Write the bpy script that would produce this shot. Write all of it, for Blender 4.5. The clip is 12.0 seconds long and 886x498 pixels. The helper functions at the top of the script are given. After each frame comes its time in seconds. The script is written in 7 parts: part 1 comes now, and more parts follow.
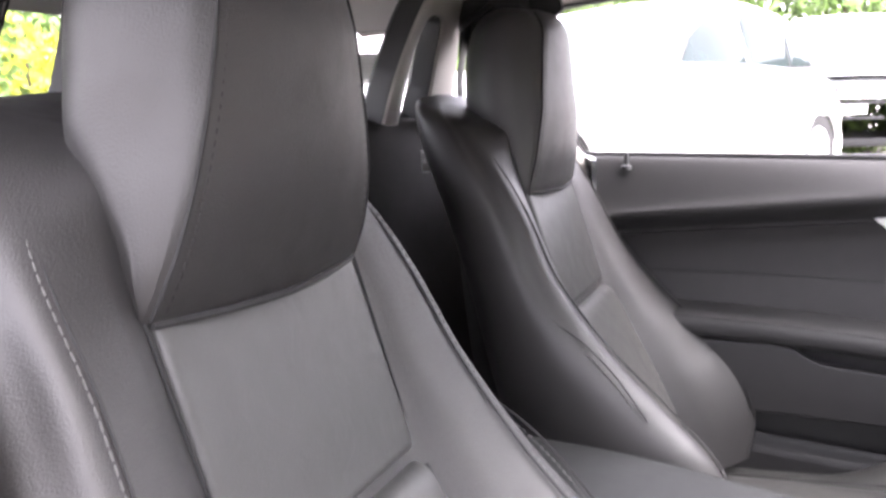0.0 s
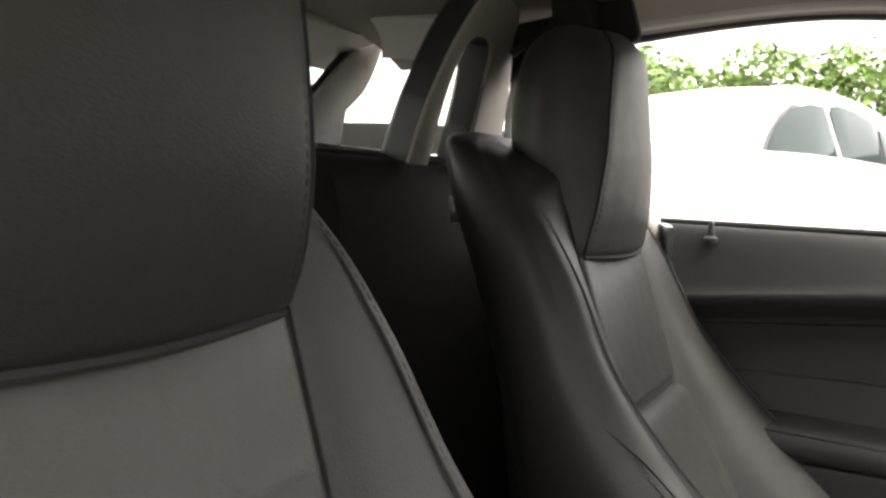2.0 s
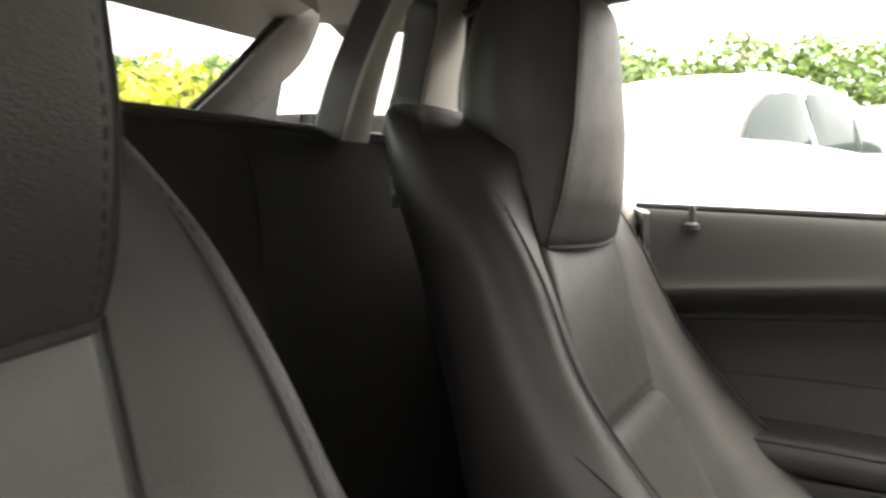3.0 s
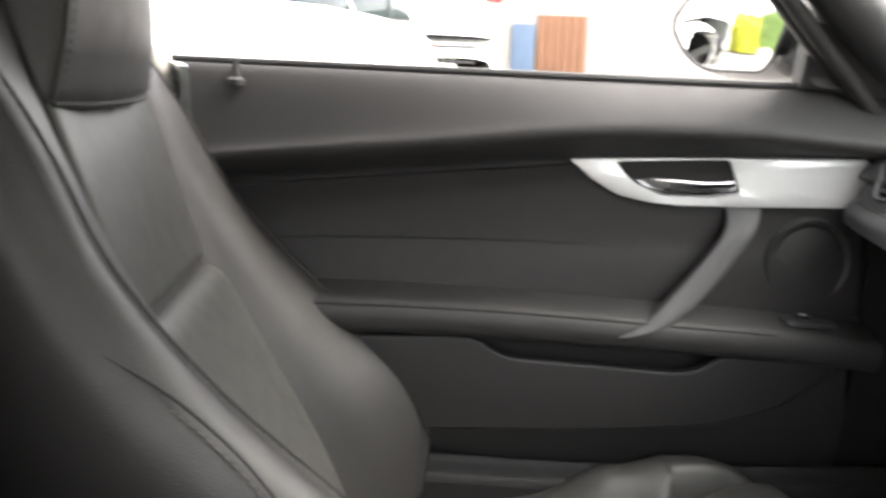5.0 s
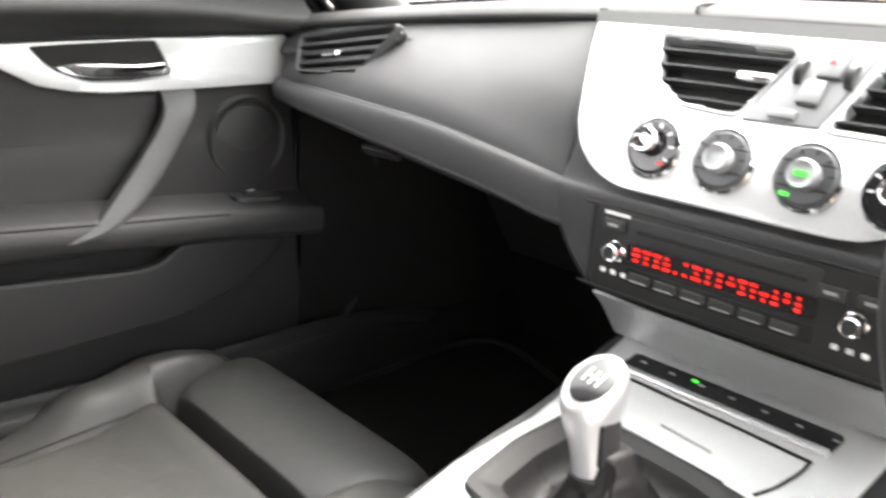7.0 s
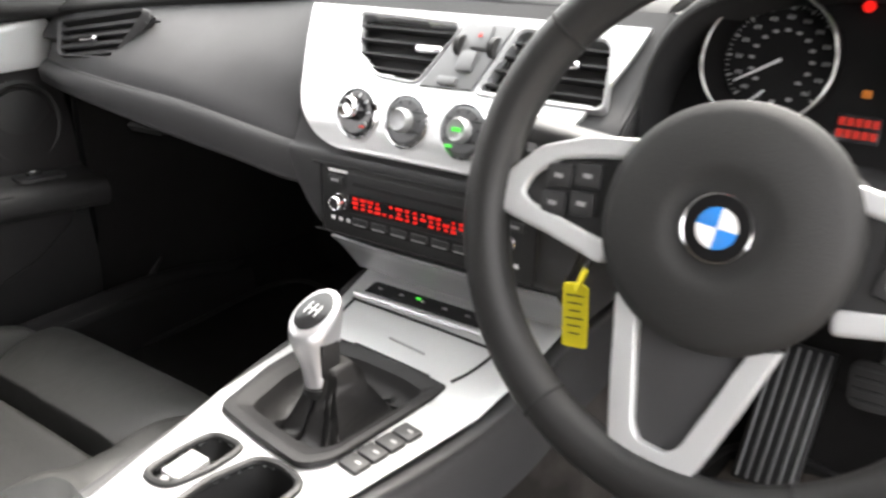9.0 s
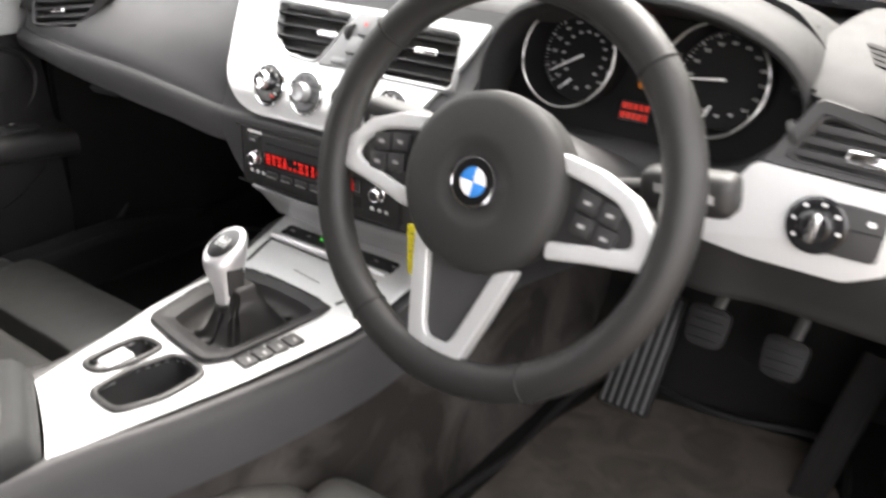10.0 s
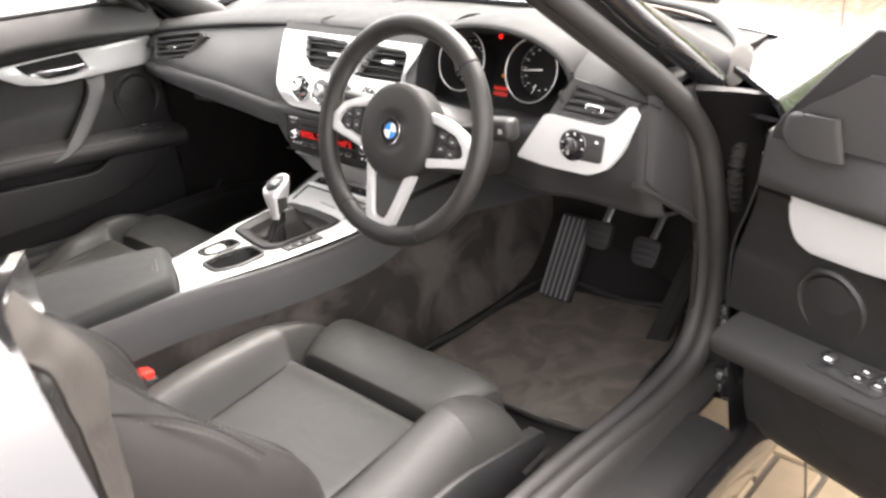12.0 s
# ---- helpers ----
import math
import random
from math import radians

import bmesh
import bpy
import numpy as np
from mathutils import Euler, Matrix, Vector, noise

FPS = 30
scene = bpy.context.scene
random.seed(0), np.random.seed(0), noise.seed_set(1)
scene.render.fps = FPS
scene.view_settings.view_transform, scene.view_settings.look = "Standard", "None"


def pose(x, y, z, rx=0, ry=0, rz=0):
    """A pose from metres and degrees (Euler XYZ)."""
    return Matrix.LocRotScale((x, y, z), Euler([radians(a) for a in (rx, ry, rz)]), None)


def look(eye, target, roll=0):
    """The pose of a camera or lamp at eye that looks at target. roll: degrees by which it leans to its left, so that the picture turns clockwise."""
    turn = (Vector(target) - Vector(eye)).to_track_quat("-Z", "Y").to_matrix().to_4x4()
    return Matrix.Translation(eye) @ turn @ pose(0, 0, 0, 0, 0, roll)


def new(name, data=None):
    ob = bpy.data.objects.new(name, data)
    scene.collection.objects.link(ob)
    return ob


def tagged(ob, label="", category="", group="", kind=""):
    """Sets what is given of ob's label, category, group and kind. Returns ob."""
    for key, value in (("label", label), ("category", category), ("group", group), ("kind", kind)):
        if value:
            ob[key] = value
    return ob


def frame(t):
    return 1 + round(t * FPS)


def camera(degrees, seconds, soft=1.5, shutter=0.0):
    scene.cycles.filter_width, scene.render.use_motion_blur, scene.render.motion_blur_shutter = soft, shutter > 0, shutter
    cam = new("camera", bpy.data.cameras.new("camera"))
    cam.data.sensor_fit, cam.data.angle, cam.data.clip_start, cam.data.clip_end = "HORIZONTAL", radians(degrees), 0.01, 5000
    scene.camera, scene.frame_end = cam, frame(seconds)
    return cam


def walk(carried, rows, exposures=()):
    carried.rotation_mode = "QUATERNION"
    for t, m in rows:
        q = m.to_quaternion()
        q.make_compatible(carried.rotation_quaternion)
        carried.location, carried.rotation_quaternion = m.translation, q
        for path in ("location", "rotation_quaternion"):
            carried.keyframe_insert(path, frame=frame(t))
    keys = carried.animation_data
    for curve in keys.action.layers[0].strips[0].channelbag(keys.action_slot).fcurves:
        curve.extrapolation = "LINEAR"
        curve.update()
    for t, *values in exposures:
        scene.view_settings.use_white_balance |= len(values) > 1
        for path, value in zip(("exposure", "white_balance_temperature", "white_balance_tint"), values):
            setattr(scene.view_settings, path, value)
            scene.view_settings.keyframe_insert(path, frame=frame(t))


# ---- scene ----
cam = camera(56.1, 12.0, soft=2.7, shutter=0.5)
PATH = [
    (0, (0.904, -0.24, 1.05), (-0.906, -1.022, 0.713), -1.6),
    (0.5, (0.877, -0.238, 1.039), (-0.945, -1.043, 0.862), -1.5),
    (1, (0.806, -0.259, 1.026), (-1.001, -1.107, 0.909), 0.3),
    (1.5, (0.722, -0.289, 1.003), (-1.05, -1.204, 0.858), 0.9),
    (2, (0.628, -0.309, 0.991), (-1.134, -1.244, 0.848), 1.8),
    (2.5, (0.544, -0.329, 0.978), (-1.213, -1.271, 0.815), 1.7),
    (2.7, (0.516, -0.335, 0.977), (-1.245, -1.272, 0.823), 1.5),
    (4.5, (0.379, -0.383, 0.969), (-1.581, -0.516, 0.594), 2.1),
    (5, (0.371, -0.356, 0.957), (-1.575, -0.22, 0.52), 1.7),
    (5.5, (0.34, -0.377, 0.941), (-1.538, 0.128, 0.475), 2.0),
    (6, (0.338, -0.362, 0.932), (-1.43, 0.414, 0.409), 2.5),
    (6.5, (0.331, -0.361, 0.922), (-1.261, 0.705, 0.348), 2.0),
    (7, (0.333, -0.364, 0.926), (-1.057, 0.937, 0.314), 2.3),
    (7.5, (0.335, -0.354, 0.921), (-0.849, 1.103, 0.231), 1.9),
    (7.7, (0.338, -0.358, 0.928), (-0.75, 1.165, 0.223), 1.8),
    (9.3, (0.574, -0.399, 1.016), (-0.528, 1.08, 0.243), -0.9),
    (9.5, (0.618, -0.416, 1.03), (-0.499, 1.05, 0.253), 0.0),
    (10, (0.729, -0.452, 1.058), (-0.347, 1.004, 0.209), 1.0),
    (10.5, (0.848, -0.545, 1.099), (-0.175, 0.89, 0.152), -0.7),
    (11, (0.967, -0.616, 1.146), (-0.068, 0.798, 0.182), -2.9),
    (11.5, (1.134, -0.702, 1.185), (-0.048, 0.641, 0.29), -5.7),
    (12, (1.286, -0.802, 1.198), (0.045, 0.522, 0.355), -3.8),
]
walk(cam, [(t, look(e, g, r)) for t, e, g, r in PATH], [(0, 4.0, 6300, 24), (0.5, 3.65, 6500, 18), (1.0, 3.05, 6800, 10), (1.5, 2.5, 6900, 7), (2.0, 2.8, 7000, 10), (2.7, 3.2, 7200, 10), (4.5, 3.3, 6800, 12), (6, 3.7, 6700, 13), (7.0, 3.95, 6700, 12), (7.7, 3.9, 6700, 12), (9.5, 3.12, 6750, 14), (10.5, 3.4, 6800, 15), (12, 3.5, 6900, 16)])

# ---- light ----
world = bpy.data.worlds.new("sky")
scene.world = world
world.use_nodes = True
wn = world.node_tree.nodes
sky = wn.new("ShaderNodeTexSky")
sky.sky_type = "NISHITA"
sky.sun_disc = False
sky.sun_elevation, sky.sun_rotation = radians(55), radians(-2)
sky.air_density, sky.dust_density, sky.ozone_density = 1.0, 6.0, 1.0
wn["Background"].inputs["Strength"].default_value = 0.15
haze = wn.new("ShaderNodeHueSaturation")
haze.inputs["Saturation"].default_value = 0.25
world.node_tree.links.new(sky.outputs["Color"], haze.inputs["Color"])
# a thin, even layer of cloud over the whole sky
cloud = wn.new("ShaderNodeMix")
cloud.data_type = "RGBA"
cloud.inputs["Factor"].default_value = 0.5
for sock in cloud.inputs:
    if sock.type == "RGBA" and sock.name == "B":
        sock.default_value = (7.0, 7.0, 7.0, 1)
    if sock.type == "RGBA" and sock.name == "A":
        world.node_tree.links.new(haze.outputs["Color"], sock)
for sock in cloud.outputs:
    if sock.type == "RGBA":
        world.node_tree.links.new(sock, wn["Background"].inputs["Color"])
sun_data = bpy.data.lights.new("sun", "SUN")
sun_data.energy, sun_data.angle, sun_data.color = 0.9, radians(40), (1.0, 0.96, 0.9)
sun = new("sun", sun_data)
sun.matrix_world = look((-0.2, 4.6, 7.2), (0, 0, 0.5))

# ---- materials ----


def material(name, colour, rough=0.5, metal=0.0, grain=0.0, grain_size=400.0, mottle=0.0, mottle_size=6.0,
             coat=0.0, rough_var=0.08, wrinkle=0.0, spec=0.5, voronoi=False, island=0.0, obrand=0.0, blotch=False):
    """Principled surface with colour mottling, roughness variation and fine relief (all in metres)."""
    m = bpy.data.materials.new(name)
    m.use_nodes = True
    n, l = m.node_tree.nodes, m.node_tree.links
    p = n["Principled BSDF"]
    tc = n.new("ShaderNodeTexCoord")
    p.inputs["Roughness"].default_value = rough
    p.inputs["Metallic"].default_value = metal
    p.inputs["Specular IOR Level"].default_value = spec
    if coat:
        p.inputs["Coat Weight"].default_value = coat
        p.inputs["Coat Roughness"].default_value = 0.08
    no = n.new("ShaderNodeTexNoise")
    no.inputs["Scale"].default_value = mottle_size
    no.inputs["Detail"].default_value = 5
    l.new(tc.outputs["Object"], no.inputs["Vector"])
    mix = n.new("ShaderNodeMix")
    mix.data_type = "RGBA"
    c = Vector(colour)
    lo, hi = c * (1 - mottle), c * (1 + mottle)
    mix.inputs[6].default_value = (*lo, 1)
    mix.inputs[7].default_value = (*[min(v, 1) for v in hi], 1)
    if blotch:
        no.inputs["Distortion"].default_value = 0.8
        br = n.new("ShaderNodeMapRange")
        br.inputs["From Min"].default_value, br.inputs["From Max"].default_value = 0.40, 0.60
        l.new(no.outputs["Fac"], br.inputs["Value"])
        l.new(br.outputs["Result"], mix.inputs[0])
    else:
        l.new(no.outputs["Fac"], mix.inputs[0])
    out = mix.outputs[2]
    if island or obrand:
        src = n.new("ShaderNodeNewGeometry").outputs["Random Per Island"] if island else n.new("ShaderNodeObjectInfo").outputs["Random"]
        amount = island or obrand
        mr = n.new("ShaderNodeMapRange")
        mr.inputs["To Min"].default_value, mr.inputs["To Max"].default_value = 1 - amount, 1 + amount
        l.new(src, mr.inputs["Value"])
        mul = n.new("ShaderNodeMix")
        mul.data_type, mul.blend_type = "RGBA", "MULTIPLY"
        mul.inputs[0].default_value = 1
        l.new(out, mul.inputs[6])
        l.new(mr.outputs["Result"], mul.inputs[7])
        out = mul.outputs[2]
    l.new(out, p.inputs["Base Color"])
    rr = n.new("ShaderNodeMapRange")
    rr.inputs["To Min"].default_value, rr.inputs["To Max"].default_value = max(rough - rough_var, 0.02), min(rough + rough_var, 1)
    n2 = n.new("ShaderNodeTexNoise")
    n2.inputs["Scale"].default_value = mottle_size * 5
    n2.inputs["Detail"].default_value = 4
    l.new(tc.outputs["Object"], n2.inputs["Vector"])
    l.new(n2.outputs["Fac"], rr.inputs["Value"])
    l.new(rr.outputs["Result"], p.inputs["Roughness"])
    last = None
    if grain:
        if voronoi:
            g = n.new("ShaderNodeTexVoronoi")
            g.feature = "SMOOTH_F1"
            src = g.outputs["Distance"]
        else:
            g = n.new("ShaderNodeTexNoise")
            g.inputs["Detail"].default_value = 3
            src = g.outputs["Fac"]
        g.inputs["Scale"].default_value = grain_size
        l.new(tc.outputs["Object"], g.inputs["Vector"])
        bump = n.new("ShaderNodeBump")
        bump.inputs["Strength"].default_value = grain
        bump.inputs["Distance"].default_value = 0.001
        l.new(src, bump.inputs["Height"])
        last = bump
    if wrinkle:
        w = n.new("ShaderNodeTexNoise")
        w.inputs["Scale"].default_value = 14
        w.inputs["Detail"].default_value = 3
        w.inputs["Distortion"].default_value = 1.2
        l.new(tc.outputs["Object"], w.inputs["Vector"])
        b2 = n.new("ShaderNodeBump")
        b2.inputs["Strength"].default_value = wrinkle
        b2.inputs["Distance"].default_value = 0.006
        l.new(w.outputs["Fac"], b2.inputs["Height"])
        if last:
            l.new(last.outputs["Normal"], b2.inputs["Normal"])
        last = b2
    if last:
        l.new(last.outputs["Normal"], p.inputs["Normal"])
    return m


def glowing(name, colour, strength):
    m = bpy.data.materials.new(name)
    m.use_nodes = True
    p = m.node_tree.nodes["Principled BSDF"]
    p.inputs["Base Color"].default_value = (*[c * 0.3 for c in colour], 1)
    p.inputs["Emission Color"].default_value = (*colour, 1)
    p.inputs["Emission Strength"].default_value = strength
    return m


def clear_glass(name, tint, gloss):
    m = bpy.data.materials.new(name)
    m.use_nodes = True
    n, l = m.node_tree.nodes, m.node_tree.links
    n.remove(n["Principled BSDF"])
    t, g, mx = n.new("ShaderNodeBsdfTransparent"), n.new("ShaderNodeBsdfGlossy"), n.new("ShaderNodeMixShader")
    t.inputs["Color"].default_value = (*tint, 1)
    g.inputs["Roughness"].default_value = 0.02
    mx.inputs[0].default_value = gloss
    l.new(t.outputs[0], mx.inputs[1])
    l.new(g.outputs[0], mx.inputs[2])
    l.new(mx.outputs[0], n["Material Output"].inputs["Surface"])
    return m


LEATHER = material("black_leather", (0.035, 0.035, 0.033), 0.51, 0, 0.22, 700, 0.15, 8, wrinkle=0.24, spec=0.44, voronoi=True)
ARMHIDE = material("matt_armrest_leather", (0.024, 0.025, 0.025), 0.62, 0, 0.22, 700, 0.15, 8, wrinkle=0.15, spec=0.14, voronoi=True)
DOORHIDE = material("black_door_leather", (0.0105, 0.0098, 0.0100), 0.6, 0, 0.24, 760, 0.15, 8, wrinkle=0.12, spec=0.35, voronoi=True)
DOORLOW = material("moulded_door_plastic", (0.0115, 0.0110, 0.0113), 0.55, 0, 0.25, 1300, 0.1, 7, spec=0.35)
FLAPDARK = material("worn_seal_rubber", (0.034, 0.031, 0.028), 0.65, 0, 0.3, 300, 0.35, 12, wrinkle=0.5, spec=0.3)
LEATHER_SIDE = material("black_vinyl", (0.018, 0.0172, 0.0168), 0.52, 0, 0.30, 760, 0.15, 8, wrinkle=0.07, spec=0.44, voronoi=True)
RIMHIDE = material("smooth_wheel_leather", (0.017, 0.0168, 0.0165), 0.48, 0, 0.25, 1000, 0.12, 8, voronoi=True, spec=0.4)
SOFT = material("soft_touch_plastic", (0.042, 0.042, 0.043), 0.6, 0, 0.3, 1100, 0.1, 5, voronoi=True, spec=0.38)
DASHTOP = material("dashboard_top_vinyl", (0.022, 0.022, 0.0225), 0.65, 0, 0.3, 1000, 0.1, 5, voronoi=True, spec=0.25)
HUB = material("airbag_cover_plastic", (0.022, 0.022, 0.0215), 0.6, 0, 0.3, 1200, 0.1, 5, voronoi=True, spec=0.35)
DOORPAD = material("door_pad_vinyl", (0.023, 0.0225, 0.0225), 0.6, 0, 0.3, 1100, 0.1, 5, voronoi=True, spec=0.35)
HARD = material("dark_hard_plastic", (0.023, 0.023, 0.0235), 0.5, 0, 0.2, 1500, 0.1, 7)
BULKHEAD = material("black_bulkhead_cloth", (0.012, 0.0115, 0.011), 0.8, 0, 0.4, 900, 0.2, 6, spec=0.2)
BLACK = material("matt_black_plastic", (0.012, 0.012, 0.012), 0.55, 0, 0.15, 1200, 0.1, 9)
GLOSSBLACK = material("gloss_black_plastic", (0.012, 0.012, 0.013), 0.18, 0, 0, 400, 0.1, 9)
SILVER = material("satin_silver_trim", (0.66, 0.67, 0.67), 0.36, 0.5, 0.06, 2500, 0.03, 9)
MIDGREY = material("satin_switch_grey", (0.17, 0.172, 0.175), 0.42, 0.3, 0.06, 2500, 0.03, 9)
DIALGREY = material("dark_dial_grey", (0.10, 0.102, 0.105), 0.38, 0.3, 0.05, 2500, 0.04, 9)
# black taken lower still to hold the shade deep inside the binnacle
SHADEBLACK = material("shade_deepened_black", (0.0035, 0.0033, 0.0035), 0.55, 0, 0, 400, 0.1, 9, spec=0.2)
SILVER_GREY = material("satin_grey_trim", (0.36, 0.365, 0.37), 0.4, 0.5, 0.06, 2500, 0.03, 9)
KNOBMETAL = material("satin_metal_knob", (0.52, 0.52, 0.53), 0.36, 0.75, 0.04, 2500, 0.04, 9)
CHROME = material("chrome", (0.8, 0.8, 0.81), 0.12, 1.0, 0, 400, 0.03, 9, rough_var=0.05)
CARPET = material("black_carpet", (0.04, 0.038, 0.036), 0.95, 0, 1.0, 700, 0.35, 9, spec=0.1)
TUNNELCARPET = material("grey_tunnel_carpet", (0.044, 0.040, 0.037), 0.95, 0, 1.0, 700, 0.45, 7, spec=0.1, blotch=True)
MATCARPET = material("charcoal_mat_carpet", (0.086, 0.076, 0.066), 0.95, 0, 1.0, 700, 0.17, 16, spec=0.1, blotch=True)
RUBBER = material("black_rubber", (0.015, 0.0145, 0.014), 0.62, 0, 0.2, 600, 0.15, 8)
HEADLINER = material("grey_beige_headliner", (0.22, 0.203, 0.186), 0.95, 0, 0.5, 900, 0.06, 4, spec=0.1)
FLAP = material("pale_seal_rubber", (0.095, 0.087, 0.08), 0.65, 0, 0.25, 300, 0.3, 12, wrinkle=0.5)
PILLAR = material("grey_beige_pillar_plastic", (0.27, 0.255, 0.235), 0.6, 0, 0.15, 900, 0.05, 5)
PAINT = material("black_car_paint", (0.008, 0.008, 0.009), 0.25, 0.0, 0, 400, 0.1, 5, coat=1.0)
WHITEPAINT = material("white_car_paint", (0.78, 0.79, 0.78), 0.3, 0.0, 0, 400, 0.04, 3, coat=0.6)
STEEL = material("brushed_steel", (0.5, 0.5, 0.49), 0.35, 1.0, 0.1, 900, 0.08, 20)
THREAD = material("grey_thread", (0.055, 0.053, 0.051), 0.7, 0, 0, 400, 0.1, 30)
DARKLINE = material("seam_shadow_thread", (0.010, 0.010, 0.010), 0.9, 0, 0, 400, 0.1, 30)
RED = material("red_plastic", (0.55, 0.03, 0.02), 0.35, 0, 0, 400, 0.05, 20)
YELLOW = material("yellow_plastic", (0.72, 0.62, 0.02), 0.45, 0, 0, 400, 0.06, 30)
WHITEMARK = material("white_print", (0.75, 0.75, 0.75), 0.6, 0, 0, 400, 0.02, 30)
GREYMARK = material("grey_print", (0.30, 0.30, 0.30), 0.6, 0, 0, 400, 0.02, 30)
BLUE = material("blue_enamel", (0.03, 0.22, 0.62), 0.2, 0, 0, 400, 0.05, 30)
WHITE = material("white_enamel", (0.8, 0.8, 0.8), 0.2, 0, 0, 400, 0.02, 30)
REDGLOW = glowing("red_display", (1.0, 0.012, 0.006), 0.10)
REDDIM = glowing("dim_red_display", (1.0, 0.03, 0.01), 0.03)
AMBERGLOW = glowing("amber_telltale", (1.0, 0.3, 0.02), 0.025)
WHITETRIM = material("pale_corner_trim", (0.6, 0.58, 0.55), 0.7, 0, 0.15, 900, 0.05, 5)
GREENGLOW = glowing("green_display", (0.08, 1.0, 0.08), 0.09)
GLASS = clear_glass("window_glass", (0.93, 0.95, 0.94), 0.06)
DARKGLASS = material("dark_tinted_glass", (0.008, 0.017, 0.017), 0.05, 0, 0, 400, 0.5, 2.2, spec=0.14)
MIRROR = material("mirror_glass", (0.85, 0.86, 0.86), 0.02, 1.0, 0, 400, 0.01, 3, rough_var=0.01)
LEAF = material("hedge_leaf", (0.11, 0.18, 0.04), 0.55, 0, 0, 400, 0.25, 3, island=0.45)
LEAF_YELLOW = material("golden_leaf", (0.37, 0.385, 0.03), 0.55, 0, 0, 400, 0.2, 3, island=0.3)
BARK = material("hedge_wood", (0.09, 0.07, 0.05), 0.9, 0, 0.4, 60, 0.3, 9)
PAVER = material("buff_clay_paver", (0.135, 0.100, 0.060), 0.9, 0, 0.6, 260, 0.35, 12, obrand=0.25)
TARMAC = material("pale_concrete_ground", (0.26, 0.25, 0.235), 0.95, 0, 0.6, 120, 0.12, 1.5)
JOINT = material("sand_joint", (0.032, 0.027, 0.020), 0.95, 0, 0.6, 300, 0.2, 9)
WOOD = material("fence_wood", (0.28, 0.17, 0.09), 0.8, 0, 0.4, 40, 0.25, 5)
TYRE = material("tyre_rubber", (0.012, 0.012, 0.012), 0.8, 0, 0.3, 200, 0.1, 9)
REDLENS = material("red_lamp_lens", (0.5, 0.02, 0.02), 0.15, 0, 0, 400, 0.05, 9)
GATEWOOD = material("brown_stained_boards", (0.13, 0.06, 0.03), 0.8, 0, 0.4, 40, 0.25, 5)
DENIM = material("blue_painted_panel", (0.05, 0.085, 0.14), 0.6, 0, 0.2, 90, 0.2, 6)

# ---- mesh helpers ----


def catmull(points, count, closed=False):
    """count points along a smooth curve through the given ones."""
    p = np.asarray(points, float)
    k = len(p)
    if closed:
        q = np.vstack([p[-1:], p, p[:2]])
        u = np.linspace(0, k, count, endpoint=False)
    else:
        q = np.vstack([2 * p[:1] - p[1:2], p, 2 * p[-1:] - p[-2:-1]])
        u = np.linspace(0, k - 1, count)
    i = np.minimum(u.astype(int), (k if closed else k - 1) - 1)
    f = (u - i)[:, None]
    a, b, c, d = q[i], q[i + 1], q[i + 2], q[i + 3]
    return 0.5 * (2 * b + (c - a) * f + (2 * a - 5 * b + 4 * c - d) * f ** 2 + (3 * b - a - 3 * c + d) * f ** 3)


def grid(bm, g, close_u=False, close_v=False, cap=False, flip=False):
    """Faces over a grid of points g[u][v]."""
    nu, nv = len(g), len(g[0])
    v = [[bm.verts.new(tuple(p)) for p in row] for row in g]
    for i in range(nu if close_u else nu - 1):
        for j in range(nv if close_v else nv - 1):
            q = [v[i][j], v[(i + 1) % nu][j], v[(i + 1) % nu][(j + 1) % nv], v[i][(j + 1) % nv]]
            bm.faces.new(q[::-1] if flip else q)
    if cap and close_v:
        for row in {"first": (v[0],), "last": (v[-1],)}.get(cap, (v[0], v[-1])):
            bm.faces.new(row)
    return bm


def loft(rows, nu, nv, closed=False, cap=False, bm=None, smooth_u=True, smooth_v=True):
    """A smooth surface through rows of control points."""
    bm = bm or bmesh.new()
    r = np.asarray(rows, float)
    if smooth_v:
        r = np.array([catmull(row, nv, closed) for row in r])
    if smooth_u:
        r = np.stack([catmull(r[:, j], nu) for j in range(r.shape[1])], 1)
    grid(bm, r, close_v=closed, cap=cap)
    return bm


def thicken(bm, amount):
    """Gives an open sheet real thickness."""
    bmesh.ops.recalc_face_normals(bm, faces=bm.faces[:])
    bmesh.ops.solidify(bm, geom=bm.faces[:] + bm.edges[:] + bm.verts[:], thickness=amount)
    return bm


def tube(points, radius, n=10, closed=False, count=0, flat=1.0, up=(0, 0, 1), bm=None):
    """A round (or flattened) bar along a smooth path; radius may be a list along the path."""
    bm = bm or bmesh.new()
    count = count or max(len(points) * 5, 8)
    p = catmull(points, count, closed)
    rad = np.interp(np.linspace(0, 1, count), np.linspace(0, 1, len(radius)), radius) if isinstance(radius, (list, tuple)) else np.full(count, radius)
    rows = []
    for i in range(count):
        t = p[(i + 1) % count] - p[i - 1] if closed else p[min(i + 1, count - 1)] - p[max(i - 1, 0)]
        t = Vector(t).normalized()
        a = Vector(up).cross(t)
        a = a.normalized() if a.length > 1e-4 else Vector((1, 0, 0)).cross(t).normalized()
        b = t.cross(a)
        rows.append([Vector(p[i]) + float(rad[i]) * (math.cos(w) * a + flat * math.sin(w) * b) for w in np.linspace(0, 2 * math.pi, n, endpoint=False)])
    return grid(bm, rows, close_u=closed, close_v=True, cap=not closed)


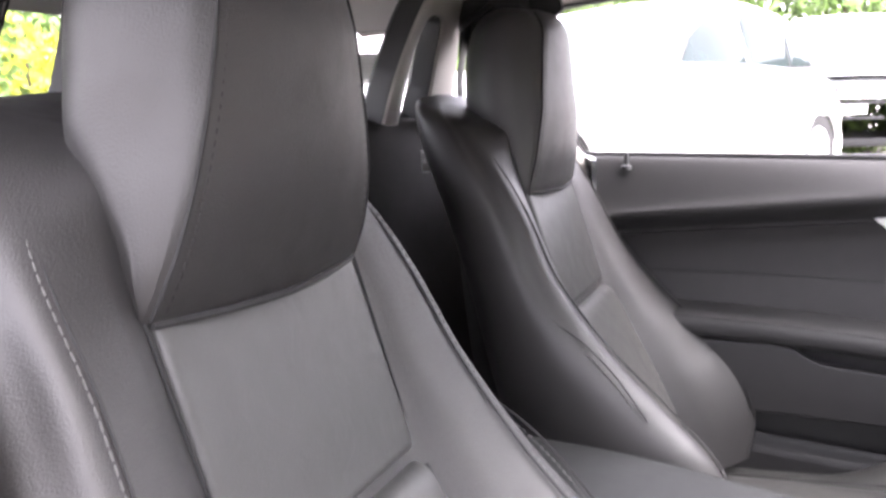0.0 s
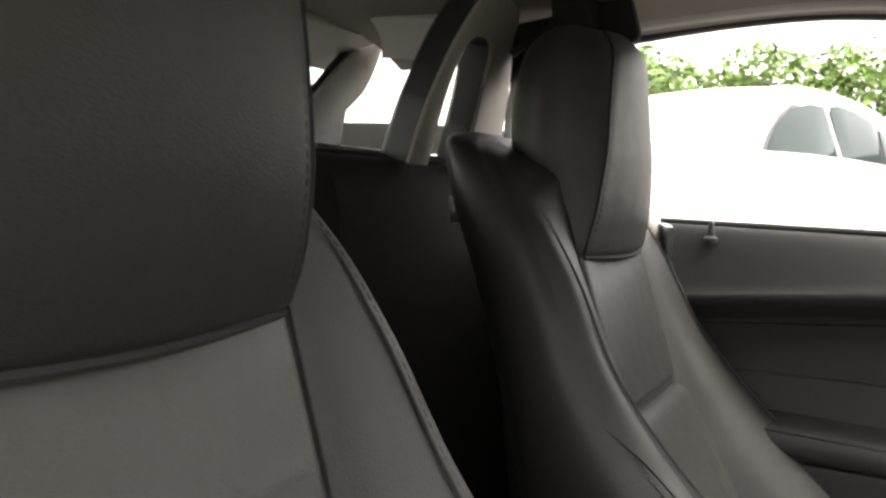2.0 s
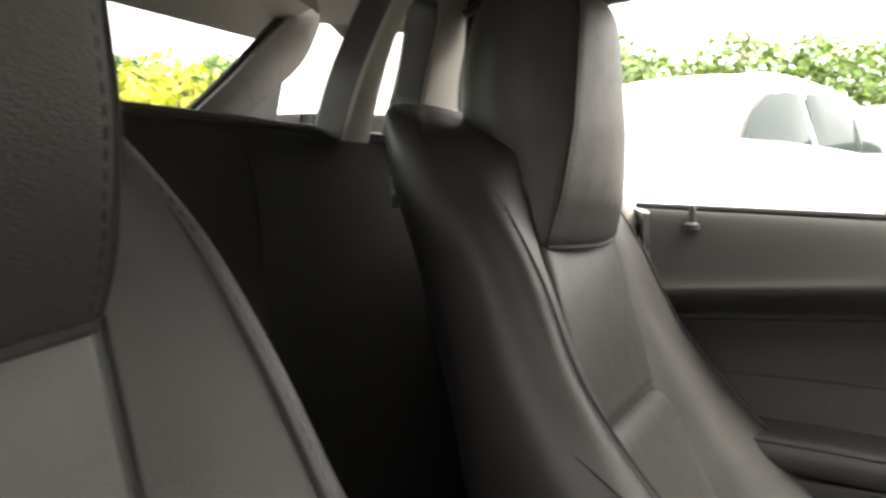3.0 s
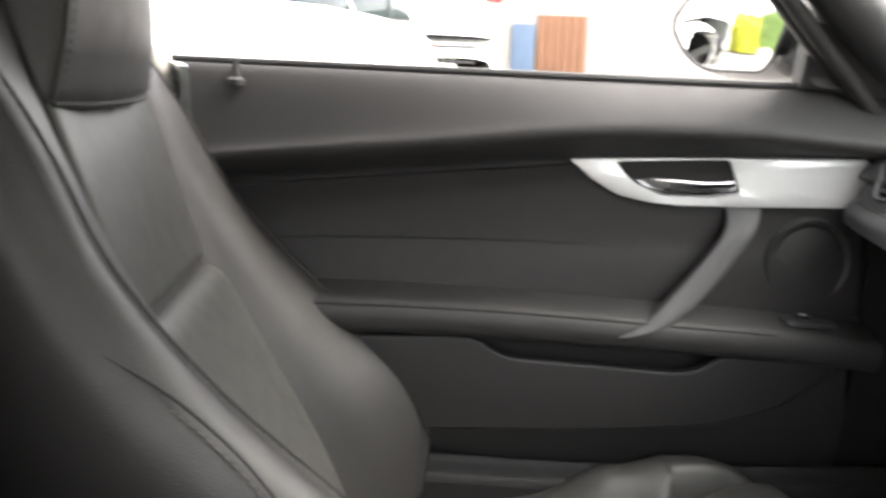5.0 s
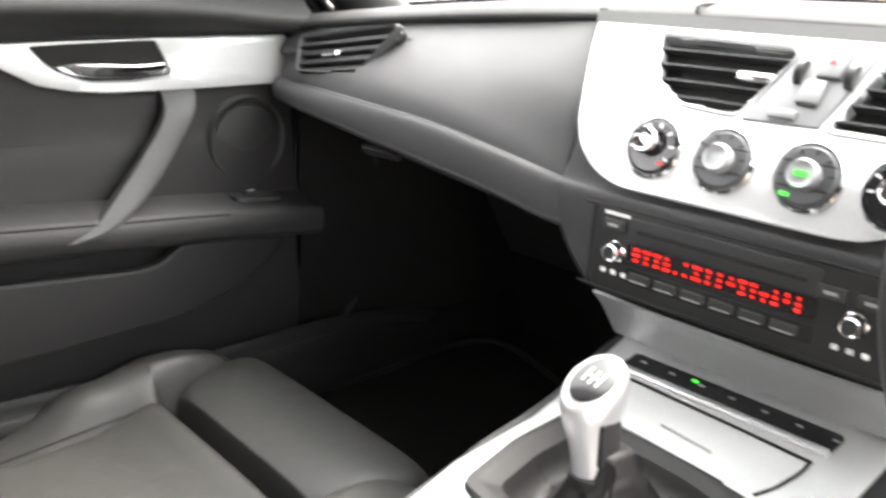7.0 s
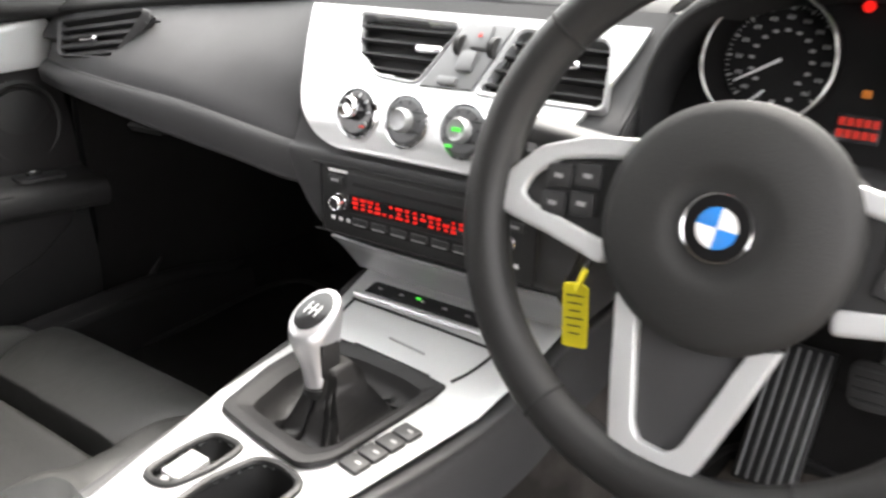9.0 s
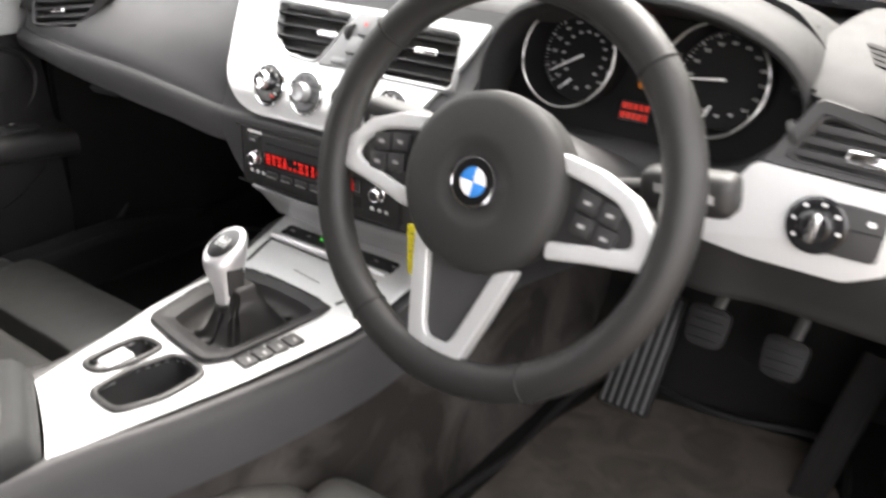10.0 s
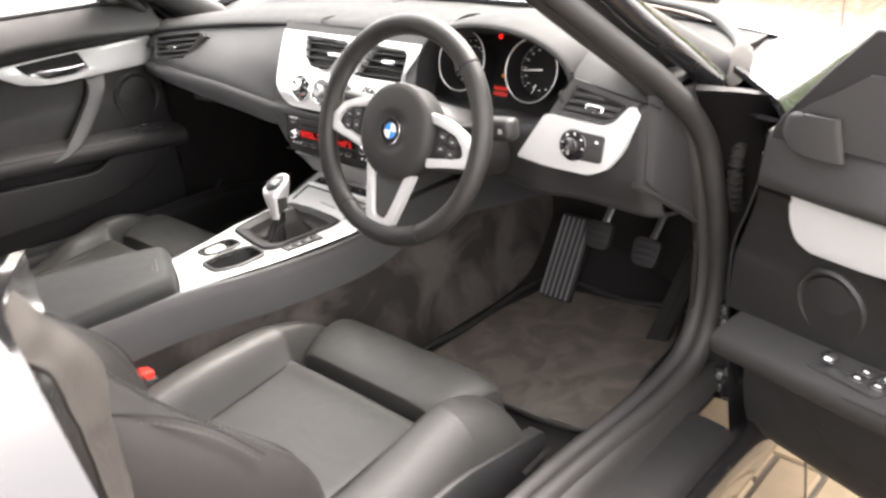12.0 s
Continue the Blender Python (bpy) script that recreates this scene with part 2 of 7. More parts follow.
def frame_at(origin, x_axis, normal):
    """A matrix whose x runs along x_axis and whose z is the given normal."""
    z = Vector(normal).normalized()
    x = Vector(x_axis)
    x = (x - x.dot(z) * z).normalized()
    y = z.cross(x)
    return Matrix.Translation(origin) @ Matrix((x, y, z)).transposed().to_4x4()


def bevelled(bm, edges, width, segments=2):
    if width > 0:
        bmesh.ops.bevel(bm, geom=edges, offset=width, segments=segments, profile=0.6, affect="EDGES", clamp_overlap=True)
    return bm


def merge(bm, other):
    me = bpy.data.meshes.new("joint")
    other.to_mesh(me)
    bm.from_mesh(me)
    bpy.data.meshes.remove(me)
    other.free()
    return bm


def slab(outline, depth, m=None, bevel=0.0, bm=None, segments=2):
    """A plate of the given outline: it lies in m's xy plane, from z = -depth to 0."""
    b = bmesh.new()
    top = [b.verts.new((x, y, 0)) for x, y in outline]
    low = [b.verts.new((x, y, -depth)) for x, y in outline]
    area = sum(outline[i - 1][0] * outline[i][1] - outline[i][0] * outline[i - 1][1] for i in range(len(outline)))
    if area < 0:
        top.reverse()
        low.reverse()
    f = b.faces.new(top)
    b.faces.new(low[::-1])
    for i in range(len(top)):
        b.faces.new((top[i - 1], low[i - 1], low[i], top[i]))
    bmesh.ops.recalc_face_normals(b, faces=b.faces[:])
    bevelled(b, list(f.edges), bevel, segments)
    if m:
        b.transform(m)
    return merge(bm, b) if bm else b


def box(size, m=None, bevel=0.0, bm=None, segments=2):
    """A block round the origin with rounded edges."""
    b = bmesh.new()
    bmesh.ops.create_cube(b, size=1.0, matrix=Matrix.Diagonal((*size, 1)))
    bevelled(b, b.edges[:], bevel, segments)
    if m:
        b.transform(m)
    return merge(bm, b) if bm else b


def lathe(profile, m=None, n=32, bm=None, cap=True):
    """A turned body: profile of (radius, height) about z."""
    b = bmesh.new()
    rows = [[(r * math.cos(w), r * math.sin(w), h) for w in np.linspace(0, 2 * math.pi, n, endpoint=False)] for r, h in profile]
    grid(b, rows, close_v=True, cap=cap)
    bmesh.ops.recalc_face_normals(b, faces=b.faces[:])
    if m:
        b.transform(m)
    return merge(bm, b) if bm else b


def rounded(points, radius, steps=4):
    """A polygon with its corners rounded."""
    out = []
    k = len(points)
    for i in range(k):
        a, b, c = Vector(points[i - 1]), Vector(points[i]), Vector(points[(i + 1) % k])
        r = min(radius, (a - b).length * 0.45, (c - b).length * 0.45)
        p, q = b + (a - b).normalized() * r, b + (c - b).normalized() * r
        for s in range(steps + 1):
            t = s / steps
            out.append(tuple((1 - t) ** 2 * p + 2 * t * (1 - t) * b + t * t * q))
    return out


def thing(name, label, category, at=(0, 0, 0), group="", kind=""):
    ob = new(name)
    ob.location = at
    return tagged(ob, label, category, group, kind)


def part(name, bm, mat, parent=None, label="", sharp=38):
    """Links a bmesh, given in world places, as one mesh object under its thing."""
    bmesh.ops.recalc_face_normals(bm, faces=bm.faces[:])
    me = bpy.data.meshes.new(name)
    bm.to_mesh(me)
    bm.free()
    me.materials.append(mat)
    for poly in me.polygons:
        poly.use_smooth = True
    me.set_sharp_from_angle(angle=radians(sharp))
    ob = new(name, me)
    if parent:
        ob.parent = parent
        base, top = Matrix.Identity(4), parent
        while top:
            base = Matrix.Translation(top.location) @ base if top.type == "EMPTY" else base
            top = top.parent
        ob.matrix_parent_inverse = base.inverted() if parent.type == "EMPTY" else Matrix.Identity(4)
    if label:
        ob["label"] = label
    return ob


def setting(name, bm, mat, label, category):
    return tagged(part(name, bm, mat), label, category, kind="structure")


def inside(p, poly):
    hit = False
    for i in range(len(poly)):
        (x0, y0), (x1, y1) = poly[i - 1], poly[i]
        if (y0 > p[1]) != (y1 > p[1]) and p[0] < x0 + (x1 - x0) * (p[1] - y0) / (y1 - y0):
            hit = not hit
    return hit


def punch(bm, m, outline, reach=0.05):
    """Cuts an opening of the given outline (in m's xy plane) through a fine sheet."""
    inv = m.inverted()
    gone = []
    for f in bm.faces:
        c = inv @ f.calc_center_median()
        if abs(c.z) < reach and inside((c.x, c.y), outline):
            gone.append(f)
    bmesh.ops.delete(bm, geom=gone, context="FACES")
    return bm


def line(points, radius, count=0, bm=None, n=6):
    return tube(points, radius, n=n, count=count, bm=bm)


def stitches(points, step, length, radius, bm=None):
    """A row of short raised threads along a path."""
    bm = bm or bmesh.new()
    dense = catmull(points, 200)
    run = np.concatenate([[0], np.cumsum(np.linalg.norm(np.diff(dense, axis=0), axis=1))])
    s = step / 2
    while s + length < run[-1]:
        ends = [np.array([np.interp(v, run, dense[:, k]) for k in range(3)]) for v in (s, s + length / 2, s + length)]
        tube(ends, [radius * 0.6, radius, radius * 0.6], n=5, count=4, bm=bm)
        s += step
    return bm

# ---- ground ----
bm = bmesh.new()
rings = [0.0, 1, 2, 3, 4, 5, 6, 7, 8, 14, 30, 80, 250, 900]
g = [[(r * math.cos(w), r * math.sin(w), -0.02 + 0.30 * min(max((-1.2 - r * math.cos(w)) / 5.0, 0), 1)) for w in np.linspace(0, 2 * math.pi, 64, endpoint=False)] for r in rings[1:]]
grid(bm, g, close_v=True)
bm.faces.new([v for v in bm.verts[:64]])
setting("ground", bm, TARMAC, "pale dusty ground round the parked cars", "ground")

# ---- car body: floor, sills, bulkhead, firewall, roof, pillars ----
body = thing("roadster", "black two-seat roadster with dark carpet and grey headliner", "car")

b = loft([[(x, y, z) for x, y, z in ((-0.74, yy, 0.33), (-0.66, yy, 0.26), (-0.3, yy, zf), (0.0, yy, zf + 0.02), (0.3, yy, zf), (0.67, yy, 0.26), (0.75, yy, 0.33))]
          for yy, zf in ((-0.95, 0.235), (-0.4, 0.235), (0.3, 0.235), (0.62, 0.24), (0.76, 0.33), (0.88, 0.5))], 24, 30)
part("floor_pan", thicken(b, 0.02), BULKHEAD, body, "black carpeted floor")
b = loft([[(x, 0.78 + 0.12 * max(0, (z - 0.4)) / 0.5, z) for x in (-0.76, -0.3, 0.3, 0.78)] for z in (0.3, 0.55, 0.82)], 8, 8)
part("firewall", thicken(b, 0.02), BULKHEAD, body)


def sill(sx):
    """Door sill: carpeted inner slope, rubber-edged top and plastic tread plate."""
    rows = [[(sx * x, y, z) for x, z in ((0.70, 0.27), (0.715, 0.345), (0.735, 0.372), (0.775, 0.372), (0.79, 0.345), (0.80, 0.33))] for y in (-0.72, -0.2, 0.3, 0.44)]
    ob = part("door_sill", thicken(loft(rows, 6, 20), 0.01), RUBBER, body, "black rubber-topped door sill")
    rows = [[(sx * x, y, z) for x, z in ((0.795, 0.338), (0.83, 0.338), (0.868, 0.33), (0.876, 0.30))] for y in (-0.7, -0.2, 0.2, 0.30)]
    part("tread_plate", thicken(loft(rows, 6, 10), 0.006), DOORLOW, ob, "charcoal plastic tread plate")
    rows = [[(sx * x, y, z) for x, z in ((0.86, 0.31), (0.885, 0.315), (0.90, 0.27), (0.885, 0.2), (0.80, 0.17))] for y in (-0.75, -0.2, 0.3, 0.55)]
    part("sill_skin", thicken(loft(rows, 6, 14), 0.006), PAINT, ob, "gloss black painted outer sill")
    profile = ((0.66, 0.27), (0.662, 0.33), (0.676, 0.362), (0.70, 0.366), (0.712, 0.35)) if sx < 0 else ((0.678, 0.266), (0.686, 0.30), (0.698, 0.336), (0.716, 0.362), (0.732, 0.376), (0.742, 0.370))
    rows = [[(sx * x, y, z) for x, z in profile] for y in (-0.5, -0.1, 0.3, 0.46, 0.78)]
    # passenger's side takes a blacker material, coloured for the dark footwell's shade
    part("sill_trim", thicken(loft(rows, 8, 14), 0.006), DOORLOW if sx > 0 else BULKHEAD, ob, "dark plastic sill trim")
    if sx < 0:
        # raised double-ridged lip along the closed door
        rows = [[(-x, y, z) for x, z in ((0.652, 0.30), (0.655, zl - 0.020), (0.656, zl - 0.004), (0.661, zl + 0.006), (0.668, zl + 0.002), (0.671, zt - 0.010), (0.674, zt + 0.001), (0.679, zt + 0.008), (0.686, zt + 0.002), (0.688, zt - 0.02))]
                for y, zl, zt in ((-0.46, 0.424, 0.446), (-0.286, 0.409, 0.427), (-0.12, 0.397, 0.414), (0.03, 0.390, 0.406), (0.2, 0.386, 0.403), (0.34, 0.386, 0.402), (0.46, 0.374, 0.388), (0.58, 0.345, 0.355))]
        part("sill_lip", thicken(loft(rows, 30, 60), 0.004), DOORLOW, ob, "double-ridged black sill lip")


sill(1)
sill(-1)

# rear bulkhead with its carpet and capping
b = loft([[(x, y, z) for x in (-0.72, -0.4, 0.0, 0.4, 0.72)] for y, z in ((-0.80, 0.26), (-0.84, 0.6), (-0.865, 0.9), (-0.885, 1.01), (-0.91, 1.032), (-0.98, 1.035), (-1.3, 1.05))], 40, 12)
wall = part("rear_bulkhead", thicken(b, 0.02), BULKHEAD, body, "black trimmed rear bulkhead")
for xs in (-0.17, 0.20):
    part("panel_joint", line([(xs, -0.903, 1.028), (xs, -0.878, 0.99), (xs + 0.004, -0.859, 0.9), (xs + 0.002, -0.836, 0.62)], 0.0022, 30), DARKLINE, wall)
b = box((0.022, 0.004, 0.005), pose(-0.297, -0.786, 0.981, 10), 0.0015)
box((0.008, 0.004, 0.006), pose(-0.294, -0.785, 0.966, 10), 0.0015, b)
bracket_mesh = b
b = tube([(-0.7, -0.907, 1.034), (-0.3, -0.912, 1.036), (0.3, -0.912, 1.036), (0.7, -0.907, 1.034)], 0.006, 8)
part("capping", b, HARD, wall)

# headliner and roof
def roof_z(x, y):
    """Headliner height: flat in the middle, rolling down to arched side edges."""
    mid = float(np.interp(y, (-1.05, -0.75, -0.3, -0.1, 0.02), (1.250, 1.288, 1.288, 1.275, 1.256)))
    edge = float(np.interp(y, (-1.05, -0.85, -0.75, -0.642, -0.53, -0.46, -0.40, -0.35, -0.30, -0.20, -0.12, 0.02), (1.195, 1.205, 1.216, 1.230, 1.241, 1.245, 1.2455, 1.243, 1.238, 1.225, 1.213, 1.205)))
    return mid - (mid - edge) * min(1.1, (abs(x) / 0.61)) ** 6


ys = [0.02, -0.1, -0.2, -0.3, -0.4, -0.5, -0.65, -0.8, -0.9, -1.05]
b = loft([[(x, y, roof_z(x, y)) for x in (-0.60, -0.5, -0.3, 0, 0.3, 0.5, 0.60)] for y in ys], 30, 30)
roof = part("headliner", thicken(b, 0.012), HEADLINER, body, "grey-beige cloth headliner")
b = loft([[(x * 1.06, y, roof_z(x, y) + 0.035 - (0.012 if abs(x) > 0.5 else 0)) for x in (-0.62, -0.5, -0.3, 0, 0.3, 0.5, 0.62)] for y in ys], 24, 24)
part("roof_skin", thicken(b, 0.01), PAINT, roof, "gloss black folding hardtop")
for sx in (-1, 1):
    pts = [(sx * 0.612, y, roof_z(0.61, y) - 0.002) for y in (0.03, -0.1, -0.2, -0.3, -0.4, -0.5, -0.6, -0.72, -0.85)]
    part("window_seal", tube(pts, 0.014, 10, flat=0.8), RUBBER, roof, "black rubber window seal")
    b = loft([[(sx * x, y, z) for x, z in ((0.60, roof_z(0.6, y)), (0.58, roof_z(0.58, y) - 0.012), (0.55, roof_z(0.55, y) - 0.004))] for y in (0.0, -0.1, -0.2, -0.3, -0.4, -0.5, -0.6, -0.75, -0.9)], 24, 6)
    part("roof_side_trim", thicken(b, 0.004), PILLAR, roof)
part("liner_seam", line([(x, y, roof_z(x, y) - 0.001) for x, y in ((0.0, -0.56), (-0.112, -0.573), (-0.237, -0.589), (-0.433, -0.619), (-0.55, -0.635))], 0.002, 30), DARKLINE, roof)
# rear screen frame: pale side posts lean in to the glass
b = loft([[(sx_, y, z) for sx_ in (-0.52, -0.3, 0, 0.3, 0.52)] for y, z in ((-1.05, 1.245), (-1.12, 1.222), (-1.16, 1.20))], 8, 10)
part("rear_header", thicken(b, 0.02), PILLAR, roof)
for sx in (-1, 1):
    # broad lower corner trim of the screen with its rubber edge and dark triangle
    inner = [(0.318, -1.105, 1.05), (0.40, -1.10, 1.117), (0.48, -1.10, 1.185), (0.575, -1.095, 1.265)]
    outer = [(0.390, -1.10, 1.05), (0.470, -1.10, 1.105), (0.545, -1.10, 1.16), (0.592, -1.095, 1.25)]
    rows = [[(sx * (a + (c - a) * t), y0 + (y1 - y0) * t + 0.006 * math.sin(math.pi * t), z0 + (z1 - z0) * t) for t, a, c, y0, y1, z0, z1 in ((t, p[0], q[0], p[1], q[1], p[2], q[2]) for t in (0, 0.5, 1))] for p, q in zip(inner, outer)]
    part("rear_post", thicken(loft(rows, 20, 8), 0.015), FLAP, roof, "pale grey rear screen post")
    part("screen_rubber", tube([(sx * x, y - 0.004, z) for x, y, z in inner], 0.007, 8, count=20), BLACK, roof, "black rubber screen edge")
    b = slab([(sx * x, z) for x, z in ((0.395, 1.045), (0.505, 1.045), (0.532, 1.145), (0.47, 1.105))], 0.01, frame_at((0, -1.12, 0), (1, 0, 0), (0, -1, 0)))
    part("corner_trim", b, BLACK, roof)
for sx in (-1, 1):
    # pale trim of the rear roof pillar, curving into the headliner
    rows = [[(sx * (a + (c - a) * t), -1.085 + dy + (0.235 - dy) * t, z - 0.004 * t) for t in (0, 0.25, 0.5, 0.75, 1)] for z, a, c, dy in ((1.195, 0.484, 0.552, 0.068), (1.212, 0.474, 0.540, 0.075), (1.232, 0.450, 0.515, 0.082), (1.247, 0.41, 0.47, 0.09))]
    part("rear_pillar_trim", thicken(loft(rows, 30, 16), 0.008), WHITETRIM, roof, "pale curved trim of the rear roof pillar", sharp=60)
b = loft([[(x, y, z) for x in (-0.5, -0.2, 0.2, 0.5)] for y, z in ((-1.15, 1.20), (-1.25, 1.12), (-1.34, 1.045))], 6, 8)
pane = part("rear_screen", thicken(b, 0.004), GLASS, roof, "heated glass rear screen")
pane.visible_shadow = False

# side quarters behind the doors
for sx in (-1, 1):
    rows = [[(sx * x, y, z) for x, z in ((0.66, 0.958), (0.72, 0.968), (0.80, 0.94), (0.875, 0.86), (0.90, 0.7), (0.89, 0.45), (0.86, 0.25))]
            for y in (-0.665, -0.85, -1.1, -1.5)]
    part("rear_quarter", thicken(loft(rows, 14, 26), 0.01), PAINT, body, "gloss black rear quarter panel reflecting the sky")
    rows = [[(sx * x, y, z) for x, y in ((0.64, -0.60 - 0.04 * (z < 0.7)), (0.70, -0.635), (0.735, -0.655), (0.80, -0.668), (0.88, -0.672))] for z in (0.36, 0.6, 0.78, 0.95)]
    rows[-1] = [(x, y, float(np.interp(abs(x), (0.64, 0.70, 0.735, 0.80, 0.88), (0.945, 0.952, 0.945, 0.925, 0.835)))) for x, y, z in rows[-1]]
    rows[-2] = [(x, y, min(z, 0.81 - 0.5 * max(0, abs(x) - 0.80))) for x, y, z in rows[-2]]
    part("door_jamb", thicken(loft(rows, 10, 14), 0.01), PAINT, body)
    rows = [[(sx * x, y, z) for x, y in ((0.60, -0.86), (0.655, -0.78), (0.668, -0.70), (0.664, -0.645), (0.69, -0.63))] for z in (0.36, 0.6, 0.8, 0.90, 0.935)]
    part("quarter_trim", thicken(loft(rows, 16, 14), 0.008), SOFT, body, "charcoal plastic side trim")

edge_a = [(0.70, -0.645, 0.955), (0.69, -0.628, 0.945), (0.69, -0.611, 0.916), (0.69, -0.592, 0.889), (0.692, -0.576, 0.853), (0.705, -0.588, 0.835), (0.715, -0.594, 0.80), (0.724, -0.598, 0.75), (0.735, -0.600, 0.66)]
edge_b = [(0.75, -0.672, 0.950), (0.742, -0.655, 0.925), (0.738, -0.640, 0.905), (0.735, -0.626, 0.882), (0.734, -0.619, 0.83), (0.735, -0.616, 0.80), (0.738, -0.614, 0.76), (0.742, -0.613, 0.70), (0.75, -0.612, 0.62)]
b = loft([[tuple(Vector(p).lerp(Vector(q), t) + Vector((0, 0.012, 0.004)) * math.sin(math.pi * t)) for t in (0, 0.3, 0.65, 1)] for p, q in zip(edge_a, edge_b)], 44, 16)
for v in b.verts:
    k = noise.noise(v.co * 38.0)
    v.co += Vector((0.3, 0.6, 0.2)) * 0.005 * k * (1.0 if v.co.z > 0.82 else 0.35)
part("seal_flap", thicken(b, 0.004), FLAPDARK, body, "worn grey wrinkled rubber flap at the door pillar", sharp=70)

# trim cap at the passenger's shoulder, added in a pale colour as lit grey plastic
b = loft([[(x + r * math.cos(t), y + 0.8 * r * math.sin(t), z) for t in np.linspace(0, 2 * math.pi, 10, endpoint=False)] for x, y, z, r in ((-0.668, -0.655, 0.975, 0.008), (-0.668, -0.650, 0.968, 0.020), (-0.670, -0.640, 0.945, 0.026), (-0.674, -0.632, 0.915, 0.024), (-0.68, -0.63, 0.88, 0.016))], 20, 20, closed=True, cap=True)
part("lit_trim_cap", b, PILLAR, body, "trim cap coloured pale for the light it catches")

# door-opening seals
for sx in (-1, 1):
    pts = [(0.585, -0.02, 1.165), (0.645, 0.13, 1.03), (0.712, 0.30, 0.89), (0.745, 0.43, 0.76), (0.757, 0.478, 0.6), (0.76, 0.465, 0.45), (0.757, 0.41, 0.375),
           (0.752, 0.3, 0.365), (0.748, 0.0, 0.372), (0.745, -0.35, 0.378), (0.738, -0.55, 0.44), (0.715, -0.615, 0.6), (0.69, -0.635, 0.8), (0.668, -0.645, 0.955)]
    if sx > 0:
        pts = [(0.585, -0.02, 1.165), (0.655, 0.12, 1.03), (0.728, 0.272, 0.895), (0.756, 0.352, 0.807), (0.767, 0.380, 0.726), (0.771, 0.404, 0.636), (0.770, 0.422, 0.535), (0.770, 0.404, 0.448), (0.768, 0.350, 0.393),
               (0.762, 0.23, 0.375)] + pts[8:]
    seal = part("door_seal", tube([(sx * x, y, z) for x, y, z in pts], 0.0145 if sx < 0 else 0.0175, 12, count=90, up=(1, 0, 0)), RUBBER, body, "thick black rubber door seal")
    part("seal_lip", tube([(sx * (x - (0.021 if sx < 0 else 0.025)), y - 0.004, z + (0.004 if z < 0.5 else 0)) for x, y, z in pts[:7 if sx < 0 else 13]], 0.010 if sx < 0 else 0.0155, 10, count=60 if sx < 0 else 110, up=(1, 0, 0)), RUBBER, seal, "inner rubber lip")
    # windscreen pillar: trim inside, paint outside
    pts = [(0.565, 0.0, 1.19), (0.615, 0.16, 1.06), (0.675, 0.36, 0.93), (0.715, 0.50, 0.852)]
    part("screen_pillar", tube([(sx * x, y, z) for x, y, z in pts], [0.026, 0.03, 0.038, 0.04], 14, count=24), HARD, body, "dark windscreen pillar trim")
    pts = [(0.60, 0.01, 1.205), (0.655, 0.14, 1.085), (0.702, 0.25, 0.985), (0.732, 0.325, 0.925), (0.757, 0.39, 0.872)]
    part("pillar_skin", tube([(sx * x, y, z) for x, y, z in pts], [0.02, 0.02, 0.0195, 0.019, 0.016], 12, count=24), PAINT, body, "gloss black windscreen pillar")
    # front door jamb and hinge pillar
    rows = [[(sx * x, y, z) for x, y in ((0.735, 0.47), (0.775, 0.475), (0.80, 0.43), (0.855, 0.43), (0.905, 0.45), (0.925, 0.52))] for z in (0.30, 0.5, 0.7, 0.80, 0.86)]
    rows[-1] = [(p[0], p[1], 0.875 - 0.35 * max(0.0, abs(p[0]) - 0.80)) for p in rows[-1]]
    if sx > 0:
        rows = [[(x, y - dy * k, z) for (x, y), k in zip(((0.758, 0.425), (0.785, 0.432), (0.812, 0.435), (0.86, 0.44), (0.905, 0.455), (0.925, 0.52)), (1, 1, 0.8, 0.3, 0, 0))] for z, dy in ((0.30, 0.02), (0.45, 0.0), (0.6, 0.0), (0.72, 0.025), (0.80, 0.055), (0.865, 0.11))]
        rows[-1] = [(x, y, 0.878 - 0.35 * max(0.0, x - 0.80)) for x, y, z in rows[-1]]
    # driver's pillar: gloss paint replaced by dull near-black that stands in for shade
    part("hinge_pillar", thicken(loft(rows, 14, 20), 0.01), SHADEBLACK if sx > 0 else GLOSSBLACK, body, "black hinge pillar, shade-black on the driver's side")
    # kick panel beside the footwell
    rows = [[(sx * x, y, z) for y, x in ((0.395 if sx > 0 else 0.285, 0.745), (0.50, 0.73), (0.62, 0.70), (0.80, 0.69))] for z in (0.28, 0.45, 0.6, 0.72 if sx > 0 else 0.80)]
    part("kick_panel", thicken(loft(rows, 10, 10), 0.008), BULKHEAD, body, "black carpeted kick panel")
b = tube([(-0.57, 0.0, 1.2), (-0.3, 0.03, 1.235), (0, 0.04, 1.245), (0.3, 0.03, 1.235), (0.57, 0.0, 1.2)], 0.035, 12, flat=0.6)
part("screen_header", b, HEADLINER, body, "grey-beige windscreen header trim")
b = loft([[(x * w, y + 0.05 * (1 - (x / 0.6) ** 2), z) for x in (-0.6, -0.3, 0, 0.3, 0.6)] for y, z, w in ((0.03, 1.215, 0.97), (0.35, 1.06, 1.1), (0.66, 0.93, 1.22))], 10, 12)
pane = part("windscreen", thicken(b, 0.005), GLASS, body, "clear glass windscreen")
pane.visible_shadow = False
